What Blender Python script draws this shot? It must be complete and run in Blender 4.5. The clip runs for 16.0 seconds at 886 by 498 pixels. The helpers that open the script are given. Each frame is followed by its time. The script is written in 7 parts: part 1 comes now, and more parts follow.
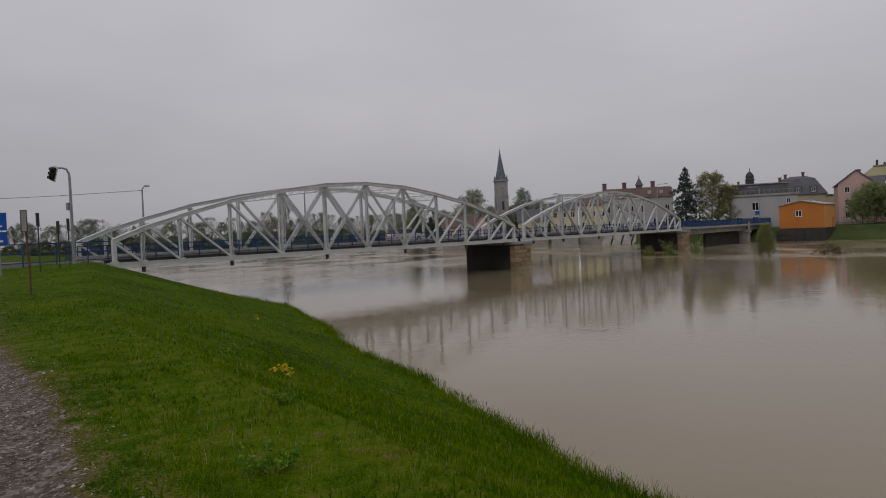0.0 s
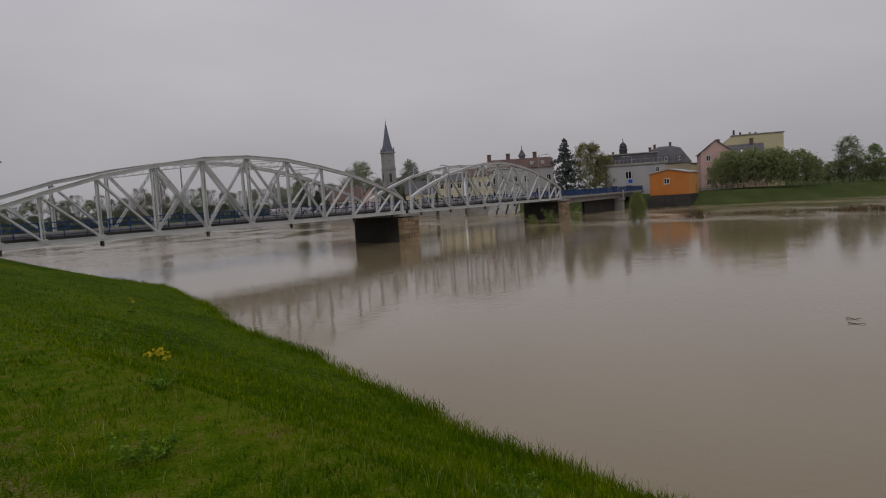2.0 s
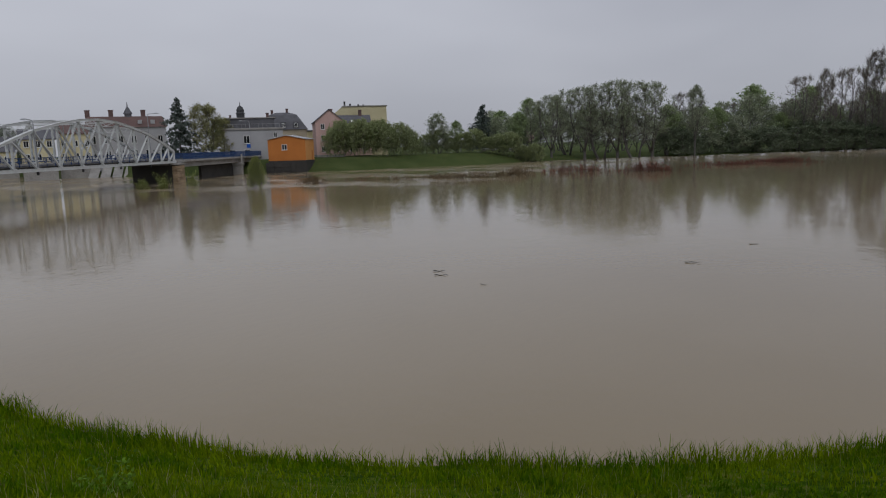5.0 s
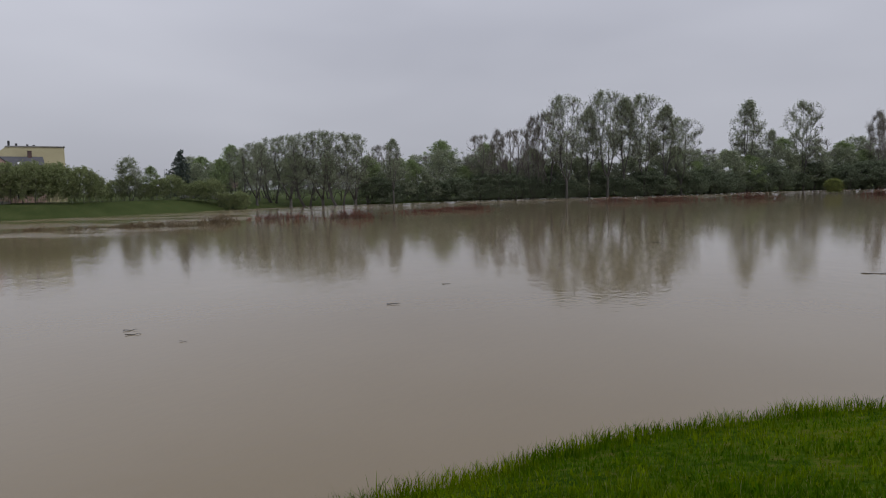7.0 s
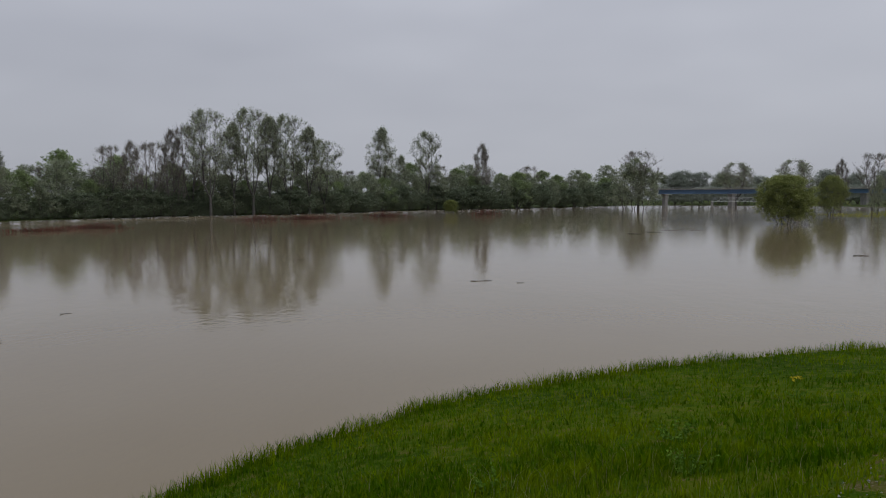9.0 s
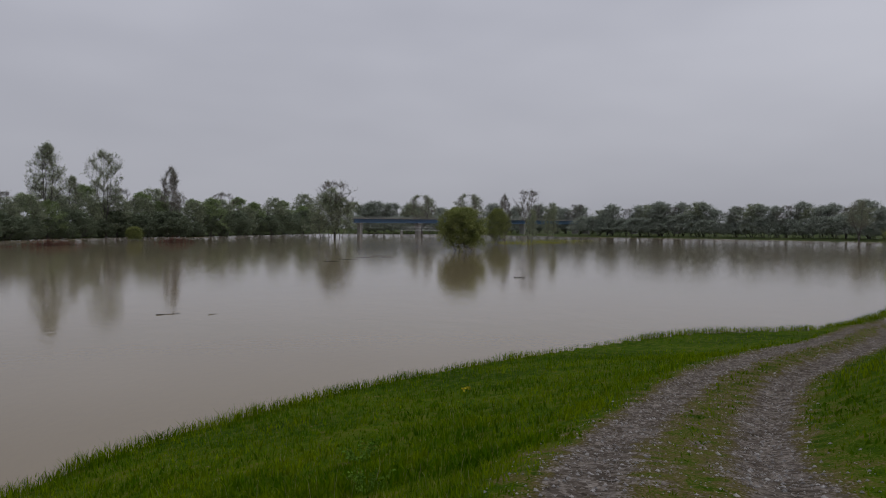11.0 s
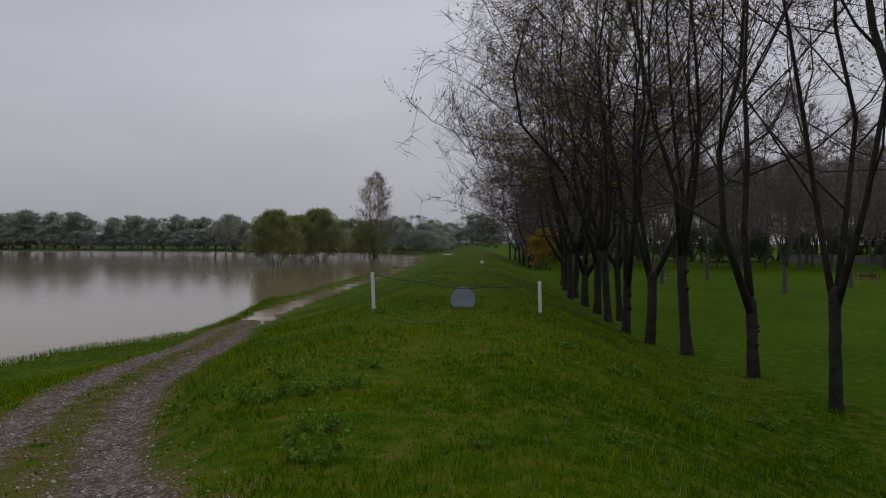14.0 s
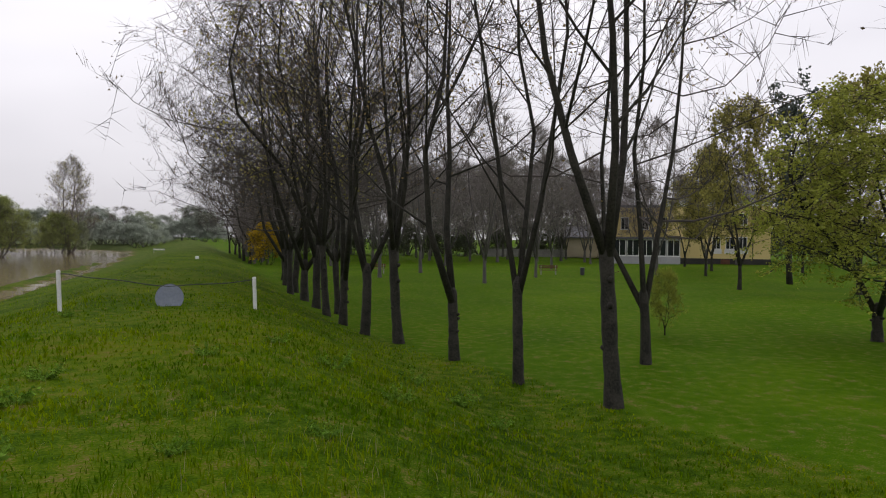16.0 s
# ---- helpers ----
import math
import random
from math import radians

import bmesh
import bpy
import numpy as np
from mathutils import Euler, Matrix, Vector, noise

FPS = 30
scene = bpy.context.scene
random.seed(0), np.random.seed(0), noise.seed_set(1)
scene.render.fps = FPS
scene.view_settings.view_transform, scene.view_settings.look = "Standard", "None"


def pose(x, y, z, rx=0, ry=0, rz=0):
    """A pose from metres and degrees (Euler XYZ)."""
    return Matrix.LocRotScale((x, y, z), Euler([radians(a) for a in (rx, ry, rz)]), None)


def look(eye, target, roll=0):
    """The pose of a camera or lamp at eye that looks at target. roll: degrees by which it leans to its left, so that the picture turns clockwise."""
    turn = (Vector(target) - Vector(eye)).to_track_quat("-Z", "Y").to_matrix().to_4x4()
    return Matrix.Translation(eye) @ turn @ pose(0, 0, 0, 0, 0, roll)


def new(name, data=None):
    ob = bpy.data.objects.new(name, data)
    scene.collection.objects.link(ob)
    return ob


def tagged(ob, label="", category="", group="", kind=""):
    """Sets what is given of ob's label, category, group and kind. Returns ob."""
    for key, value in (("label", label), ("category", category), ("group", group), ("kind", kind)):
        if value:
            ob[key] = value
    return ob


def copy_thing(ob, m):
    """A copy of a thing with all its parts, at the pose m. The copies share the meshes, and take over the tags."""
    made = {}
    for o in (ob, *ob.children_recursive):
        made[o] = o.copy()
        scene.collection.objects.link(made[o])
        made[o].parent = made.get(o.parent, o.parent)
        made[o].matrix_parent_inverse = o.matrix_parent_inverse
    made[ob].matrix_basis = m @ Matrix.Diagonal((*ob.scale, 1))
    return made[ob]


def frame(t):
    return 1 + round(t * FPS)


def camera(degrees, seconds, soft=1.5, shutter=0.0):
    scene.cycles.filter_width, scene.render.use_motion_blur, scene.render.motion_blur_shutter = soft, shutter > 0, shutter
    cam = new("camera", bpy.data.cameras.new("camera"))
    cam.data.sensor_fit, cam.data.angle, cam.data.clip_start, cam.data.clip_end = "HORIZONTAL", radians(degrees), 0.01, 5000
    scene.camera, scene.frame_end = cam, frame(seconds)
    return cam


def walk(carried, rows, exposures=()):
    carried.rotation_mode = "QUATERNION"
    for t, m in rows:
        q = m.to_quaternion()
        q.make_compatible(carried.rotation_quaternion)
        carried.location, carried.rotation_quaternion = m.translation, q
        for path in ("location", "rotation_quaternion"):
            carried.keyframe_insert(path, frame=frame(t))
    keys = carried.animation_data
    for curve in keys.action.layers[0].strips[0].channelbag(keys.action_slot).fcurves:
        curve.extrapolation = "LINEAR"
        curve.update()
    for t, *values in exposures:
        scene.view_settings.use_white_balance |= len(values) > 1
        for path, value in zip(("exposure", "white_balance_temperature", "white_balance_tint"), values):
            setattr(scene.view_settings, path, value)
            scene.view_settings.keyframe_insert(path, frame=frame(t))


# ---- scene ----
# camera and its walk
EYE = 5.3
ROWS = [
    (0.0, -0.000, 0.000, 0.000, -0.00, -1.51, 2.37),
    (0.5, 0.015, -0.000, 0.000, -2.12, -1.93, 2.48),
    (1.0, 0.036, -0.001, 0.000, -4.78, -2.48, 2.84),
    (1.5, 0.050, -0.003, 0.000, -7.00, -3.06, 2.84),
    (2.0, 0.069, -0.005, 0.000, -9.47, -4.34, 3.53),
    (2.5, 0.118, -0.016, 0.000, -16.03, -5.98, 3.99),
    (3.0, 0.156, -0.028, 0.000, -21.01, -7.16, 3.40),
    (3.5, 0.191, -0.042, 0.000, -25.76, -8.38, 3.46),
    (6.0, 0.338, -0.153, 0.000, -51.90, -7.29, 1.30),
    (6.5, 0.366, -0.188, 0.000, -58.09, -6.59, 1.69),
    (7.0, 0.394, -0.233, 0.000, -65.18, -5.35, 1.12),
    (7.5, 0.419, -0.287, 0.000, -72.87, -4.60, 0.22),
    (8.0, 0.438, -0.348, 0.000, -80.96, -4.32, 0.42),
    (8.5, 0.447, -0.398, 0.000, -87.31, -4.25, 0.34),
    (9.0, 0.450, -0.456, 0.000, -94.45, -4.17, 0.25),
    (11.5, 0.376, -0.698, 0.000, -126.57, -1.33, -0.49),
    (12.0, 0.336, -0.750, 0.000, -135.06, -1.08, -0.62),
    (12.5, 0.273, -0.807, 0.000, -145.86, -0.86, -0.22),
    (13.0, 0.221, -0.842, 0.000, -153.71, -0.70, -0.38),
    (13.5, 0.171, -0.866, 0.000, -160.66, -0.60, -0.17),
    (14.0, 0.103, -0.888, 0.000, -169.10, -0.58, -0.25),
    (14.5, 0.045, -0.898, 0.000, -176.34, -0.60, 0.28),
    (15.0, 0.002, -0.900, 0.000, -181.56, -0.76, 0.24),
    (15.5, -0.052, -0.897, 0.000, -186.92, -0.95, 0.20),
    (16.0, -0.107, -0.887, 0.000, -192.24, -0.87, -0.51),
]
cam = camera(66.6, 16.0, 1.1)
EXPOSURES = [(0.0, -0.18, 6900, 11), (1.5, -0.2, 6900, 11), (2.5, -0.16, 7050, 12), (3.0, -0.08, 6500, 9), (3.7, -0.1, 6400, 8), (7.0, 0.1, 6450, 10), (9.0, 0.0, 6450, 8), (12.5, -0.2, 6550, 12), (14.0, -0.18, 6600, 12), (15.0, 0.12, 6750, 13), (15.5, 0.36, 6800, 12), (16.0, 0.72, 6900, 12)]
walk(cam, [(t, pose(x, y, EYE + z, 90 + pitch, roll, yaw)) for t, x, y, z, yaw, pitch, roll in ROWS], EXPOSURES)

# overcast sky and a very soft sun behind the cloud
SUN_EL, SUN_AZ = radians(48), radians(200)
world = bpy.data.worlds.new("overcast_sky")
scene.world = world
world.use_nodes = True
wt = world.node_tree
wt.nodes.clear()
w_out = wt.nodes.new("ShaderNodeOutputWorld")
w_bg = wt.nodes.new("ShaderNodeBackground")
w_sky = wt.nodes.new("ShaderNodeTexSky")
w_sky.sky_type, w_sky.sun_disc = "NISHITA", False
w_sky.sun_elevation, w_sky.sun_rotation = SUN_EL, SUN_AZ
w_hsv = wt.nodes.new("ShaderNodeHueSaturation")
w_hsv.inputs["Saturation"].default_value = 0.12
w_coord = wt.nodes.new("ShaderNodeTexCoord")
w_map = wt.nodes.new("ShaderNodeMapping")
w_map.inputs["Scale"].default_value = (1.1, 1.1, 3.4)
w_noise = wt.nodes.new("ShaderNodeTexNoise")
w_noise.inputs["Scale"].default_value, w_noise.inputs["Detail"].default_value = 1.3, 3.5
w_noise.inputs["Roughness"].default_value = 0.5
w_ramp = wt.nodes.new("ShaderNodeValToRGB")
w_ramp.color_ramp.elements[0].position, w_ramp.color_ramp.elements[0].color = 0.28, (3.92, 4.04, 4.72, 1)
w_ramp.color_ramp.elements[1].position, w_ramp.color_ramp.elements[1].color = 0.72, (5.5, 5.62, 6.36, 1)
w_mix = wt.nodes.new("ShaderNodeMixRGB")
w_mix.inputs[0].default_value = 0.85
# an overcast sky is dimmer towards the horizon than overhead
w_sep = wt.nodes.new("ShaderNodeSeparateXYZ")
w_rise = wt.nodes.new("ShaderNodeMapRange")
w_rise.interpolation_type = "SMOOTHSTEP"
for key, value in (("From Min", -0.05), ("From Max", 0.42), ("To Min", 0.77), ("To Max", 1.24)):
    w_rise.inputs[key].default_value = value
w_dim = wt.nodes.new("ShaderNodeVectorMath")
w_dim.operation = "SCALE"
wt.links.new(w_sky.outputs[0], w_hsv.inputs["Color"])
wt.links.new(w_coord.outputs["Generated"], w_map.inputs["Vector"])
wt.links.new(w_map.outputs[0], w_noise.inputs["Vector"])
wt.links.new(w_noise.outputs["Fac"], w_ramp.inputs[0])
wt.links.new(w_hsv.outputs[0], w_mix.inputs[1])
wt.links.new(w_ramp.outputs[0], w_mix.inputs[2])
wt.links.new(w_coord.outputs["Generated"], w_sep.inputs[0])
wt.links.new(w_sep.outputs["Z"], w_rise.inputs["Value"])
wt.links.new(w_mix.outputs[0], w_dim.inputs[0])
wt.links.new(w_rise.outputs[0], w_dim.inputs["Scale"])
wt.links.new(w_dim.outputs[0], w_bg.inputs["Color"])
w_bg.inputs["Strength"].default_value = 0.096
wt.links.new(w_bg.outputs[0], w_out.inputs["Surface"])

sun_data = bpy.data.lights.new("sun", "SUN")
sun_data.energy, sun_data.angle, sun_data.color = 0.5, radians(40), (1.0, 0.97, 0.93)
sun = new("sun", sun_data)
sun.matrix_world = look((0, 0, 60), Vector((0, 0, 60)) - Vector((math.sin(SUN_AZ) * math.cos(SUN_EL), math.cos(SUN_AZ) * math.cos(SUN_EL), math.sin(SUN_EL))))


# materials
def material(name, color, color2=None, scale=4.0, rough=0.8, metal=0.0, bump=0.2, bump_scale=None, detail=6.0, spec=0.3, rand=0.0, island=0.0, fine=None, coords="Object"):
    """Two noises at different scales mix color and color2; bump gives grain; rand and island vary brightness piece by piece."""
    m = bpy.data.materials.new(name)
    m.use_nodes = True
    nt = m.node_tree
    bsdf = nt.nodes["Principled BSDF"]
    bsdf.inputs["Roughness"].default_value, bsdf.inputs["Metallic"].default_value = rough, metal
    bsdf.inputs["Specular IOR Level"].default_value = spec
    color2 = color2 or tuple(c * 0.7 for c in color)
    tc = nt.nodes.new("ShaderNodeTexCoord")
    big = nt.nodes.new("ShaderNodeTexNoise")
    big.inputs["Scale"].default_value, big.inputs["Detail"].default_value = scale, detail
    small = nt.nodes.new("ShaderNodeTexNoise")
    small.inputs["Scale"].default_value, small.inputs["Detail"].default_value = fine or scale * 9, 4.0
    nt.links.new(tc.outputs[coords], big.inputs["Vector"])
    nt.links.new(tc.outputs[coords], small.inputs["Vector"])
    add = nt.nodes.new("ShaderNodeMath")
    add.operation = "ADD"
    half = nt.nodes.new("ShaderNodeMath")
    half.operation, half.inputs[1].default_value = "MULTIPLY", 0.5
    nt.links.new(big.outputs["Fac"], add.inputs[0])
    nt.links.new(small.outputs["Fac"], add.inputs[1])
    nt.links.new(add.outputs[0], half.inputs[0])
    ramp = nt.nodes.new("ShaderNodeValToRGB")
    ramp.color_ramp.elements[0].position, ramp.color_ramp.elements[0].color = 0.36, (*color2, 1)
    ramp.color_ramp.elements[1].position, ramp.color_ramp.elements[1].color = 0.64, (*color, 1)
    nt.links.new(half.outputs[0], ramp.inputs[0])
    out = ramp.outputs[0]
    if rand or island:
        hsv = nt.nodes.new("ShaderNodeHueSaturation")
        src = nt.nodes.new("ShaderNodeObjectInfo").outputs["Random"] if rand else nt.nodes.new("ShaderNodeNewGeometry").outputs["Random Per Island"]
        amount = rand or island
        mr = nt.nodes.new("ShaderNodeMapRange")
        mr.inputs["To Min"].default_value, mr.inputs["To Max"].default_value = 1 - amount, 1 + amount
        nt.links.new(src, mr.inputs["Value"])
        nt.links.new(mr.outputs[0], hsv.inputs["Value"])
        nt.links.new(out, hsv.inputs["Color"])
        out = hsv.outputs[0]
    nt.links.new(out, bsdf.inputs["Base Color"])
    if bump:
        b = nt.nodes.new("ShaderNodeBump")
        b.inputs["Strength"].default_value, b.inputs["Distance"].default_value = bump, 0.02
        nt.links.new(half.outputs[0] if bump_scale is None else small.outputs["Fac"], b.inputs["Height"])
        nt.links.new(b.outputs[0], bsdf.inputs["Normal"])
    return m


def leaf_material(name, c1, c2, trans=0.3, spec=0.12, island=0.35):
    """Foliage: colour varied leaf by leaf, some light passing through."""
    m = material(name, c1, c2, scale=0.6, rough=0.7, bump=0, island=island, spec=spec)
    nt = m.node_tree
    bsdf = nt.nodes["Principled BSDF"]
    tr = nt.nodes.new("ShaderNodeBsdfTranslucent")
    mix = nt.nodes.new("ShaderNodeMixShader")
    mix.inputs[0].default_value = trans
    nt.links.new(bsdf.inputs["Base Color"].links[0].from_socket, tr.inputs["Color"])
    nt.links.new(bsdf.outputs[0], mix.inputs[1])
    nt.links.new(tr.outputs[0], mix.inputs[2])
    nt.links.new(mix.outputs[0], nt.nodes["Material Output"].inputs["Surface"])
    return m


M_STEEL = material("painted_steel", (0.62, 0.64, 0.64), (0.46, 0.47, 0.46), 0.8, 0.45, 0.0, 0.05, fine=14)
M_STEEL_DARK = material("dark_steel", (0.06, 0.065, 0.07), (0.03, 0.03, 0.03), 1.0, 0.6)
M_STEEL_BLUE = material("blue_painted_steel", (0.028, 0.07, 0.19), (0.018, 0.045, 0.12), 1.0, 0.5, bump=0.05)
M_GALV = material("galvanised_steel", (0.36, 0.37, 0.38), (0.26, 0.27, 0.28), 3.0, 0.45, 0.6, 0.05)
M_CONCRETE = material("weathered_concrete", (0.36, 0.35, 0.33), (0.2, 0.19, 0.18), 0.5, 0.9, fine=9)
M_CONCRETE_DARK = material("dark_wet_concrete", (0.06, 0.055, 0.05), (0.03, 0.03, 0.028), 0.5, 0.8, fine=9)
M_ASPHALT = material("wet_asphalt", (0.06, 0.06, 0.06), (0.035, 0.035, 0.037), 0.7, 0.5, fine=30)
M_STONE = material("pier_stone", (0.36, 0.27, 0.17), (0.2, 0.14, 0.09), 0.8, 0.85, bump=0.5, fine=8, rand=0.25)
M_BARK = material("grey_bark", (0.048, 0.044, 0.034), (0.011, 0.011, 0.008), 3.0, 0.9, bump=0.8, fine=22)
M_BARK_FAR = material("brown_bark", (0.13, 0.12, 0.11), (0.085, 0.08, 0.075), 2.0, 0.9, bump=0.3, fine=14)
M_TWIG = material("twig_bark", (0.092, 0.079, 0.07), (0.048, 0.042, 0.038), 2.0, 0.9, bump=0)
# lighter copy of the twig colour, painting haze onto distant trees
M_TWIG_FAR = material("hazed_twig_bark", (0.21, 0.185, 0.17), (0.13, 0.115, 0.105), 2.0, 0.9, bump=0)
M_BUD = leaf_material("bursting_buds", (0.26, 0.19, 0.07), (0.12, 0.085, 0.04), 0.2)
M_LEAF_YG = leaf_material("young_yellow_green_leaf", (0.38, 0.40, 0.075), (0.25, 0.28, 0.05), 0.4, 0.08, 0.25)
# G, GREY and TOWN leaves lightened and evened to paint in distance haze
M_LEAF_G = leaf_material("hazed_fresh_green_leaf", (0.33, 0.41, 0.19), (0.24, 0.31, 0.145), 0.5, 0.1, 0.15)
M_LEAF_GREY = leaf_material("grey_green_leaf", (0.37, 0.41, 0.27), (0.27, 0.305, 0.20), 0.5, 0.1, 0.15)
M_LEAF_WILLOW = leaf_material("olive_green_willow_leaf", (0.31, 0.35, 0.115), (0.21, 0.24, 0.085), 0.45, 0.1, 0.2)
M_LEAF_UNDER = leaf_material("dark_undergrowth_leaf", (0.20, 0.24, 0.155), (0.145, 0.175, 0.115), 0.45, 0.06, 0.12)
M_LEAF_BUDDING = leaf_material("olive_spring_leaf", (0.34, 0.33, 0.15), (0.25, 0.245, 0.115), 0.45, 0.08, 0.15)
M_LEAF_TOWN = leaf_material("hazed_green_willow_leaf", (0.33, 0.375, 0.18), (0.25, 0.29, 0.14), 0.5, 0.08, 0.12)
# distance haze mixed into the leaf colour for the farthest banks
M_LEAF_HAZED = leaf_material("hazed_far_leaf", (0.39, 0.43, 0.36), (0.31, 0.345, 0.285), 0.5, 0.08, 0.12)
M_LEAF_OLIVE = leaf_material("olive_bud_leaf", (0.33, 0.30, 0.08), (0.19, 0.175, 0.05), 0.35)
# blue bridge paint lightened so the far girder looks hazy
M_STEEL_BLUE_HAZED = material("hazed_blue_steel", (0.15, 0.26, 0.46), (0.12, 0.22, 0.40), 1.0, 0.5, bump=0.05)
M_LEAF_DARK = leaf_material("dark_conifer_needles", (0.12, 0.145, 0.125), (0.07, 0.088, 0.078), 0.2, 0.08, 0.2)
M_LEAF_GOLD = leaf_material("golden_blossom", (0.50, 0.33, 0.02), (0.28, 0.2, 0.02))
M_RED_TWIG = leaf_material("red_willow_twig", (0.20, 0.085, 0.06), (0.10, 0.05, 0.04), 0.1)
M_REED = leaf_material("dry_reed", (0.22, 0.16, 0.09), (0.10, 0.075, 0.045), 0.2)
M_GRASS = leaf_material("grass_blade", (0.172, 0.235, 0.003), (0.058, 0.128, 0.001), 0.45, 0.02)
for stop, place in zip(next(n for n in M_GRASS.node_tree.nodes if n.type == "VALTORGB").color_ramp.elements, (0.43, 0.58)):
    stop.position = place
M_WEED = leaf_material("broad_weed_leaf", (0.17, 0.29, 0.03), (0.08, 0.17, 0.015), 0.25)
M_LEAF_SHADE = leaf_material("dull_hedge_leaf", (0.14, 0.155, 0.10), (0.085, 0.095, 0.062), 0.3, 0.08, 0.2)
M_PEBBLE = material("pale_pebble", (0.46, 0.44, 0.41), (0.17, 0.155, 0.145), 30, 0.7, bump=0, island=0.4)
M_FLOWER = leaf_material("yellow_flower", (0.62, 0.5, 0.03), (0.45, 0.36, 0.02))
M_SPIKE = leaf_material("pale_grass_stalk", (0.36, 0.33, 0.17), (0.22, 0.21, 0.09), 0.3)
M_WHITE = material("white_paint", (0.78, 0.78, 0.76), (0.6, 0.6, 0.58), 2.0, 0.5, bump=0.05)
M_BLACK = material("black_plastic", (0.02, 0.02, 0.022), (0.012, 0.012, 0.012), 2.0, 0.5, bump=0.05)
M_RUBBER = material("black_rubber", (0.018, 0.018, 0.018), (0.01, 0.01, 0.01), 3.0, 0.8, bump=0.1)
M_SIGN_BLUE = material("blue_sign_face", (0.01, 0.09, 0.42), (0.01, 0.07, 0.34), 1.0, 0.35, bump=0)
M_ORANGE = material("orange_render", (0.52, 0.19, 0.045), (0.43, 0.15, 0.036), 0.4, 0.85, fine=12)
M_ORANGE_LIGHT = material("light_orange_render", (0.62, 0.30, 0.10), (0.52, 0.24, 0.075), 0.4, 0.85, fine=12)
M_PINK = material("pink_render", (0.58, 0.40, 0.36), (0.48, 0.32, 0.29), 0.3, 0.9, fine=8)
M_CREAM = material("cream_render", (0.58, 0.53, 0.34), (0.48, 0.43, 0.27), 0.3, 0.9, fine=8)
M_YELLOW = material("yellow_render", (0.72, 0.58, 0.26), (0.62, 0.49, 0.21), 0.3, 0.9, fine=8)
M_GREY_WALL = material("grey_render", (0.42, 0.42, 0.43), (0.32, 0.32, 0.33), 0.3, 0.9, fine=8)
M_BEIGE = material("beige_render", (0.46, 0.40, 0.30), (0.36, 0.31, 0.23), 0.3, 0.9, fine=8)
M_ROOF_RED = material("red_roof_tile", (0.165, 0.105, 0.095), (0.11, 0.075, 0.07), 0.6, 0.85, fine=10)
M_ROOF_GREY = material("slate_roof", (0.13, 0.13, 0.145), (0.08, 0.08, 0.088), 0.6, 0.7, fine=10)
M_SLATE_BLUE = material("blue_slate", (0.15, 0.17, 0.22), (0.10, 0.115, 0.15), 0.6, 0.6, fine=10)
M_ROOF_METAL = material("grey_sheet_roof", (0.42, 0.43, 0.43), (0.3, 0.3, 0.31), 0.6, 0.5, fine=10)
M_GLASS = material("dark_window_glass", (0.02, 0.024, 0.028), (0.012, 0.014, 0.016), 0.5, 0.06, bump=0, spec=0.6)
M_WOOD = material("brown_timber", (0.16, 0.07, 0.04), (0.09, 0.04, 0.025), 3.0, 0.7, fine=30)
M_DRIFT = material("wet_driftwood", (0.05, 0.04, 0.03), (0.02, 0.017, 0.014), 3.0, 0.6, fine=20)
M_CAR = material("silver_car_paint", (0.62, 0.63, 0.64), (0.56, 0.57, 0.58), 0.4, 0.25, 0.3, 0)
M_BIN_BAG = material("grey_plastic_disc", (0.27, 0.30, 0.36), (0.20, 0.225, 0.28), 2.0, 0.5, bump=0.1)
M_CAR_RED = material("red_tail_lamp", (0.35, 0.02, 0.02), (0.3, 0.02, 0.02), 1.0, 0.3, bump=0)
M_STONE_GREY = material("church_stone", (0.36, 0.36, 0.355), (0.21, 0.21, 0.21), 0.35, 0.9, fine=6)


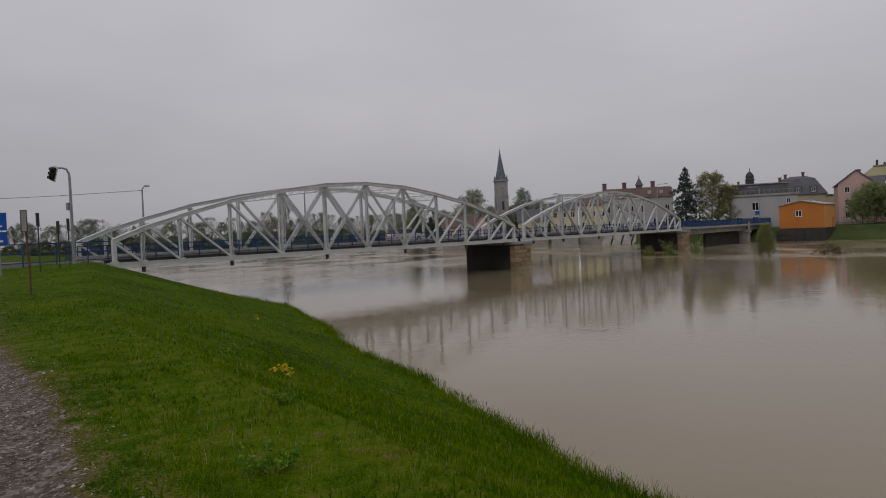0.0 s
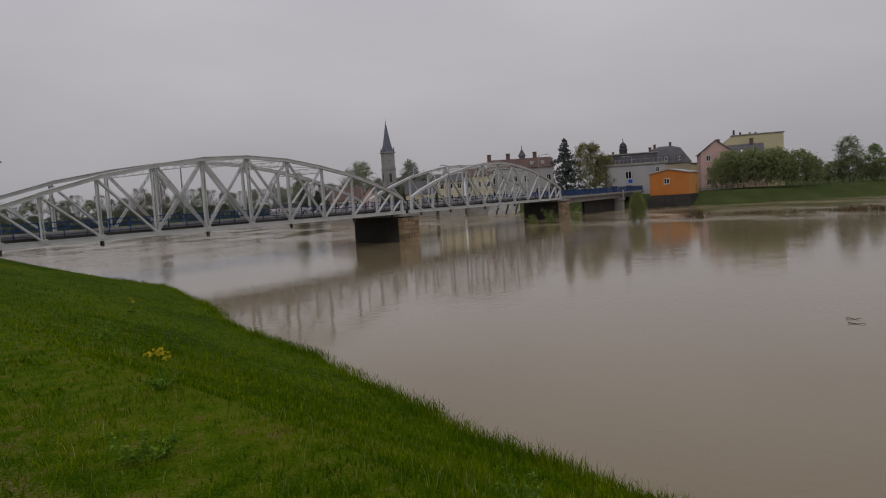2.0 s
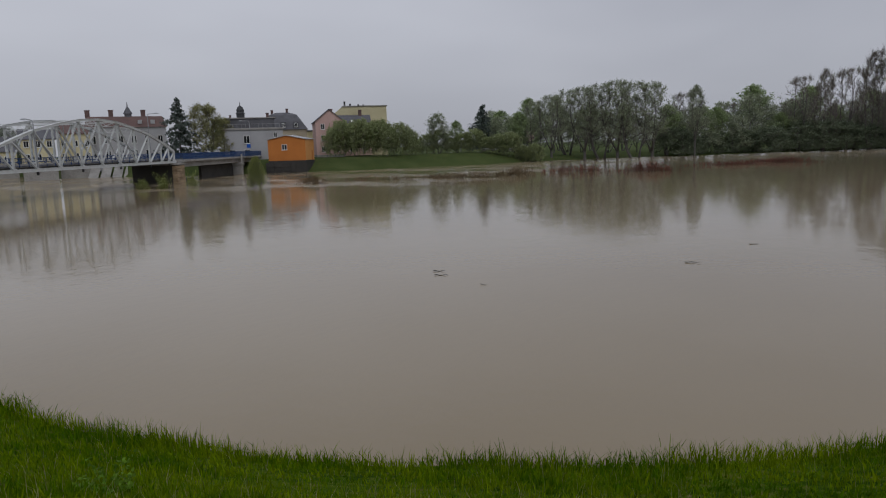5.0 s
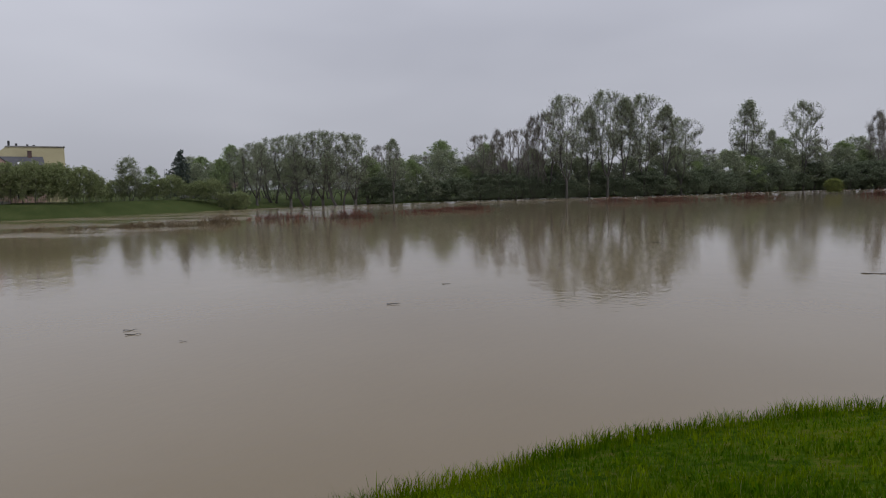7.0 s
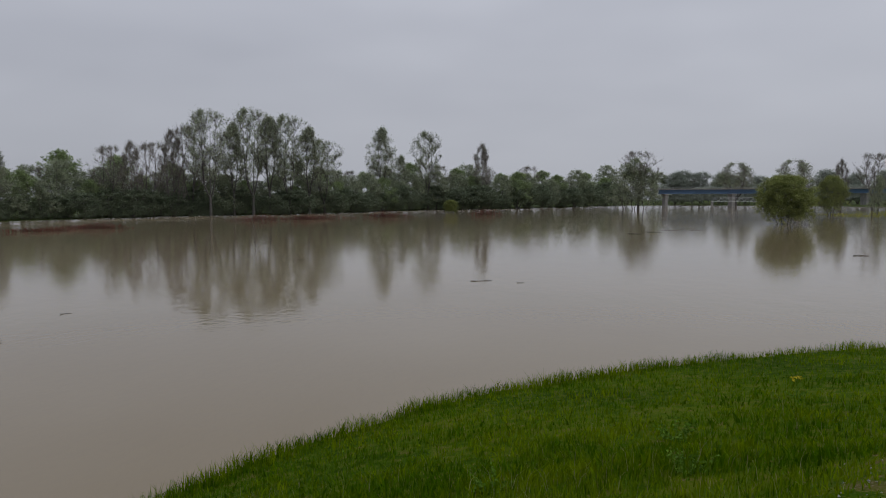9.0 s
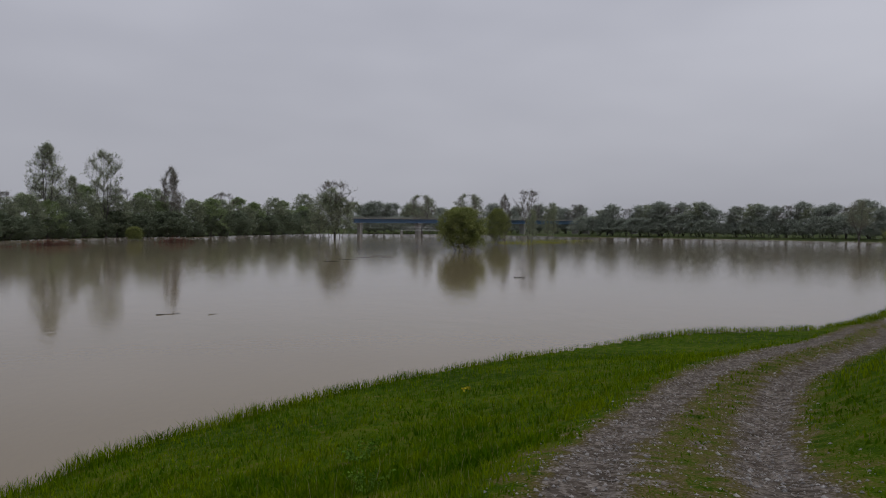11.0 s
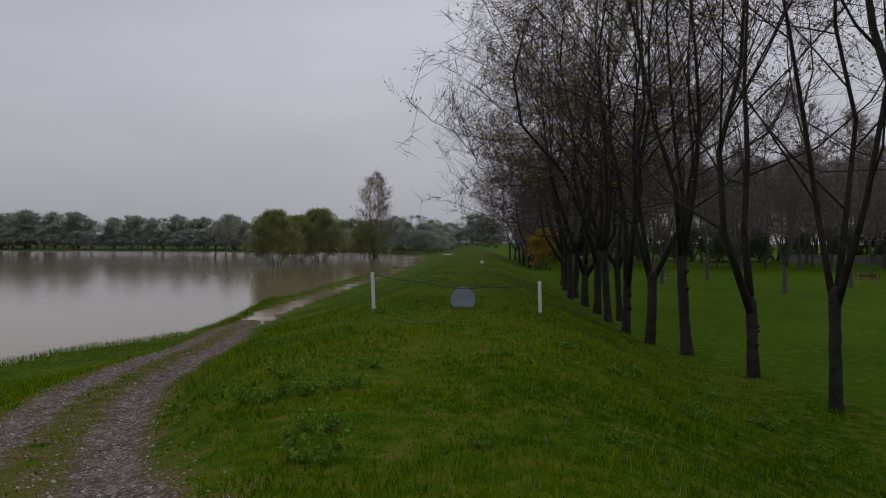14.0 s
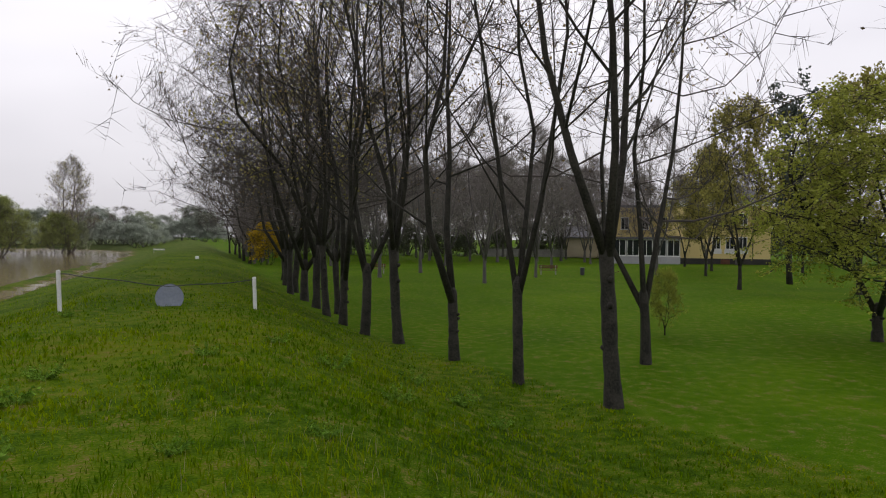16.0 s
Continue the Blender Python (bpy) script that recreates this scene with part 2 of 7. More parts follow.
def ground_material():
    """Turf that gives way to gravel in the wheel tracks; the wear mask is stored on the mesh as wheel_wear."""
    m = bpy.data.materials.new("turf_and_gravel")
    m.use_nodes = True
    nt = m.node_tree
    bsdf = nt.nodes["Principled BSDF"]
    bsdf.inputs["Roughness"].default_value = 0.9
    bsdf.inputs["Specular IOR Level"].default_value = 0.02
    tc = nt.nodes.new("ShaderNodeTexCoord")

    def noise_tex(scale, detail=6.0):
        n = nt.nodes.new("ShaderNodeTexNoise")
        n.inputs["Scale"].default_value, n.inputs["Detail"].default_value = scale, detail
        nt.links.new(tc.outputs["Object"], n.inputs["Vector"])
        return n

    def ramp(fac, stops):
        r = nt.nodes.new("ShaderNodeValToRGB")
        while len(r.color_ramp.elements) < len(stops):
            r.color_ramp.elements.new(0.5)
        for e, (p, c) in zip(r.color_ramp.elements, stops):
            e.position, e.color = p, (*c, 1)
        nt.links.new(fac, r.inputs[0])
        return r

    def math_node(op, a, b):
        n = nt.nodes.new("ShaderNodeMath")
        n.operation = op
        for i, v in enumerate((a, b)):
            if isinstance(v, (int, float)):
                n.inputs[i].default_value = v
            else:
                nt.links.new(v, n.inputs[i])
        return n.outputs[0]

    patches, tufts, grit = noise_tex(0.22), noise_tex(3.5), noise_tex(38, 8)
    turf_fac = math_node("MULTIPLY", math_node("ADD", math_node("ADD", patches.outputs["Fac"], tufts.outputs["Fac"]), grit.outputs["Fac"]), 0.3333)
    turf = ramp(turf_fac, [(0.41, (0.018, 0.044, 0.001)), (0.49, (0.045, 0.090, 0.002)), (0.56, (0.082, 0.120, 0.004)), (0.64, (0.115, 0.122, 0.010))])
    # far turf dulled: wet grass, with haze and missing blade shade painted in
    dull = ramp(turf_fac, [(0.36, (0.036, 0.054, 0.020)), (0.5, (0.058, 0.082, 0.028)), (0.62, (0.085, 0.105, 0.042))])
    turf_haze = nt.nodes.new("ShaderNodeAttribute")
    turf_haze.attribute_name = "turf_haze"
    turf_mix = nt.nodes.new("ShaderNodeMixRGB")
    nt.links.new(turf_haze.outputs["Fac"], turf_mix.inputs[0])
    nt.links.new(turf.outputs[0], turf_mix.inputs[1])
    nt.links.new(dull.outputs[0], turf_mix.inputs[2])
    mown = ramp(turf_fac, [(0.4, (0.035, 0.084, 0.001)), (0.5, (0.048, 0.104, 0.001)), (0.6, (0.070, 0.124, 0.002))])
    lawn_mask = nt.nodes.new("ShaderNodeAttribute")
    lawn_mask.attribute_name = "lawn"
    turf = nt.nodes.new("ShaderNodeMixRGB")
    nt.links.new(lawn_mask.outputs["Fac"], turf.inputs[0])
    nt.links.new(turf_mix.outputs[0], turf.inputs[1])
    nt.links.new(mown.outputs[0], turf.inputs[2])
    stones = nt.nodes.new("ShaderNodeTexVoronoi")
    stones.inputs["Scale"].default_value = 24
    nt.links.new(tc.outputs["Object"], stones.inputs["Vector"])
    grav_fac = math_node("MULTIPLY", math_node("ADD", stones.outputs["Color"], math_node("ADD", grit.outputs["Fac"], tufts.outputs["Fac"])), 0.3333)
    gravel = ramp(grav_fac, [(0.3, (0.040, 0.032, 0.025)), (0.5, (0.118, 0.098, 0.080)), (0.74, (0.36, 0.32, 0.28))])
    soil = ramp(grit.outputs["Fac"], [(0.3, (0.055, 0.044, 0.016)), (0.7, (0.17, 0.14, 0.045))])
    wear = nt.nodes.new("ShaderNodeAttribute")
    wear.attribute_name = "wheel_wear"
    worn = math_node("ADD", wear.outputs["Fac"], math_node("MULTIPLY", math_node("SUBTRACT", math_node("ADD", tufts.outputs["Fac"], grit.outputs["Fac"]), 1.0), 1.5))
    edge = ramp(worn, [(0.14, (0, 0, 0)), (0.4, (1, 1, 1))])
    core = ramp(worn, [(0.5, (0, 0, 0)), (0.68, (1, 1, 1))])
    mix1, mix2 = nt.nodes.new("ShaderNodeMixRGB"), nt.nodes.new("ShaderNodeMixRGB")
    for mx, fac, a, b in ((mix1, edge, turf, soil), (mix2, core, mix1, gravel)):
        nt.links.new(fac.outputs[0], mx.inputs[0])
        nt.links.new(a.outputs[0], mx.inputs[1])
        nt.links.new(b.outputs[0], mx.inputs[2])
    nt.links.new(mix2.outputs[0], bsdf.inputs["Base Color"])
    b = nt.nodes.new("ShaderNodeBump")
    b.inputs["Strength"].default_value, b.inputs["Distance"].default_value = 0.35, 0.03
    nt.links.new(math_node("ADD", grit.outputs["Fac"], math_node("MULTIPLY", stones.outputs["Distance"], 1.0)), b.inputs["Height"])
    nt.links.new(b.outputs[0], bsdf.inputs["Normal"])
    return m


def water_material():
    """Muddy flood water: brown body, mirror-like skin, slow ripples at three sizes, stronger out in the current."""
    m = bpy.data.materials.new("muddy_flood_water")
    m.use_nodes = True
    nt = m.node_tree
    bsdf = nt.nodes["Principled BSDF"]
    bsdf.inputs["IOR"].default_value = 1.33
    bsdf.inputs["Roughness"].default_value = 0.03
    tc = nt.nodes.new("ShaderNodeTexCoord")
    mud = nt.nodes.new("ShaderNodeTexNoise")
    mud.inputs["Scale"].default_value, mud.inputs["Detail"].default_value = 0.03, 4.0
    nt.links.new(tc.outputs["Object"], mud.inputs["Vector"])
    r = nt.nodes.new("ShaderNodeValToRGB")
    r.color_ramp.elements[0].position, r.color_ramp.elements[0].color = 0.35, (0.236, 0.184, 0.110, 1)
    r.color_ramp.elements[1].position, r.color_ramp.elements[1].color = 0.65, (0.270, 0.216, 0.135, 1)
    nt.links.new(mud.outputs["Fac"], r.inputs[0])
    flow = nt.nodes.new("ShaderNodeAttribute")
    flow.attribute_name = "current"

    def noise_at(scale, detail, stretch=1.0):
        mp = nt.nodes.new("ShaderNodeMapping")
        mp.inputs["Scale"].default_value = (1.0, stretch, 1.0)
        n = nt.nodes.new("ShaderNodeTexNoise")
        n.inputs["Scale"].default_value, n.inputs["Detail"].default_value = scale, detail
        nt.links.new(tc.outputs["Object"], mp.inputs["Vector"])
        nt.links.new(mp.outputs[0], n.inputs["Vector"])
        return n.outputs["Fac"]

    def mapped(value, lo, hi, to_lo=0.0, to_hi=1.0):
        mr = nt.nodes.new("ShaderNodeMapRange")
        for k, v in zip(("From Min", "From Max", "To Min", "To Max"), (lo, hi, to_lo, to_hi)):
            mr.inputs[k].default_value = v
        nt.links.new(value, mr.inputs["Value"])
        return mr.outputs[0]

    def times(p, q):
        n = nt.nodes.new("ShaderNodeMath")
        n.operation = "MULTIPLY"
        for i, v in enumerate((p, q)):
            if isinstance(v, float):
                n.inputs[i].default_value = v
            else:
                nt.links.new(v, n.inputs[i])
        return n.outputs[0]

    # rough and smooth reaches of the current, and lines of pale foam on it
    reach = mapped(noise_at(0.10, 6.0, 0.6), 0.43, 0.57, 0.04, 1.0)
    rough_flow = times(flow.outputs["Fac"], reach)
    foam = times(times(flow.outputs["Fac"], mapped(noise_at(0.24, 6.0, 0.4), 0.58, 0.70)), 0.4)
    tint = nt.nodes.new("ShaderNodeMixRGB")
    tint.inputs[2].default_value = (0.62, 0.58, 0.54, 1)
    nt.links.new(foam, tint.inputs[0])
    nt.links.new(r.outputs[0], tint.inputs[1])
    nt.links.new(tint.outputs[0], bsdf.inputs["Base Color"])
    nt.links.new(mapped(rough_flow, 0.0, 1.0, 0.055, 0.2), bsdf.inputs["Roughness"])
    last = None
    for scale, calm, strong, depth in ((0.10, 0.08, 1.0, 0.12), (0.35, 0.06, 1.0, 0.18), (1.7, 0.14, 1.0, 0.055), (5.0, 0.10, 0.5, 0.012)):
        b = nt.nodes.new("ShaderNodeBump")
        b.inputs["Distance"].default_value = depth
        nt.links.new(mapped(rough_flow, 0.0, 1.0, calm, strong), b.inputs["Strength"])
        nt.links.new(noise_at(scale, 3.0, 1.4), b.inputs["Height"])
        if last:
            nt.links.new(last.outputs[0], b.inputs["Normal"])
        last = b
    nt.links.new(last.outputs[0], bsdf.inputs["Normal"])
    return m


M_GROUND = ground_material()
M_WATER = water_material()


# mesh helpers
class Geo:
    """Collects vertices and faces of one mesh."""

    def __init__(self):
        self.v, self.f = [], []

    def add(self, verts, faces):
        o = len(self.v)
        self.v.extend(verts)
        self.f.extend([tuple(i + o for i in f) for f in faces])
        return self

    def box(self, lo, hi, bevel=0.0):
        (x0, y0, z0), (x1, y1, z1) = lo, hi
        if bevel:
            b = min(bevel, (x1 - x0) * 0.45, (y1 - y0) * 0.45, (z1 - z0) * 0.45)
            rings = []
            for z, i in ((z0, b), (z0 + b, 0), (z1 - b, 0), (z1, b)):
                rings.append([(x0 + i, y0 + b, z), (x0 + b, y0 + i, z), (x1 - b, y0 + i, z), (x1 - i, y0 + b, z), (x1 - i, y1 - b, z), (x1 - b, y1 - i, z), (x0 + b, y1 - i, z), (x0 + i, y1 - b, z)])
            verts = [p for r in rings for p in r]
            faces = [tuple(range(7, -1, -1)), tuple(range(24, 32))]
            for r in range(3):
                for i in range(8):
                    j = (i + 1) % 8
                    faces.append((r * 8 + i, r * 8 + j, r * 8 + 8 + j, r * 8 + 8 + i))
            return self.add(verts, faces)
        verts = [(x0, y0, z0), (x1, y0, z0), (x1, y1, z0), (x0, y1, z0), (x0, y0, z1), (x1, y0, z1), (x1, y1, z1), (x0, y1, z1)]
        return self.add(verts, [(3, 2, 1, 0), (4, 5, 6, 7), (0, 1, 5, 4), (1, 2, 6, 5), (2, 3, 7, 6), (3, 0, 4, 7)])

    def beam(self, p, q, w, h, up=(0, 0, 1)):
        """A bar of section w (sideways) by h (along up) from p to q."""
        p, q, up = Vector(p), Vector(q), Vector(up)
        d = (q - p).normalized()
        side = d.cross(up)
        if side.length < 1e-4:
            side = d.cross(Vector((1, 0, 0)))
        side.normalize()
        top = side.cross(d).normalized()
        verts = [tuple(e + side * (a * w / 2) + top * (b * h / 2)) for e in (p, q) for a, b in ((-1, -1), (1, -1), (1, 1), (-1, 1))]
        return self.add(verts, [(0, 1, 2, 3), (7, 6, 5, 4), (0, 4, 5, 1), (1, 5, 6, 2), (2, 6, 7, 3), (3, 7, 4, 0)])

    def tube(self, pts, radii, sides=6, cap=True):
        o = len(self.v)
        n = len(pts)
        pts = [Vector(p) for p in pts]
        ref = Vector((0.31, 0.87, 0.38))
        for i, p in enumerate(pts):
            d = (pts[min(i + 1, n - 1)] - pts[max(i - 1, 0)])
            d = d.normalized() if d.length > 1e-9 else Vector((0, 0, 1))
            a = d.cross(ref)
            if a.length < 1e-3:
                a = d.cross(Vector((1, 0, 0)))
            a.normalize()
            b = d.cross(a)
            for k in range(sides):
                t = 2 * math.pi * k / sides
                self.v.append(tuple(p + (a * math.cos(t) + b * math.sin(t)) * radii[i]))
        for i in range(n - 1):
            for k in range(sides):
                j = (k + 1) % sides
                self.f.append((o + i * sides + k, o + i * sides + j, o + (i + 1) * sides + j, o + (i + 1) * sides + k))
        if cap:
            self.f.append(tuple(o + k for k in range(sides))[::-1])
            self.f.append(tuple(o + (n - 1) * sides + k for k in range(sides)))
        return self

    def lathe(self, profile, sides=16, centre=(0, 0, 0)):
        """Turns a profile of (radius, z) round the upright axis through centre."""
        return self.tube_z([(centre[0], centre[1], centre[2] + z) for _, z in profile], [r for r, _ in profile], sides)

    def tube_z(self, pts, radii, sides):
        o, n = len(self.v), len(pts)
        for p, r in zip(pts, radii):
            for k in range(sides):
                t = 2 * math.pi * (k + 0.5) / sides
                self.v.append((p[0] + r * math.cos(t), p[1] + r * math.sin(t), p[2]))
        for i in range(n - 1):
            for k in range(sides):
                j = (k + 1) % sides
                self.f.append((o + i * sides + k, o + i * sides + j, o + (i + 1) * sides + j, o + (i + 1) * sides + k))
        self.f.append(tuple(o + k for k in range(sides))[::-1])
        self.f.append(tuple(o + (n - 1) * sides + k for k in range(sides)))
        return self

    def prism(self, outline, z0, z1):
        """An upright prism over a plan outline (counter-clockwise)."""
        n = len(outline)
        verts = [(x, y, z0) for x, y in outline] + [(x, y, z1) for x, y in outline]
        faces = [tuple(range(n - 1, -1, -1)), tuple(range(n, 2 * n))]
        faces += [(i, (i + 1) % n, n + (i + 1) % n, n + i) for i in range(n)]
        return self.add(verts, faces)

    def mesh(self, name, mat, smooth=False):
        me = bpy.data.meshes.new(name)
        me.from_pydata(self.v, [], self.f)
        me.materials.append(mat)
        if smooth:
            me.polygons.foreach_set("use_smooth", [True] * len(me.polygons))
        me.update()
        return me

    def part(self, name, mat, parent=None, label="", smooth=False):
        ob = new(name, self.mesh(name, mat, smooth))
        ob.parent = parent
        return tagged(ob, label)


def thing(name, m, label, category, group="", kind=""):
    """An Empty at the base of a thing; its parts go under it."""
    e = new(name)
    e.empty_display_size = 0.2
    e.matrix_world = m
    return tagged(e, label, category, group, kind)


def put(ob, m):
    ob.matrix_world = m
    return ob


def spot_m(x, y, sink=0.05):
    """Upright on the ground at a plan place."""
    return pose(x, y, float(ground_height(np.array([x]), np.array([y]))[0]) - sink)


def child(ob, x=0, y=0, z=0, rz=0):
    """Sets a part's place within its parent."""
    ob.matrix_local = pose(x, y, z, 0, 0, rz)
    return ob


def plan(az, dist, z=0.0, turn=None):
    """A pose on the plan: az degrees to the left of the y axis, dist metres from the origin, turned to face it unless given."""
    a = radians(az)
    return pose(-math.sin(a) * dist, math.cos(a) * dist, z, 0, 0, az if turn is None else turn)


# lie of the land: dyke crest, water's edge, far shore
CREST = np.array([(-95, 140), (-60, 96), (-33, 57), (-20, 33), (-9, 13.5), (-0.3, 0.3), (2.6, -17), (10, -72), (24, -175), (60, -420), (150, -1000)], float)
EDGE = np.array([(-130, 190), (-70, 118), (-45, 88), (-27, 68), (-14.5, 56), (-8, 42), (-4, 31), (-1, 25), (1.1, 19.9), (3.3, 14.2), (5.9, 10.1), (9.3, 6.8), (13.1, 3.7), (16.7, 0.3), (19.3, -3.7), (21.7, -10.1), (23.6, -19.2), (24, -28),
                 (21.9, -35.5), (22.2, -40), (23.3, -45), (25.2, -51.5), (26.9, -60.7), (29.3, -76), (34, -108), (46, -205), (58, -262), (98, -480), (180, -1000)], float)
TRACK = np.array([(-40, 56, 4.0), (-24, 33.5, 3.8), (-14, 18.8, 3.55), (-9.7, 12.5, 3.5), (-6.0, 7.9, 3.5), (-3.4, 4.1, 3.5), (-0.2, 0.2, 3.5), (1.8, -2.2, 3.5), (3.5, -4.35, 3.48), (4.95, -6.0, 3.1), (6.75, -8.65, 2.72), (8.8, -12.3, 2.45), (10.3, -16.3, 2.23), (12.5, -22.0, 1.75),
                  (15.8, -29.6, 1.1), (17.8, -33.4, 0.65), (19.6, -37.5, 0.2), (20.8, -43, -0.005), (22.3, -50, -0.025), (25.4, -72, -0.03), (30.5, -113, -0.03), (45, -195, -0.03), (60, -275, -0.03)], float)
EDGE_R = np.hypot(EDGE[:, 0], EDGE[:, 1])[:, None]
EDGE = np.where(EDGE_R < 34, EDGE * (1 - 0.6 / EDGE_R), EDGE)
FAR_SHORE = np.array([(-170, 420), (-167.5, 262), (-163, 305), (-158, 335), (-151, 355), (-145, 375), (-136, 415), (-130, 440), (-125, 500), (-118, 565), (-110, 565), (-105, 455), (-100, 380), (-93, 347), (-89, 312), (-86, 282),
                      (-81, 262), (-75, 254), (-68, 236), (-61, 216), (-56, 212), (-50, 196), (-46, 180), (-38, 168), (-31, 163), (-27, 164), (-25, 168), (-22, 170), (-19.6, 170), (-14.7, 184), (-10, 205), (-5, 300), (4, 372), (14, 420), (30, 430), (60, 430)], float)
FAR_RISE = np.array([(-170, 2.5), (-160, 1.2), (-120, 0.5), (-60, 0.5), (-48, 1.6), (-44, 3.0), (-24, 3.1), (-10, 3.3), (10, 3.0), (60, 2.0)], float)
ROAD_A, ROAD_DIR = np.array((-26.8, 51.4)), np.array((0.670, 0.742))


def smooth_line(pts, n=8):
    """Catmull-Rom through the points."""
    p = np.vstack([2 * pts[0] - pts[1], pts, 2 * pts[-1] - pts[-2]])
    out = []
    for i in range(1, len(p) - 2):
        for t in np.linspace(0, 1, n, endpoint=False):
            out.append(0.5 * (2 * p[i] + (p[i + 1] - p[i - 1]) * t + (2 * p[i - 1] - 5 * p[i] + 4 * p[i + 1] - p[i + 2]) * t * t + (3 * p[i] - p[i - 1] - 3 * p[i + 1] + p[i + 2]) * t ** 3))
    return np.array(out + [pts[-1]])


CREST_L, EDGE_L, TRACK_L = smooth_line(CREST), smooth_line(EDGE), smooth_line(TRACK)


def line_distance(line, x, y):
    """Distance of each place from a polyline and the side it is on (+: on the right of its way, towards the east)."""
    best, side = np.full(x.shape, 1e12), np.ones(x.shape)
    for (ax, ay), (bx, by) in zip(line[:-1], line[1:]):
        dx, dy = bx - ax, by - ay
        l2 = dx * dx + dy * dy
        t = np.clip(((x - ax) * dx + (y - ay) * dy) / l2, 0, 1)
        ex, ey = x - ax - t * dx, y - ay - t * dy
        d = ex * ex + ey * ey
        closer = d < best
        cross = dx * (y - ay) - dy * (x - ax)
        best = np.where(closer, d, best)
        side = np.where(closer, np.where(cross > 0, 1.0, -1.0), side)
    return np.sqrt(best), side


def track_profile(x, y):
    """Distance from the middle of the wheel tracks, and the level of the track there."""
    best, level = np.full(x.shape, 1e12), np.zeros(x.shape)
    for (ax, ay, az), (bx, by, bz) in zip(TRACK_L[:-1], TRACK_L[1:]):
        dx, dy = bx - ax, by - ay
        t = np.clip(((x - ax) * dx + (y - ay) * dy) / (dx * dx + dy * dy), 0, 1)
        d = (x - ax - t * dx) ** 2 + (y - ay - t * dy) ** 2
        level = np.where(d < best, az + t * (bz - az), level)
        best = np.minimum(d, best)
    return np.sqrt(best), level


def waves(x, y, size):
    """Cheap smooth unevenness between about -1 and 1."""
    return (np.sin(x / size + 1.7 * np.sin(y / size * 0.7)) + np.sin(y / size * 1.3 + 1.1 * np.sin(x / size * 0.9 + 2.0))) * 0.5


def uneven(x, y, size):
    """Unevenness with no visible repeat: three crossed wave fields at odd angles and sizes."""
    total = 0.0
    for turn, k, amount in ((0.4, 1.0, 0.45), (1.7, 1.63, 0.32), (2.9, 0.58, 0.38)):
        c, s = math.cos(turn), math.sin(turn)
        total = total + amount * waves((x * c - y * s) * k + 5.0 * turn, (x * s + y * c) * k, size)
    return total


def smoothstep(a, b, v):
    t = np.clip((v - a) / (b - a), 0, 1)
    return t * t * (3 - 2 * t)


def ground_height(x, y):
    x, y = np.asarray(x, float), np.asarray(y, float)
    dc, sc = line_distance(CREST_L, x, y)
    de, se = line_distance(EDGE_L, x, y)
    crest = 3.5 + 0.7 * smoothstep(22, 48, y)
    r, az = np.hypot(x, y), np.degrees(np.arctan2(-x, y))
    az = np.where(az > 70, az - 360, az)
    near_bank = crest * np.clip(de / (de + np.maximum(dc - 2.4, 0.0) + 1e-6), 0, 1) ** (1.1 + 0.7 * smoothstep(-14, -24, y))
    park = 2.0 + 0.12 * waves(x, y, 9.0)
    land = np.minimum(crest, park + (crest - park) * (1 - smoothstep(0.8, 6.8, dc)))
    bed = -np.minimum(de * 0.3, 3.0)
    z = np.where(sc < 0, land, np.where(se < 0, near_bank, bed))
    shore = np.interp(az, FAR_SHORE[:, 0], FAR_SHORE[:, 1]) + 4 * waves(x, y, 11.0)
    rise = np.interp(az, FAR_RISE[:, 0], FAR_RISE[:, 1])
    far = np.clip((r - shore) * 0.3, -3, 0) + rise * smoothstep(0, 9, r - shore) + 0.4 * smoothstep(60, 400, r - shore)
    z = np.where((se > 0) & (az < 62), np.maximum(z, far), z)
    rel_x, rel_y = x - ROAD_A[0], y - ROAD_A[1]
    along, across = rel_x * ROAD_DIR[0] + rel_y * ROAD_DIR[1], -rel_x * ROAD_DIR[1] + rel_y * ROAD_DIR[0]
    ramp_z = 4.02 - np.clip((np.abs(across) - 6.0) * 0.45, 0, 5) - np.clip((along + 1.0) * 0.9, 0, 9)
    z = np.where(along < 12, np.maximum(z, np.where(along > -140, ramp_z, z)), z)
    ramp_far = 3.75 - np.clip((np.abs(across) - 6.5) * 0.5, 0, 6) - np.clip((160 - along) * 0.8, 0, 9)
    z = np.where((along > 148) & (along < 600), np.maximum(z, ramp_far), z)
    dt, level = track_profile(x, y)
    bench = np.exp(-(dt / 1.75) ** 4)
    z = z * (1 - bench) + level * bench
    shoal = np.exp(-((dt - 2.7) / 0.9) ** 2) * smoothstep(-43, -47, y) * (de < 4.5) * (y > -260)
    z = z + (0.10 + 0.17 * uneven(x, y, 2.2)) * shoal
    bumps = 0.012 * uneven(x, y, 0.5) + 0.045 * uneven(x + 3, y, 1.9)
    margin = np.exp(-((z - 0.05) / 0.22) ** 2) * (np.hypot(x, y) < 90) * (1 - bench)
    z = z + np.where(z > 0.25, bumps * (1 - 0.8 * bench), 0.15 * bumps) + margin * smoothstep(-12, 4, y) * (0.05 * uneven(x, y, 0.7) + 0.05 * uneven(x, y, 2.1))
    z = z + 0.07 * uneven(x, y, 0.8) * bench * np.exp(-(level / 0.12) ** 2) * (y < -36)
    rut = np.exp(-((dt - 0.72) / 0.26) ** 2)
    return z - np.where(z > 0.05, 0.05 * rut, 0)


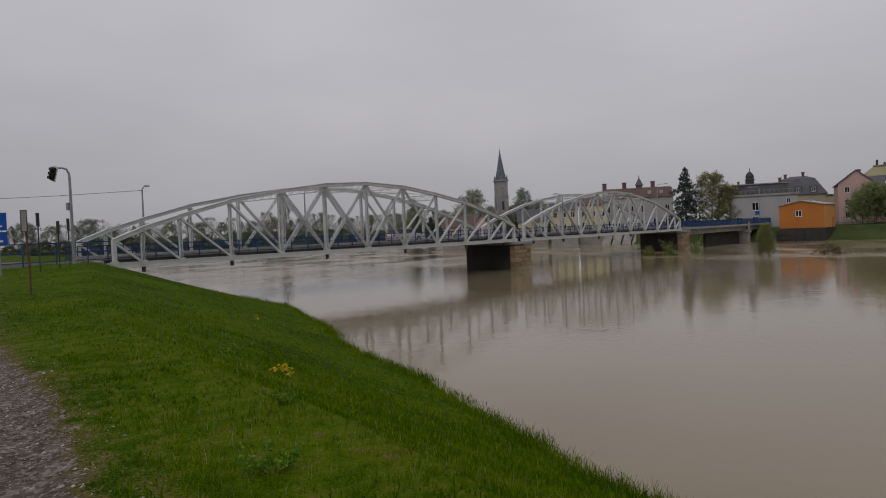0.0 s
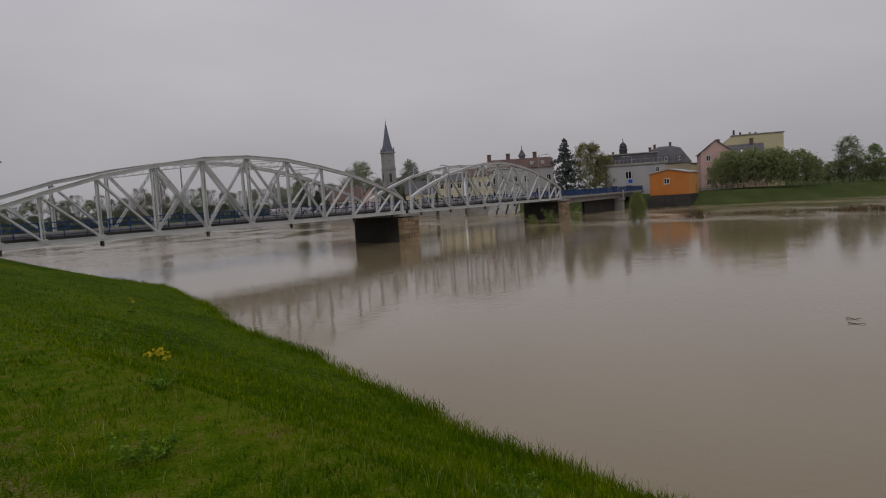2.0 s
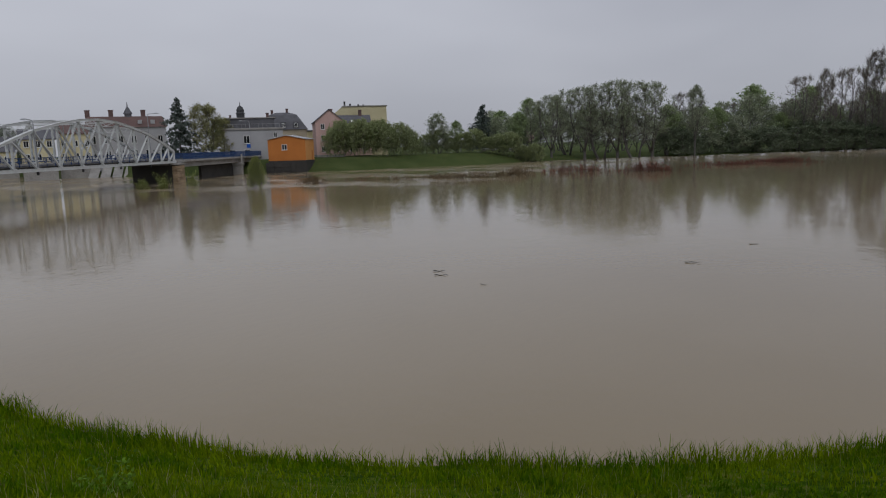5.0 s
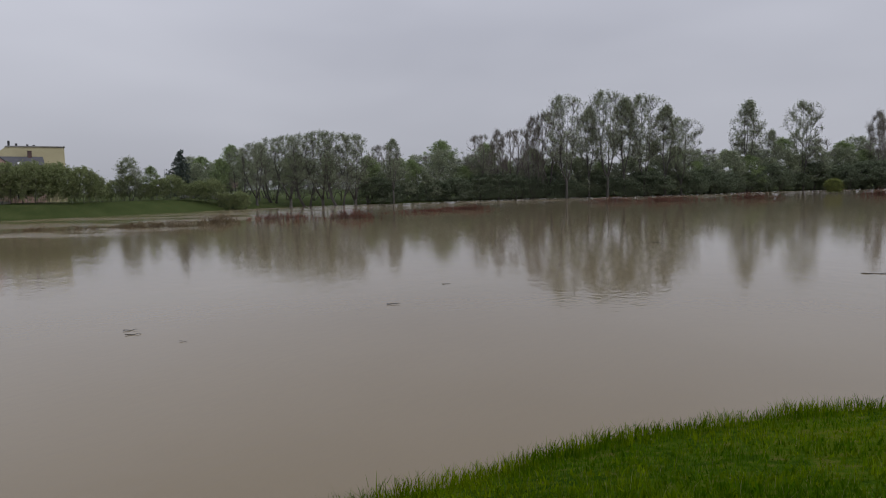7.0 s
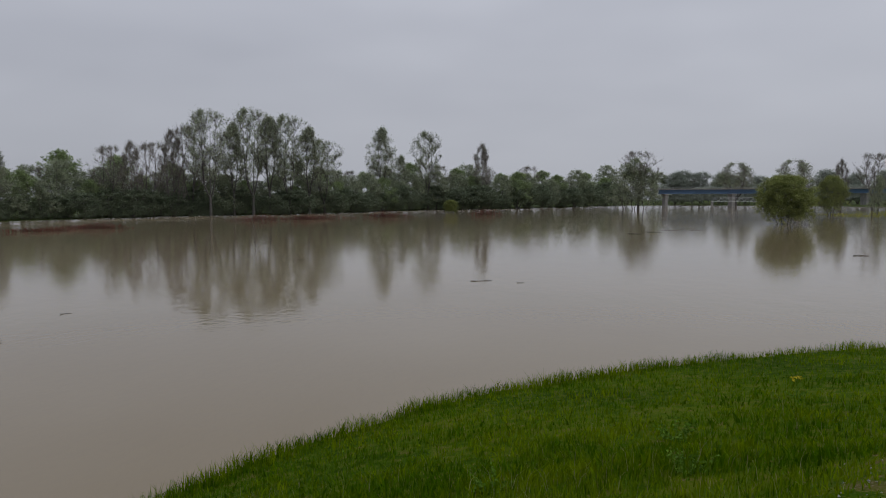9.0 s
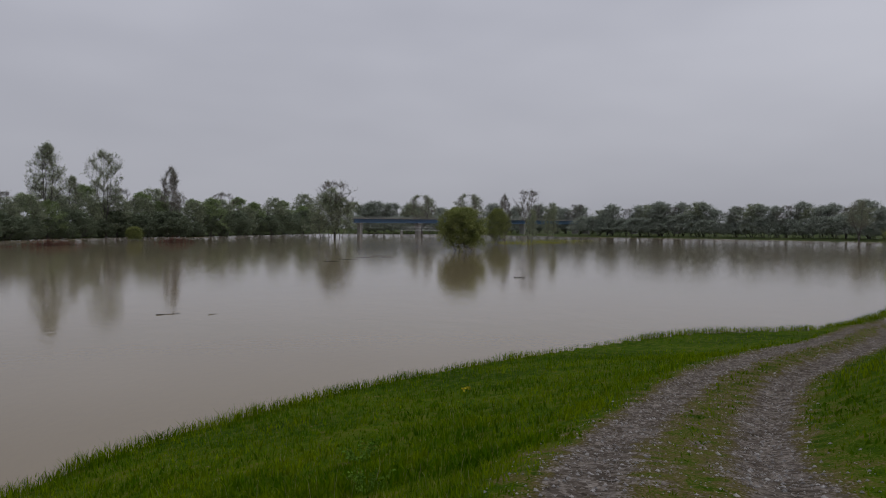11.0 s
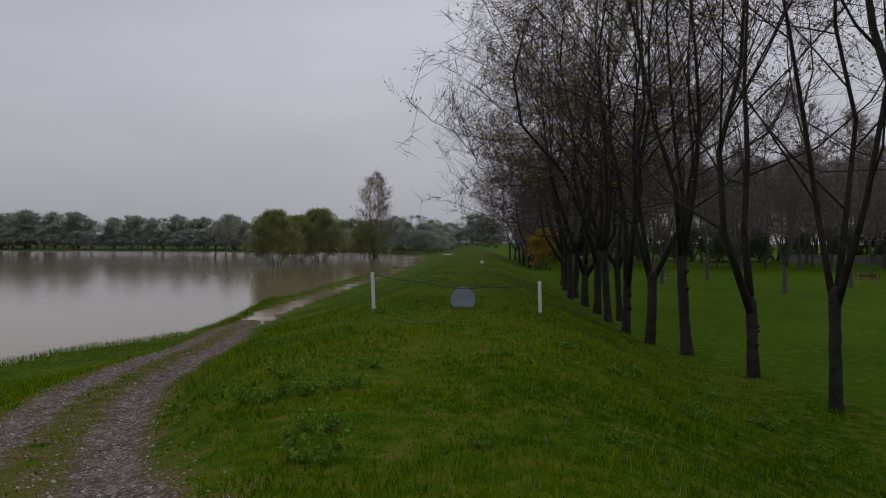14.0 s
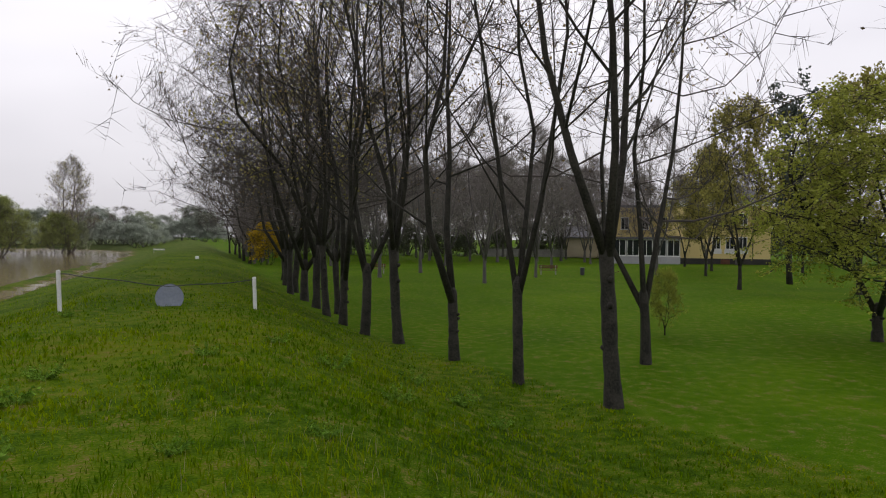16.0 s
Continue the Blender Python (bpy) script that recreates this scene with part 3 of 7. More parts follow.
def wheel_wear(x, y):
    dt, _ = track_profile(x, y)
    return np.clip(np.exp(-((dt - 0.73) / 0.28) ** 2) + 0.33 * np.exp(-(dt / 1.45) ** 4), 0, 1)


def park_lawn(x, y):
    """1 on the mown lawn behind the dyke, 0 on the rough grass."""
    dc, sc = line_distance(CREST_L, x, y)
    start = np.clip(5.0 + (y + 28) * 0.24, 4.8, 9.5)
    return np.where(sc < 0, smoothstep(start - 0.5, start + 0.7, dc + 0.5 * uneven(x, y, 0.9)), 0.0) * (y < 4)


def polar_grid(radii, azimuths, height):
    """A sheet of rings round the camera, fine near it and coarse far off."""
    rr, aa = np.meshgrid(radii, azimuths, indexing="ij")
    x, y = rr * np.cos(aa), rr * np.sin(aa)
    z = height(x, y)
    verts = np.stack([x.ravel(), y.ravel(), z.ravel()], 1)
    n_r, n_a = rr.shape
    i, j = np.meshgrid(np.arange(n_r - 1), np.arange(n_a), indexing="ij")
    j2 = (j + 1) % n_a
    quads = np.stack([i * n_a + j, (i + 1) * n_a + j, (i + 1) * n_a + j2, i * n_a + j2], -1).reshape(-1, 4)
    centre = len(verts)
    verts = np.vstack([verts, [[0, 0, float(height(np.array([0.0]), np.array([0.0]))[0])]]])
    tris = [(centre, int(a), int((a + 1) % n_a)) for a in range(n_a)]
    return verts, quads, tris


def sheet(name, verts, quads, tris, mat):
    me = bpy.data.meshes.new(name)
    me.from_pydata(verts.tolist(), [], [tuple(q) for q in quads.tolist()] + tris)
    me.materials.append(mat)
    me.polygons.foreach_set("use_smooth", [True] * len(me.polygons))
    return new(name, me)


RADII = np.concatenate([np.geomspace(0.5, 70, 190), np.geomspace(72, 700, 90), np.geomspace(740, 3500, 12)])
gv, gq, gt = polar_grid(RADII, np.linspace(0, 2 * math.pi, 480, endpoint=False), ground_height)
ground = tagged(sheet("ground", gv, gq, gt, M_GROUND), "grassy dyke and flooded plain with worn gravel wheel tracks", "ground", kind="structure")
wear = ground.data.attributes.new("wheel_wear", "FLOAT", "POINT")
wear.data.foreach_set("value", wheel_wear(gv[:, 0], gv[:, 1]).astype(np.float32))

# weight of the painted far dulling, growing with distance from the camera
rough = ground.data.attributes.new("turf_haze", "FLOAT", "POINT")
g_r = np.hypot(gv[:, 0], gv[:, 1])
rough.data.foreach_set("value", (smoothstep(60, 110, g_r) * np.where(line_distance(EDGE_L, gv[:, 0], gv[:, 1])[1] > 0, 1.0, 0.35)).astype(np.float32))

lawn = ground.data.attributes.new("lawn", "FLOAT", "POINT")
lawn.data.foreach_set("value", park_lawn(gv[:, 0], gv[:, 1]).astype(np.float32))

wv, wq, wtri = polar_grid(np.concatenate([np.geomspace(1, 300, 90), np.geomspace(310, 3400, 20)]), np.linspace(0, 2 * math.pi, 240, endpoint=False), lambda x, y: np.zeros(np.shape(x)))
water = tagged(sheet("water", wv, wq, wtri, M_WATER), "brown muddy flood water, smooth near the bank and rippled in the current", "water", kind="structure")
w_r, w_az = np.hypot(wv[:, 0], wv[:, 1]), np.degrees(np.arctan2(-wv[:, 0], wv[:, 1]))
w_az = np.where(w_az > 70, w_az - 360, w_az)
w_shore = np.interp(w_az, FAR_SHORE[:, 0], FAR_SHORE[:, 1])
flow = np.where(w_az > -54, smoothstep(-90, -60, w_r - w_shore) * smoothstep(74, 98, w_r), smoothstep(-70, -25, w_r - w_shore) * smoothstep(95, 125, w_r))
bridge_side = smoothstep(-8, 25, -(wv[:, 0] - ROAD_A[0]) * ROAD_DIR[1] + (wv[:, 1] - ROAD_A[1]) * ROAD_DIR[0])
flow = np.clip(np.maximum(flow, 0.75 * bridge_side * (w_az > -24)), 0, 1)
cur = water.data.attributes.new("current", "FLOAT", "POINT")
cur.data.foreach_set("value", flow.astype(np.float32))


# the steel bridge: two arched truss spans on a stone pier
BRIDGE = Matrix.Translation((-24.3, 49.1, 0)) @ pose(0, 0, 0, 0, 0, math.degrees(math.atan2(ROAD_DIR[1], ROAD_DIR[0])))
HALF = ((0.0, 10.35), (5.2, 10.1), (10.3, 9.4), (15.2, 8.5), (19.6, 7.3), (22.6, 6.4), (24.7, 5.55))
NODES = [(25 - d, z) for d, z in reversed(HALF)] + [(25 + d, z) for d, z in HALF[1:]]
Z_LOW, WIDE = 3.78, 6.8


def laced(p, q, w, depth):
    """A column of two channels joined by zigzag lacing."""
    g = Geo()
    p, q = Vector(p), Vector(q)
    d = (q - p).normalized()
    side = Vector((0, 1, 0)).cross(d).normalized()
    for s in (-1, 1):
        g.beam(p + side * s * w / 2, q + side * s * w / 2, 0.045, depth, (0, 1, 0))
    n = max(3, int((q - p).length / (w * 1.5)))
    for i in range(n):
        a, b = p + (q - p) * (i / n), p + (q - p) * ((i + 1) / n)
        s = 1 if i % 2 else -1
        for e in (-1, 1):
            off = Vector((0, e * depth / 2, 0))
            g.beam(a + side * s * w / 2 + off, b - side * s * w / 2 + off, 0.02, 0.07, (0, 1, 0))
    return g


def railing(length, z, height, posts, mat, parent, y, bars=0.0, name="railing"):
    g = Geo()
    g.box((0, y - 0.03, z + height - 0.07), (length, y + 0.03, z + height))
    g.box((0, y - 0.02, z + height * 0.52), (length, y + 0.02, z + height * 0.52 + 0.05))
    g.box((0, y - 0.02, z + 0.10), (length, y + 0.02, z + 0.15))
    n = int(length / posts)
    for i in range(n + 1):
        x = min(length - 0.06, i * length / n)
        g.box((x, y - 0.035, z), (x + 0.07, y + 0.035, z + height))
    if bars:
        for i in range(int(length / bars)):
            x = i * bars
            g.box((x, y - 0.01, z + 0.15), (x + 0.025, y + 0.01, z + height - 0.07))
    return g.part(name, mat, parent, "railing with posts and rails")


def bridge_span():
    span = thing("bridge_span", BRIDGE, "arched steel truss span painted light grey over the river", "bridge", "truss spans")
    for y in (0.0, WIDE):
        g = Geo()
        g.box((-0.3, y - 0.19, Z_LOW - 0.2), (50.3, y + 0.19, Z_LOW - 0.15)).box((-0.3, y - 0.03, Z_LOW - 0.2), (50.3, y + 0.03, Z_LOW + 0.2)).box((-0.3, y - 0.19, Z_LOW + 0.15), (50.3, y + 0.19, Z_LOW + 0.2))
        g.box((-0.3, y - 0.15, Z_LOW - 0.16), (50.3, y - 0.11, Z_LOW + 0.16)).box((-0.3, y + 0.11, Z_LOW - 0.16), (50.3, y + 0.15, Z_LOW + 0.16))
        g.part("bottom_chord", M_STEEL, span)
        g = Geo()
        for (a, za), (b, zb) in zip(NODES[:-1], NODES[1:]):
            g.beam((a - 0.06, y, za), (b + 0.06, y, zb), 0.38, 0.29)
            g.beam((a - 0.06, y, za + 0.165), (b + 0.06, y, zb + 0.165), 0.5, 0.04)
        g.part("top_chord", M_STEEL, span)
        for k, (x, z) in enumerate(NODES):
            outer = k in (0, len(NODES) - 1)
            if outer:
                g = Geo().beam((x, y, Z_LOW - 0.2), (x, y, z + 0.1), 0.26, 0.34, (0, 1, 0))
                g.box((x - 0.2, y - 0.22, Z_LOW - 0.25), (x + 0.2, y + 0.22, Z_LOW + 0.16))
                g.part("end_post", M_STEEL, span)
            else:
                laced((x, y, Z_LOW), (x, y, z), 0.26 if abs(x - 25) < 12 else 0.2, 0.2).part("vertical", M_STEEL, span)
            g = Geo().box((x - 0.24, y - 0.21, Z_LOW - 0.05), (x + 0.24, y - 0.195, Z_LOW + 0.3)).box((x - 0.24, y + 0.195, Z_LOW - 0.05), (x + 0.24, y + 0.21, Z_LOW + 0.3))
            g.part("gusset", M_STEEL, span)
        for k in range(len(NODES) - 1):
            (a, za), (b, zb) = NODES[k], NODES[k + 1]
            left, middle = a < 25, 14 < (a + b) / 2 < 36
            if left or middle:
                if middle:
                    laced((a, y - 0.05, za - 0.1), (b, y - 0.05, Z_LOW + 0.1), 0.2, 0.12).part("diagonal", M_STEEL, span)
                else:
                    Geo().beam((a, y, za - 0.1), (b, y, Z_LOW + 0.1), 0.15, 0.24, (0, 1, 0)).part("diagonal", M_STEEL, span)
            if not left or middle:
                if middle:
                    laced((a, y + 0.07, Z_LOW + 0.1), (b, y + 0.07, zb - 0.1), 0.2, 0.1).part("diagonal", M_STEEL, span)
                else:
                    Geo().beam((a, y, Z_LOW + 0.1), (b, y, zb - 0.1), 0.15, 0.24, (0, 1, 0)).part("diagonal", M_STEEL, span)
    # wind bracing between the top chords
    high = [(x, z) for x, z in NODES if z > 9.0]
    for x, z in high:
        g = Geo()
        for dz in (0.0, -0.55):
            g.beam((x, 0.2, z + dz), (x, WIDE - 0.2, z + dz), 0.12, 0.08)
        for i in range(10):
            y0, y1 = 0.2 + i * 0.64, 0.2 + (i + 1) * 0.64
            zz = (0, -0.55) if i % 2 else (-0.55, 0)
            g.beam((x, y0, z + zz[0]), (x, y1, z + zz[1]), 0.05, 0.05)
        g.part("cross_strut", M_STEEL, span)
    for (a, za), (b, zb) in zip(high[:-1], high[1:]):
        g = Geo().beam((a, 0.2, za), (b, WIDE - 0.2, zb), 0.1, 0.08).beam((a, WIDE - 0.2, za), (b, 0.2, zb), 0.1, 0.08)
        g.part("wind_brace", M_STEEL, span)
    # floor beams, deck and footway
    for x, _ in NODES:
        Geo().box((x - 0.12, 0.2, Z_LOW - 0.18), (x + 0.12, WIDE - 0.2, Z_LOW + 0.14)).part("floor_beam", M_STEEL_DARK, span)
    Geo().box((-0.2, 0.45, Z_LOW + 0.16), (50.2, WIDE - 0.45, Z_LOW + 0.40)).part("deck", M_CONCRETE_DARK, span, "dark concrete road deck")
    Geo().box((-0.2, 1.0, Z_LOW + 0.404), (50.2, WIDE - 1.0, Z_LOW + 0.43)).part("roadway", M_ASPHALT, span, "wet asphalt roadway")
    for y in (0.62, WIDE - 0.9):
        Geo().box((-0.2, y, Z_LOW + 0.40), (50.2, y + 0.28, Z_LOW + 0.72), 0.03).part("kerb_beam", M_CONCRETE, span, "grey concrete kerb beam")
    railing(50.2, Z_LOW + 0.42, 1.1, 1.75, M_STEEL_BLUE, span, 0.48)
    railing(50.2, Z_LOW + 0.42, 1.1, 1.75, M_STEEL_BLUE, span, WIDE - 0.45)
    foot = Geo().box((-0.2, WIDE + 0.3, Z_LOW + 0.16), (50.2, WIDE + 2.3, Z_LOW + 0.34))
    foot.part("footway", M_CONCRETE, span, "concrete footway on brackets")
    railing(50.2, Z_LOW + 0.34, 1.15, 2.0, M_STEEL_BLUE, span, WIDE + 2.2, bars=0.16)
    for k, (x, _) in enumerate(NODES[1:-1]):
        if k % 2 == 0:
            Geo().box((x - 0.1, -0.12, Z_LOW - 0.62), (x + 0.1, 0.12, Z_LOW - 0.2)).part("drain_spout", M_STEEL_DARK, span, "dark drain spout under the chord")
    return span


span_one = bridge_span()
span_two = copy_thing(span_one, BRIDGE @ pose(51.6, 0, 0))


def pier(x):
    """A cutwater pier: dark shaft under the far part, coursed stone nose."""
    p = thing("bridge_pier", BRIDGE @ pose(x, 0, 0), "dark wet bridge pier with coursed sandstone nose in the flood", "pier", "bridge piers")
    Geo().box((-1.55, 0.33, -2.5), (1.55, WIDE + 0.9, 3.3), 0.06).part("shaft", M_CONCRETE_DARK, p, "dark wet concrete shaft")
    Geo().box((-1.9, -0.8, 3.22), (1.9, WIDE + 1.1, 3.55), 0.05).part("cap", M_CONCRETE, p)
    rnd = random.Random(5)
    courses, z = 7, -0.6
    for c in range(courses):
        hgt = 0.53
        n = 3
        for side in range(n):
            x0, x1 = -1.7 + side * 3.4 / n, -1.7 + (side + 1) * 3.4 / n
            sh = 0.3 if c % 2 else -0.1
            o = rnd.uniform(-0.03, 0.05)
            Geo().box((x0 + 0.012 + (sh if side else 0), -0.6 - o, z + 0.012), (x1 - 0.012 + (sh if side < n - 1 else 0), 0.3, z + hgt - 0.012), 0.035).part("stone", M_STONE, p)
        z += hgt
    return p


pier(50.8)
pier(102.5)

# concrete approach spans on the town side
approach = thing("approach_bridge", BRIDGE @ pose(104.0, 0, 0), "low concrete approach bridge with dense blue railings", "bridge")
for y in (0.2, 2.4, 4.6, 6.6):
    Geo().box((0, y - 0.25, 2.75), (54, y + 0.25, 3.7), 0.03).part("girder", M_CONCRETE, approach)
Geo().box((0, -0.7, 3.7), (55, WIDE + 1.0, 4.08), 0.03).part("deck", M_CONCRETE, approach)
Geo().box((0, 0.6, 4.084), (55, WIDE - 0.6, 4.12)).part("roadway", M_ASPHALT, approach, "wet asphalt roadway")
railing(54.5, 4.08, 1.25, 2.0, M_STEEL_BLUE, approach, -0.6, bars=0.10)
railing(54.5, 4.08, 1.25, 2.0, M_STEEL_BLUE, approach, WIDE + 0.9, bars=0.10)
for x in (33.0,):
    Geo().box((x - 0.55, -0.9, -3), (x + 0.55, WIDE + 0.8, 2.75), 0.08).box((x - 0.8, -1.1, 2.2), (x + 0.8, WIDE + 1.1, 2.75), 0.05).part("support", M_CONCRETE, approach)
    Geo().box((x - 0.3, -0.95, 2.75), (x + 0.3, -0.7, 4.6), 0.05).part("pilaster", M_CONCRETE, approach)
Geo().box((53, -1.5, -3), (58, WIDE + 1.5, 3.68), 0.08).part("abutment", M_CONCRETE_DARK, approach)
# dark box: bank wall and the shadow below the deck in one
Geo().box((13, 1.2, -3), (52.9, 1.8, 2.74), 0.05).part("bank_wall", M_CONCRETE_DARK, approach, "dark concrete wall that also stands for the shadow under the deck")
near_abut = thing("bridge_abutment", BRIDGE, "dark concrete abutment under the near end of the bridge", "abutment")
Geo().box((-3.5, -0.8, -1.5), (0.9, WIDE + 2.4, 3.5), 0.08).part("bearing_shelf", M_CONCRETE_DARK, near_abut)
Geo().box((-3.5, -0.2, 3.5), (-0.5, WIDE + 2.4, 4.18), 0.05).part("back_wall", M_CONCRETE, near_abut)

# sloping concrete apron on the far bank
apron = thing("bank_apron", plan(-14.6, 184, 0, -14.6), "sloping grey concrete bank apron with dark joints", "revetment")
for i in range(4):
    x0 = -5.2 + i * 2.6
    Geo().add([(x0 + 0.3, -2, -1.0), (x0 + 2.45, -2, -1.0), (x0 + 3.6, 4, 2.4), (x0 + 1.5, 4, 2.4), (x0 + 0.3, -1.6, -1.2), (x0 + 2.45, -1.6, -1.2), (x0 + 3.6, 4.4, 2.2), (x0 + 1.5, 4.4, 2.2)],
              [(0, 1, 2, 3), (7, 6, 5, 4), (0, 4, 5, 1), (1, 5, 6, 2), (2, 6, 7, 3), (3, 7, 4, 0)]).part("slab", M_CONCRETE, apron)

# road on the near side
near_road = thing("road", BRIDGE @ pose(-120, 0, 0), "wet asphalt road leading onto the bridge", "road", kind="structure")
Geo().box((0, 0.4, 3.9), (119.8, WIDE - 0.4, 4.21)).part("asphalt", M_ASPHALT, near_road)
Geo().box((0, -0.1, 3.9), (116.4, 0.38, 4.30), 0.02).part("kerb", M_CONCRETE, near_road)
Geo().box((0, WIDE - 0.38, 3.9), (116.4, WIDE + 0.1, 4.30), 0.02).part("kerb", M_CONCRETE, near_road)
far_road = thing("road", BRIDGE @ pose(159, 0, 0), "wet asphalt road leaving the bridge into the town", "road", kind="structure")
Geo().box((0, 0.4, 3.6), (80, WIDE - 0.4, 4.11)).part("asphalt", M_ASPHALT, far_road)


def street_lamp(m, tall, reach, label="slim grey street lamp with a curved arm over the bridge"):
    l = thing("street_lamp", m, label, "street lamp", "street lamps on the bridge")
    Geo().tube([(0, 0, 0), (0, 0, tall * 0.5), (0, 0, tall - 0.3)], [0.11, 0.09, 0.06], 8).part("pole", M_GALV, l)
    k = 1 if reach > 0 else -1
    Geo().tube([(0, 0, tall - 0.35), (0, k * -0.08, tall - 0.02), (0, k * -0.35, tall + 0.12), (0, -reach + k * 0.3, tall + 0.14)], [0.06, 0.055, 0.05, 0.045], 6).part("arm", M_GALV, l)
    g = Geo()
    g.add([(s * 0.17 * w, -reach + k * (0.35 - 0.8 * t), tall + 0.1 + h) for t, w, h in ((0, 0.4, 0.0), (0.25, 1, 0.0), (0.8, 1, 0.0), (1, 0.5, 0.0)) for s in (-1, 1)] + [(s * 0.12 * w, -reach + k * (0.35 - 0.8 * t), tall + 0.1 + h) for t, w, h in ((0, 0.4, 0.1), (0.25, 1, 0.17), (0.8, 1, 0.15), (1, 0.5, 0.08)) for s in (-1, 1)],
          [(0, 1, 3, 2), (2, 3, 5, 4), (4, 5, 7, 6), (8, 10, 11, 9), (10, 12, 13, 11), (12, 14, 15, 13), (0, 2, 10, 8), (2, 4, 12, 10), (4, 6, 14, 12), (1, 9, 11, 3), (3, 11, 13, 5), (5, 13, 15, 7), (0, 8, 9, 1), (6, 7, 15, 14)])
    g.part("lamp_head", M_GALV, l)
    return l


for s_lamp in (6.7, 24.3, 53.3, 83.6):
    street_lamp(BRIDGE @ pose(s_lamp, WIDE + 2.45, 4.1), 6.1, 0.9)
street_lamp(BRIDGE @ pose(61.0, -0.35, 4.1) , 5.6, -1.0)
street_lamp(BRIDGE @ pose(108.5, 7.4, 4.1), 8.6, 1.8)
street_lamp(BRIDGE @ pose(146, -0.4, 4.08), 8.4, -2.0)
plate_post = thing("road_sign", BRIDGE @ pose(145, -0.2, 4.08, 0, 0, -75), "small square blue road sign at the bridge end", "road sign")
Geo().tube([(0, 0.05, 0), (0, 0.05, 2.9)], [0.04, 0.04], 8).part("pole", M_GALV, plate_post)
Geo().box((-0.45, -0.02, 2.0), (0.45, 0.02, 2.9), 0.01).part("panel", M_SIGN_BLUE, plate_post, "blue sign panel")


# road furniture at the near end of the bridge
signal = thing("traffic_light", spot_m(-24.05, 43.83), "grey mast with a traffic light hung over the road", "traffic light")
Geo().tube([(0, 0, -0.2), (0, 0, 3.0), (0, 0, 5.6)], [0.115, 0.095, 0.08], 10).part("mast", M_GALV, signal)
Geo().tube([(0, 0, 5.55), (-0.03, 0, 5.95), (-0.16, -0.05, 6.22), (-0.4, -0.12, 6.3), (-0.75, -0.2, 6.3)], [0.08, 0.075, 0.07, 0.065, 0.06], 8).part("arm", M_GALV, signal)
head = Geo().box((-0.16, -0.12, -0.42), (0.16, 0.12, 0.42), 0.04).part("signal_head", M_BLACK, signal, "black three-lamp signal head")
head.matrix_local = pose(-0.95, -0.25, 5.95, 0, 20, -25)
board = Geo().box((-0.25, 0.122, -0.52), (0.25, 0.145, 0.52), 0.02).part("backboard", M_WHITE, head, "white-edged backboard")
for z in (-0.27, 0.0, 0.27):
    Geo().tube([(0, -0.11, z), (0, -0.24, z + 0.02)], [0.11, 0.11], 12).part("lamp_hood", M_BLACK, head)
Geo().box((-0.28, -0.13, 3.55), (-0.12, 0.13, 4.05), 0.02).part("control_box", M_GALV, signal)
for x_s, y_s, tall, label in ((-22.6, 37.7, 3.35, "thin post with a narrow sign seen edge-on"), (-22.8, 40.0, 2.85, "thin dark post with a small sign seen edge-on"), (-23.3, 42.0, 3.0, "thin dark sign post by the bridge")):
    post = thing("sign_post", spot_m(x_s, y_s), label, "sign post", "sign posts by the bridge")
    Geo().tube([(0, 0, -0.2), (0, 0, tall)], [0.035, 0.035], 8).part("pole", M_STEEL_DARK, post)
    Geo().box((-0.02, -0.15, tall - 0.75), (0.02, 0.15, tall), 0.01).part("plate", M_STEEL_DARK, post)
blue = thing("road_sign", pose(-25.35, 38.5, 3.6, 0, 0, 30), "blue road sign panels with white marks on a pole", "road sign")
Geo().tube([(0, 0.04, -0.6), (0, 0.04, 3.85)], [0.04, 0.04], 8).part("pole", M_GALV, blue)
for z0, z1 in ((2.78, 3.8), (1.92, 2.7)):
    pl = Geo().box((-0.42, -0.02, z0), (0.42, 0.0, z1), 0.008).part("panel", M_SIGN_BLUE, blue, "blue sign panel")
    for k in range(2):
        Geo().box((-0.28, -0.028, z0 + 0.2 + k * 0.28), (0.2 - 0.2 * k, -0.021, z0 + 0.3 + k * 0.28)).part("mark", M_WHITE, pl)
rust = thing("sign_post", spot_m(-15.72, 25.55, 0.24), "rusty brown post with an empty rectangular sign frame", "sign post")
Geo().tube([(0, 0, -0.3), (0.0, 0, 1.4), (-0.1, 0, 3.3)], [0.04, 0.038, 0.036], 8).part("pole", M_WOOD, rust)
Geo().box((-0.22, -0.06, 2.62), (-0.19, -0.04, 3.46)).box((0.01, -0.06, 2.62), (0.04, -0.04, 3.46)).box((-0.19, -0.06, 2.62), (0.01, -0.04, 2.66)).box((-0.19, -0.06, 3.42), (0.01, -0.04, 3.46)).part("frame", M_WOOD, rust)
Geo().box((-0.188, -0.055, 2.662), (0.008, -0.045, 3.418)).part("plate", M_GALV, rust)
guard = thing("approach_railing", BRIDGE @ pose(-46, -1.2, 0), "blue steel railing along the road before the bridge", "railing")
for i in range(23):
    Geo().box((i * 2.0, -0.04, 3.7), (i * 2.0 + 0.08, 0.04, 5.6)).part("post", M_STEEL_BLUE, guard)
for z in (5.53, 4.9, 4.3):
    Geo().box((0, -0.03, z), (45.5, 0.03, z + 0.07)).part("rail", M_STEEL_BLUE, guard)
cable = thing("overhead_cable", pose(0, 0, 0), "thin overhead cable strung between lamp masts", "cable")
pa, pb = Vector((-62, 42, 11.5)), (BRIDGE @ Vector((6.7, WIDE + 2.45, 10.05)))
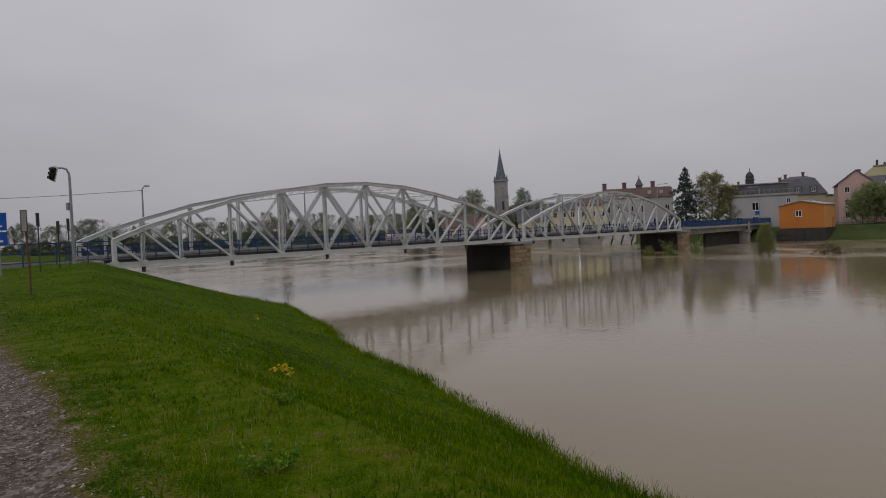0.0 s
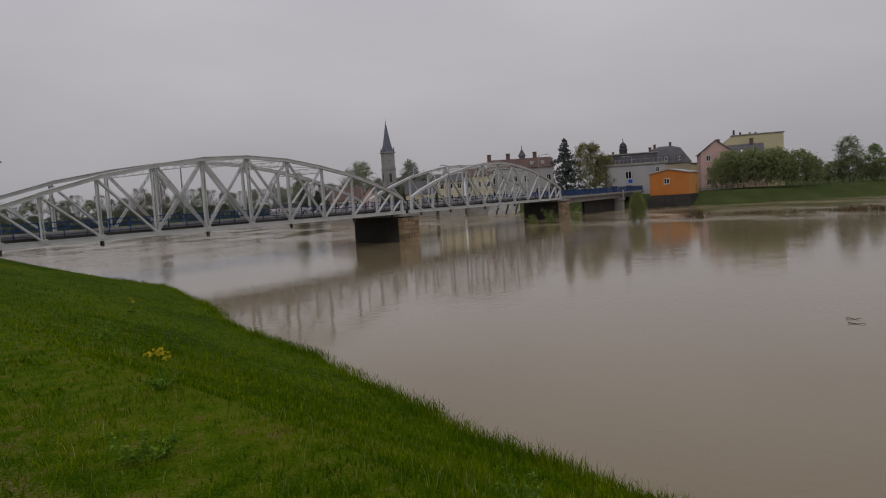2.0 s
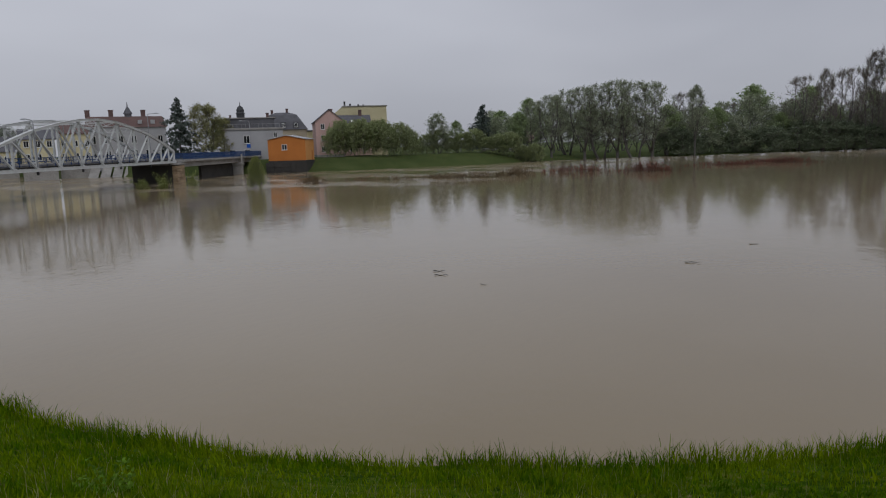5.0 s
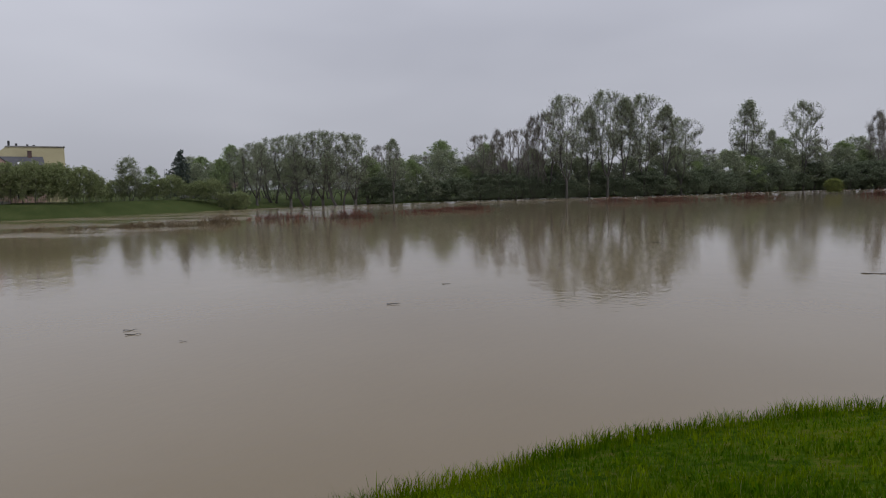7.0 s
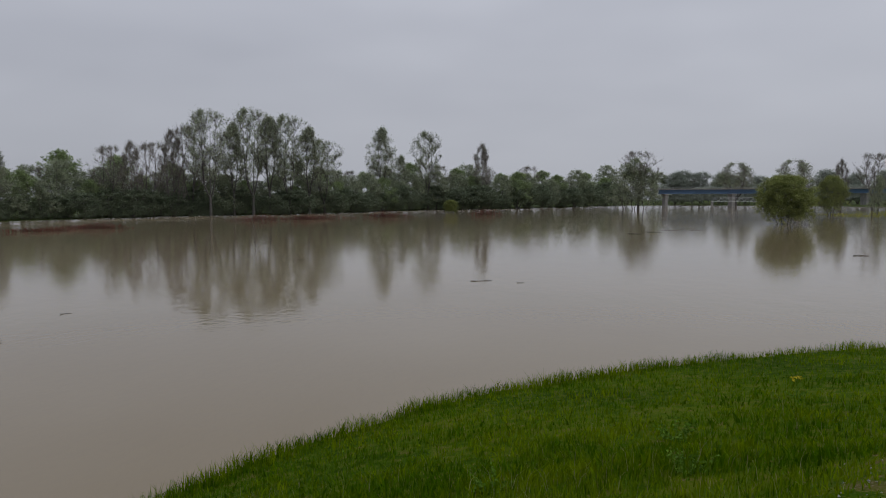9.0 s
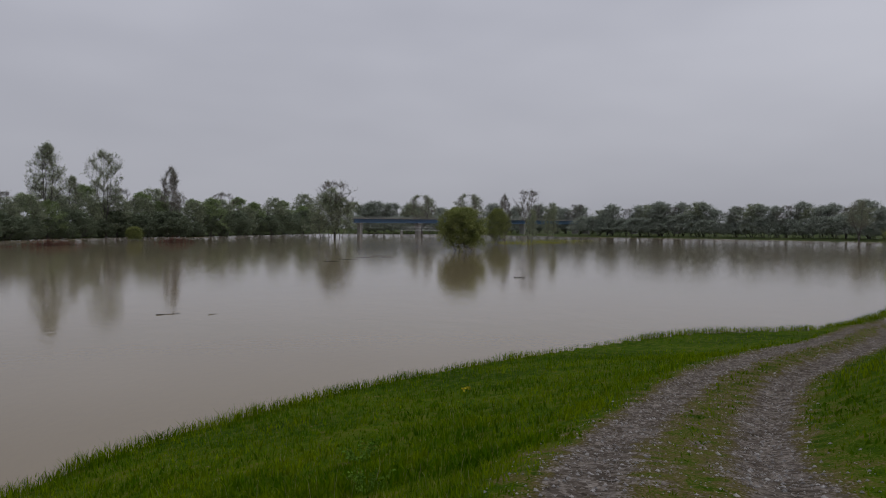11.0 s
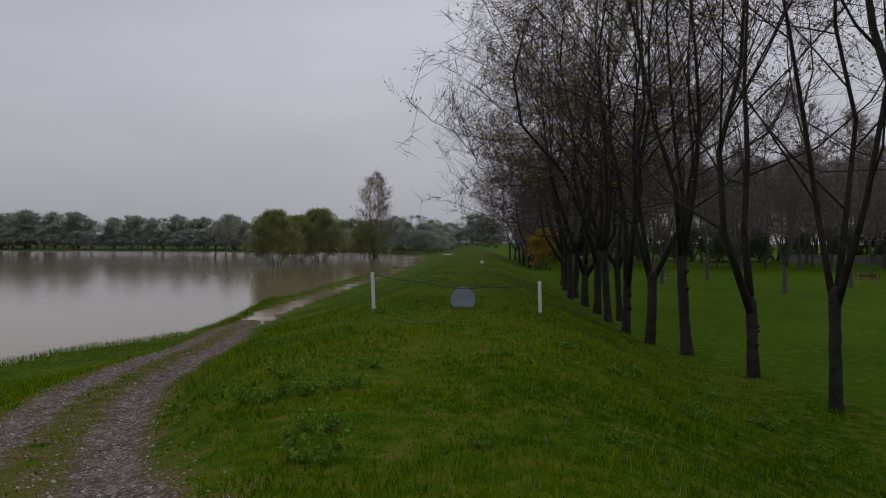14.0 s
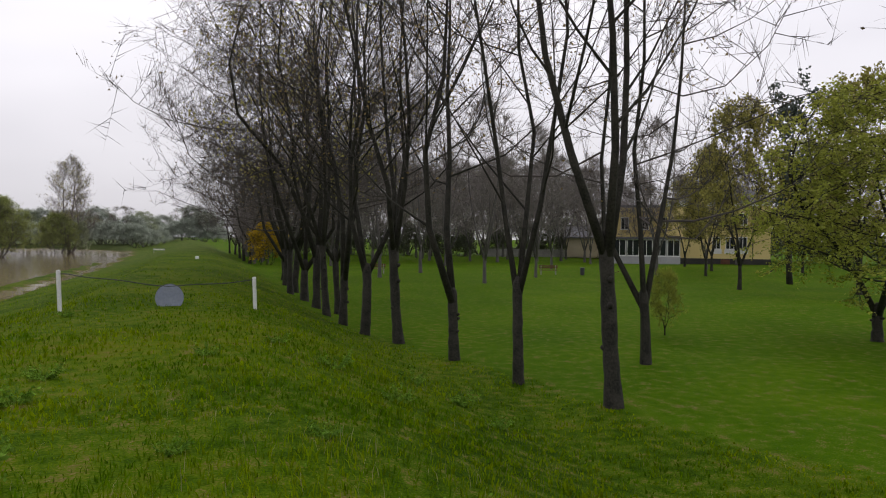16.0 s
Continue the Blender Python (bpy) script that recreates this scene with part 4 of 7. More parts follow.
Geo().tube([pa.lerp(pb, t) - Vector((0, 0, 1.3 * math.sin(math.pi * t))) for t in [i / 12 for i in range(13)]], [0.02] * 13, 4).part("wire", M_STEEL_DARK, cable)
lamp_left = street_lamp(pose(-62, 42.0, 3.0), 8.6, 1.5, "slim grey street lamp beside the road")


def car(m, label):
    """An estate car: body with wheel arches, glasshouse, wheels, lamps."""
    c = thing("car", m, label, "car")
    prof = [(-2.25, 0.35), (2.2, 0.35), (2.28, 0.62), (2.2, 0.86), (1.25, 1.0), (-2.2, 1.02), (-2.3, 0.8)]
    g = Geo()
    ring = []
    for y, k in ((-0.88, 0.97), (-0.8, 1.0), (0.8, 1.0), (0.88, 0.97)):
        ring.append([(x * k, y, 0.35 + (z - 0.35) * (1.0 if abs(y) < 0.85 else 0.94)) for x, z in prof])
    n = len(prof)
    g.add([p for r in ring for p in r], [tuple(range(n)), tuple(range(4 * n - 1, 3 * n - 1, -1))] + [(r * n + i, r * n + n + i, r * n + n + (i + 1) % n, r * n + (i + 1) % n) for r in range(3) for i in range(n)])
    g.part("body", M_CAR, c)
    roof = [(-2.05, 1.02), (1.2, 1.0), (0.35, 1.50), (-1.7, 1.54)]
    Geo().add([(x, y * (0.8 if z < 1.2 else 0.66), z) for y in (-1, 1) for x, z in roof], [(0, 1, 2, 3), (7, 6, 5, 4), (0, 4, 5, 1), (1, 5, 6, 2), (2, 6, 7, 3), (3, 7, 4, 0)]).part("glasshouse", M_GLASS, c, "dark car windows")
    Geo().add([(x, y, z) for z in (1.5, 1.57) for x, y in ((-1.72, -0.66), (0.38, -0.66), (0.38, 0.66), (-1.72, 0.66))], [(3, 2, 1, 0), (4, 5, 6, 7), (0, 1, 5, 4), (1, 2, 6, 5), (2, 3, 7, 6), (3, 0, 4, 7)]).part("roof_panel", M_CAR, c)
    for x in (-1.4, 1.4):
        for y in (-0.82, 0.82):
            w = Geo().tube([(0, -0.1, 0), (0, 0.1, 0)], [0.33, 0.33], 16).part("wheel", M_RUBBER, c)
            child(w, x, y, 0.33)
            Geo().tube([(0, -0.11, 0), (0, 0.11, 0)], [0.2, 0.2], 12).part("rim", M_GALV, w)
    for y in (-0.65, 0.65):
        Geo().box((2.2, y - 0.18, 0.68), (2.29, y + 0.18, 0.82), 0.02).part("headlight", M_WHITE, c)
        Geo().box((-2.32, y - 0.14, 0.75), (-2.2, y + 0.14, 0.95), 0.02).part("tail_lamp", M_CAR_RED, c)
    return c


car(BRIDGE @ pose(34.5, 4.4, 4.215), "silver estate car on the bridge roadway")
car(plan(-44.7, 198, 3.12, -40), "pale car parked behind the dyke on the town bank")
for az_l, d_l in ((-42.35, 214), (-43.0, 226)):
    street_lamp(plan(az_l, d_l, 3.1, -40), 8.6, 1.6, "slim grey street lamp behind the dyke on the town bank")


# buildings
def window(parent, x, y, z, w, h, face=-1, mullions=1, frame_mat=None):
    """A window set into a wall that faces -y (face -1) or +x (face 1): frame, sill, panes."""
    frame_mat = frame_mat or M_WHITE
    f = Geo()
    t = 0.09
    f.box((-w / 2, -0.06, 0), (-w / 2 + t, 0.06, h)).box((w / 2 - t, -0.06, 0), (w / 2, 0.06, h)).box((-w / 2, -0.06, 0), (w / 2, 0.06, t)).box((-w / 2, -0.06, h - t), (w / 2, 0.06, h))
    for i in range(mullions):
        c = -w / 2 + w * (i + 1) / (mullions + 1)
        f.box((c - 0.04, -0.05, 0), (c + 0.04, 0.05, h))
    win = f.part("window", frame_mat, parent)
    win.matrix_local = pose(x, y, z, 0, 0, 0 if face < 0 else 90)
    p = Geo().box((-w / 2 + 0.05, -0.015, 0.05), (w / 2 - 0.05, 0.015, h - 0.05)).part("pane", M_GLASS, win)
    s = Geo().box((-w / 2 - 0.08, -0.14, -0.08), (w / 2 + 0.08, 0.05, 0)).part("sill", frame_mat, win)
    return win


def gable_roof(w, d, h0, h1, over=0.35, thick=0.2, axis="y"):
    """Two pitched slabs over a w by d plan; the ridge runs along axis."""
    g = Geo()
    if axis == "y":
        for s in (-1, 1):
            e = (s * (w / 2 + over), h0 - over * (h1 - h0) / (w / 2))
            g.add([(0, -d / 2 - over, h1), (0, d / 2 + over, h1), (e[0], d / 2 + over, e[1]), (e[0], -d / 2 - over, e[1]),
                   (0, -d / 2 - over, h1 + thick), (0, d / 2 + over, h1 + thick), (e[0], d / 2 + over, e[1] + thick), (e[0], -d / 2 - over, e[1] + thick)],
                  [(0, 1, 2, 3), (7, 6, 5, 4), (0, 4, 5, 1), (1, 5, 6, 2), (2, 6, 7, 3), (3, 7, 4, 0)])
    else:
        for s in (-1, 1):
            e = (s * (d / 2 + over), h0 - over * (h1 - h0) / (d / 2))
            g.add([(-w / 2 - over, 0, h1), (w / 2 + over, 0, h1), (w / 2 + over, e[0], e[1]), (-w / 2 - over, e[0], e[1]),
                   (-w / 2 - over, 0, h1 + thick), (w / 2 + over, 0, h1 + thick), (w / 2 + over, e[0], e[1] + thick), (-w / 2 - over, e[0], e[1] + thick)],
                  [(0, 1, 2, 3), (7, 6, 5, 4), (0, 4, 5, 1), (1, 5, 6, 2), (2, 6, 7, 3), (3, 7, 4, 0)])
    return g


def gable_walls(w, d, h0, h1, axis="y"):
    """The wall body with gables under a pitched roof."""
    g = Geo()
    if axis == "y":
        v = [(-w / 2, 0), (w / 2, 0), (w / 2, h0), (0, h1), (-w / 2, h0)]
        g.add([(x, -d / 2, z) for x, z in v] + [(x, d / 2, z) for x, z in v], [(0, 1, 2, 3, 4), (9, 8, 7, 6, 5)] + [(i, i + 5, (i + 1) % 5 + 5, (i + 1) % 5) for i in range(5)])
    else:
        v = [(-d / 2, 0), (d / 2, 0), (d / 2, h0), (0, h1), (-d / 2, h0)]
        g.add([(-w / 2, y, z) for y, z in v] + [(w / 2, y, z) for y, z in v], [(4, 3, 2, 1, 0), (5, 6, 7, 8, 9)] + [(i, (i + 1) % 5, (i + 1) % 5 + 5, i + 5) for i in range(5)])
    return g


def chimney(parent, x, y, z0, z1, w=0.7):
    Geo().box((x - w / 2, y - w / 2, z0), (x + w / 2, y + w / 2, z1), 0.04).box((x - w / 2 - 0.08, y - w / 2 - 0.08, z1), (x + w / 2 + 0.08, y + w / 2 + 0.08, z1 + 0.15)).part("chimney", M_ROOF_RED, parent)


def house(label, m, w, d, h0, h1, wall, roof, axis, rows, cols, win=(1.1, 1.5), first=1.2, step=3.0, chimneys=(), name="house", category="house"):
    t = thing(name, m, label, category)
    gable_walls(w, d, h0, h1, axis).part("wall", wall, t)
    gable_roof(w, d, h0, h1, axis=axis).part("roof", roof, t)
    Geo().box((-w / 2 - 0.05, -d / 2 - 0.05, -3.5), (w / 2 + 0.05, d / 2 + 0.05, 0.5)).part("plinth", M_CONCRETE, t)
    for r in range(rows):
        for c in range(cols):
            window(t, -w / 2 + w * (c + 0.5) / cols, -d / 2 - 0.02, first + r * step, *win)
    for x, y, top in chimneys:
        chimney(t, x, y, h0, top)
    return t


# orange building over the river wall
orange = thing("orange_house", pose(79.6, 147.5, 2.8, 0, 0, -45), "bright orange house with low sheet-metal roof on the river wall", "house")
gable_walls(8.9, 7.5, 4.9, 5.8, "y").part("front_wall", M_ORANGE, orange)
Geo().box((4.453, -3.7, 0.0), (4.51, 3.7, 4.86)).part("side_wall", M_ORANGE_LIGHT, orange, "lighter orange side wall")
gable_roof(8.9, 7.5, 4.92, 5.82, 0.3, 0.14).part("roof", M_ROOF_METAL, orange, "pale sheet-metal roof")
window(orange, -0.5, -3.77, 2.5, 1.25, 1.3)
Geo().box((4.49, 1.4, 0.0), (4.55, 2.5, 2.2), 0.02).part("door", M_ORANGE, orange, "orange side door")
Geo().box((-4.45, -3.9, -3.2), (4.55, 3.8, 0.0)).part("base_course", M_CONCRETE_DARK, orange, "dark concrete base course")

wall_w = thing("river_wall", pose(79.0, 146.0, 0, 0, 0, -33), "dark weathered concrete river wall below the orange house", "wall")
rng_b = random.Random(9)
for i in range(4):
    for k in range(3):
        Geo().box((-6.0 + i * 1.9 + 0.015, -2.6 - rng_b.uniform(0, 0.05), -0.9 + k * 1.1 + 0.015), (-6.0 + (i + 1) * 1.9 - 0.015, 1.0, -0.9 + (k + 1) * 1.1 - 0.015), 0.05).part("block", M_CONCRETE_DARK, wall_w)

# grey town building with terrace and dome
grey = thing("town_building", plan(-25.7, 186, 3.6), "grey rendered flat-roofed town building with a roof terrace", "building")
Geo().box((-8.0, -5, -2), (6.5, 5, 7.0)).part("wall", M_GREY_WALL, grey)
Geo().box((-8.3, -5.3, 7.0), (6.8, 5.3, 7.5), 0.05).part("cornice", M_CONCRETE, grey)
for x, z in ((-2.6, 3.6), (-2.6, 0.1), (4.6, 5.0), (-6.2, 0.1)):
    window(grey, x, -5.03, z, 1.5 if z < 4.5 else 0.9, 2.0 if z < 4.5 else 1.3)
Geo().box((-7.4, -2.0, 7.5), (4.6, 4.6, 10.0)).part("attic", M_ROOF_GREY, grey, "dark set-back attic storey")
Geo().box((-7.8, -2.3, 10.0), (5.0, 4.9, 10.25)).part("attic_roof", M_CONCRETE, grey)
g = Geo()
for i in range(14):
    g.box((-7.9 + i * 1.05, -5.1, 7.5), (-7.84 + i * 1.05, -5.04, 8.5))
g.box((-7.9, -5.1, 8.45), (5.9, -5.03, 8.52)).part("terrace_rail", M_GALV, grey)
Geo().lathe([(1.05, 9.6), (1.05, 11.3), (1.2, 11.4), (0.95, 11.8), (1.0, 12.3), (0.7, 13.0), (0.25, 13.4), (0.1, 13.5), (0.08, 14.2), (0.02, 14.5)], 12, (-3.8, 1.0, 0)).part("dome_tower", M_STEEL_DARK, grey, "dark metal dome tower")
chimney(grey, 3.0, 2.0, 10.0, 11.4)
chimney(grey, -6.5, 3.0, 10.0, 11.0, 0.5)

mansard = thing("mansard_building", plan(-28.0, 212, 3.6), "tall building with a dark slate mansard roof and dormers", "building")
Geo().box((-7, -5, -2), (6, 5, 7.6)).part("wall", M_BEIGE, mansard)
Geo().add([(-7.4, -5.4, 7.6), (6.4, -5.4, 7.6), (6.4, 5.4, 7.6), (-7.4, 5.4, 7.6), (-4.8, -2.6, 12.0), (3.4, -2.6, 12.0), (3.4, 2.6, 12.0), (-4.8, 2.6, 12.0), (-2.5, 0, 12.8), (1.2, 0, 12.8)],
          [(3, 2, 1, 0), (0, 1, 5, 4), (1, 2, 6, 5), (2, 3, 7, 6), (3, 0, 4, 7), (4, 5, 9, 8), (5, 6, 9), (6, 7, 8, 9), (7, 4, 8)]).part("roof", M_ROOF_GREY, mansard, "dark slate mansard roof")
for x in (-4.4, -0.6, 3.0):
    dm = Geo().box((x - 0.8, -5.2, 8.0), (x + 0.8, -3.4, 9.9), 0.04).part("dormer", M_ROOF_GREY, mansard)
    window(mansard, x, -5.22, 8.3, 0.9, 1.2)
for x in (-5.2, -1.6, 2.2):
    window(mansard, x, -5.03, 4.4, 1.1, 1.7)
chimney(mansard, 0.6, 0.5, 12.0, 13.8)
chimney(mansard, -3.8, 0.5, 11.5, 13.4)
Geo().box((6.0, -4.0, -2), (9.5, 4.0, 7.0)).part("wing", M_CREAM, mansard, "cream side wing")
Geo().box((5.9, -4.3, 7.0), (9.8, 4.3, 7.3)).part("wing_roof", M_ROOF_GREY, mansard)

pink = house("pink rendered gabled house with a slate roof behind the willows", plan(-31.35, 194, 3.2, -27), 7.4, 16, 9.4, 12.4, M_PINK, M_ROOF_GREY, "y", 3, 2, chimneys=((1.5, 3.0, 13.0),))
cross = thing("town_house", plan(-33.2, 199, 3.2, -29), "pink rendered house with a grey roof and skylights", "house")
gable_walls(11, 9, 8.2, 11.2, "x").part("wall", M_PINK, cross)
gable_roof(11, 9, 8.2, 11.2, axis="x").part("roof", M_ROOF_GREY, cross)
for x in (-2.5, 0.5, 3.5):
    Geo().add([(x - 0.4, -3.4, 9.36), (x + 0.4, -3.4, 9.36), (x + 0.4, -2.6, 9.90), (x - 0.4, -2.6, 9.90)], [(0, 1, 2, 3)]).part("skylight", M_WHITE, cross)
chimney(cross, 3.0, 0, 11.0, 12.7, 0.9)
for x in (-3.5, 0, 3.5):
    for z in (1.0, 4.2):
        window(cross, x, -4.53, z, 1.1, 1.5)
block = thing("apartment_block", plan(-34.2, 206, 3.0, -31), "tall pale yellow apartment block with a blank gable wall", "building")
Geo().add([(-9.2, -5, -2), (7.0, -5, -2), (7.0, -5, 14.0), (-5.6, -5, 14.2), (-9.2, -5, 11.4), (-9.2, 6, -2), (7.0, 6, -2), (7.0, 6, 14.0), (-5.6, 6, 14.2), (-9.2, 6, 11.4)],
          [(0, 1, 2, 3, 4), (9, 8, 7, 6, 5), (0, 5, 6, 1), (1, 6, 7, 2), (2, 7, 8, 3), (3, 8, 9, 4), (4, 9, 5, 0)]).part("wall", M_CREAM, block)
Geo().box((-5.8, -5.25, 14.1), (7.25, 6.2, 14.35)).part("roof_edge", M_CONCRETE, block)
for x, h in ((-5.0, 1.4), (-3.4, 0.7), (-1.0, 0.5), (0.4, 0.4)):
    Geo().box((x - 0.25, -3.0, 14.35), (x + 0.25, -2.4, 14.35 + h), 0.03).part("roof_vent", M_STEEL_DARK, block)

red_row = thing("terrace_building", plan(-16.2, 196, 3.4), "long town building with red mansard roof, chimneys and a small turret", "building")
Geo().box((-9.5, -5, -2), (9.0, 5, 8.8)).part("wall", M_GREY_WALL, red_row)
Geo().add([(-9.8, -5.4, 8.8), (9.3, -5.4, 8.8), (9.3, 5.4, 8.8), (-9.8, 5.4, 8.8), (-9.0, -2.6, 11.6), (8.5, -2.6, 11.6), (8.5, 2.6, 11.6), (-9.0, 2.6, 11.6)],
          [(3, 2, 1, 0), (0, 1, 5, 4), (1, 2, 6, 5), (2, 3, 7, 6), (3, 0, 4, 7), (4, 5, 6, 7)]).part("roof", M_ROOF_RED, red_row, "red tiled mansard roof")
for x in (-9.0, -3.6, 4.0):
    chimney(red_row, x, 0.0, 11.0, 13.2, 1.1)
Geo().lathe([(0.9, 10.5), (0.9, 12.2), (1.2, 12.3), (0.7, 13.2), (0.15, 14.2), (0.05, 15.2)], 8, (0.4, -2.0, 0)).part("turret", M_ROOF_GREY, red_row, "slate turret")
for x in (3.0, 6.0, -6.4):
    Geo().box((x - 0.5, -4.9, 9.6), (x + 0.5, -3.6, 10.6), 0.04).part("dormer", M_GREY_WALL, red_row)
for c in range(6):
    for z in (1.2, 4.8):
        window(red_row, -8 + c * 3.1, -5.03, z, 1.2, 1.9)
house("cream rendered house with grey roof seen through the bridge", plan(-10.2, 188, 3.4), 7, 8, 6.2, 8.4, M_CREAM, M_ROOF_GREY, "x", 2, 3)
house("pale yellow house with dark roof seen through the bridge", plan(-12.6, 192, 3.4), 7.5, 8, 7.4, 9.4, M_CREAM, M_ROOF_RED, "x", 2, 3)
house("low house with a red tiled roof beyond the bridge", plan(-1.4, 205, 3.2), 10, 8, 3.2, 6.6, M_BEIGE, M_ROOF_RED, "x", 1, 3)
house("small house with pinkish gable and red roof", plan(-3.3, 200, 3.2), 6, 8, 2.6, 6.0, M_PINK, M_ROOF_RED, "y", 1, 1)
house("house with dark roof beside the church", plan(-7.6, 215, 3.2), 9, 8, 4.0, 7.6, M_CREAM, M_ROOF_GREY, "x", 1, 2)
house("low house with a red roof behind the dyke", plan(-47.4, 262, 2.6), 9, 7, 3.2, 6.5, M_WHITE, M_ROOF_RED, "x", 1, 2)

church = thing("church_tower", plan(-5.05, 300, 3.0, 12), "old stone church tower with corner turrets and a slim slate spire", "church")
Geo().box((-3.7, -3.7, -2), (3.7, 3.7, 17.0)).part("lower_shaft", M_STONE_GREY, church)
Geo().box((-3.95, -3.95, 17.0), (3.95, 3.95, 17.5)).part("string_course", M_STONE_GREY, church)
Geo().box((-3.5, -3.5, 17.5), (3.5, 3.5, 24.4)).part("upper_shaft", M_STONE_GREY, church)
Geo().box((-4.1, -4.1, 24.4), (4.1, 4.1, 25.0), 0.1).part("cornice", M_STONE_GREY, church)
Geo().lathe([(3.9, 25.0), (3.3, 26.6), (2.7, 28.4), (2.1, 30.5), (1.1, 34.6), (0.35, 37.8), (0.12, 38.6)], 8).part("spire", M_SLATE_BLUE, church, "dark slate spire")
Geo().lathe([(0.3, 38.2), (0.32, 38.7), (0.06, 38.9), (0.05, 40.6)], 8).part("finial", M_STEEL_DARK, church)
for x in (-3.2, 3.2):
    for y in (-3.2, 3.2):
        Geo().lathe([(0.5, 25.0), (0.45, 26.0), (0.5, 26.1), (0.2, 26.8), (0.04, 27.6)], 8, (x, y, 0)).part("corner_turret", M_ROOF_GREY, church)
for f in (0, 90, 180, 270):
    w = Geo().box((-0.75, -3.73, 11.2), (0.75, -3.6, 15.0)).part("bell_opening", M_STEEL_DARK, church)
    w.matrix_local = pose(0, 0, 0, 0, 0, f)
    w = Geo().lathe([(0.02, 0), (0.9, 0.001), (0.9, 0.08), (0.02, 0.081)], 20).part("clock_face", M_CONCRETE, church)
    w.matrix_local = pose(0, 0, 0, 0, 0, f) @ pose(0, -3.52, 20.6, 90)
church.scale = (0.68, 0.68, 0.95)
nave = thing("church_nave", plan(-6.6, 306, 3.0, 12), "church nave with steep dark roof beside the tower", "church")
gable_walls(12, 24, 7, 13, "y").part("wall", M_STONE_GREY, nave)
gable_roof(12, 24, 7, 13).part("roof", M_ROOF_GREY, nave)

# far road bridge across the flood plain
a1, a2 = Vector((-math.sin(radians(-112.2)) * 478, math.cos(radians(-112.2)) * 478, 0)), Vector((-math.sin(radians(-131.0)) * 560, math.cos(radians(-131.0)) * 560, 0))
far_len = (a2 - a1).length
far_bridge = thing("road_bridge", Matrix.Translation(a1) @ pose(0, 0, 0, 0, 0, math.degrees(math.atan2(a2.y - a1.y, a2.x - a1.x))), "long blue steel girder road bridge over the flood plain", "bridge")
Geo().box((0, -1.2, 8.6), (far_len, 1.2, 11.3)).box((0, -1.5, 11.1), (far_len, -1.2, 11.35)).part("girder", M_STEEL_BLUE_HAZED, far_bridge, "blue steel girder")
Geo().box((-30, -5.0, 11.36), (far_len + 120, 5.0, 11.9)).part("deck", M_CONCRETE, far_bridge)
g = Geo().box((-30, -5.0, 12.9), (far_len + 120, -4.9, 13.0)).box((-30, -5.0, 12.4), (far_len + 120, -4.9, 12.46))
for i in range(int((far_len + 150) / 4)):
    g.box((-30 + i * 4, -5.0, 11.9), (-29.9 + i * 4, -4.9, 13.0))
g.part("railing", M_GALV, far_bridge)
for i, x in enumerate((4, 48, 92, 136, far_len - 3)):
    Geo().box((x - 1.0, -3.5, -3), (x + 1.0, 3.5, 8.6), 0.2).box((x - 1.4, -4.2, 7.6), (x + 1.4, 4.2, 8.6), 0.2).part("pier", M_CONCRETE, far_bridge)
Geo().box((far_len, -4, 8.0), (far_len + 118, 4, 11.3)).part("approach_wall", M_CONCRETE, far_bridge)
for i in range(5):
    x = far_len + 8 + i * 24
    Geo().box((x - 0.8, -3.8, -3), (x + 0.8, 3.8, 8.0), 0.15).part("pier", M_CONCRETE, far_bridge)
low_truss = thing("footbridge", far_bridge.matrix_world @ pose(26, -24, 0), "low grey lattice footbridge standing before the road bridge", "bridge")
for z in (3.4, 5.6):
    Geo().box((0, -0.15, z), (62, 0.15, z + 0.3)).part("chord", M_STEEL, low_truss)
for i in range(15):
    x = i * 62 / 15
    Geo().beam((x, 0, 3.5), (x + 62 / 30, 0, 5.7), 0.2, 0.2, (0, 1, 0)).part("diagonal", M_STEEL, low_truss)
    Geo().beam((x + 62 / 30, 0, 5.7), (x + 62 / 15, 0, 3.5), 0.2, 0.2, (0, 1, 0)).part("diagonal", M_STEEL, low_truss)
for x in (0.5, 61.5):
    Geo().box((x - 0.6, -0.8, -3), (x + 0.6, 0.8, 3.4), 0.1).part("pier", M_CONCRETE, low_truss)

# yellow villa and outbuildings behind the park
yaw_v = 143.8 + 6
villa = thing("yellow_villa", pose(-59.8, -86.8, 2.3, 0, 0, yaw_v), "pale yellow rendered villa with white window surrounds behind the park trees", "house")
Geo().box((-7.6, -0.0, -1), (6.2, 9, 8.0)).part("wall", M_YELLOW, villa)
Geo().box((-7.8, -0.2, 8.0), (6.4, 9.2, 8.5), 0.05).part("cornice", M_WHITE, villa, "white cornice")
gable_r = Geo().add([(-8.1, -0.5, 8.5), (6.7, -0.5, 8.5), (6.7, 9.5, 8.5), (-8.1, 9.5, 8.5), (-4, 4.5, 11.4), (2.6, 4.5, 11.4)], [(3, 2, 1, 0), (0, 1, 5, 4), (1, 2, 5), (2, 3, 4, 5), (3, 0, 4)]).part("roof", M_ROOF_GREY, villa)
Geo().box((-7.65, -0.08, -1), (6.25, 0, 0.5)).part("plinth", M_CONCRETE_DARK, villa)
for x in (-2.4, 3.9):
    Geo().box((x - 0.06, -0.07, 0.5), (x + 0.06, 0, 8.0)).part("downpipe", M_STEEL_DARK, villa)
for x in (-0.9, 0.9, 2.6):
    for z in (1.85, 5.3):
        window(villa, x, -0.03, z, 1.15, 1.75)
    Geo().box((x - 0.72, -0.05, 1.2), (x + 0.72, -0.0, 1.8)).part("apron", M_WHITE, villa)
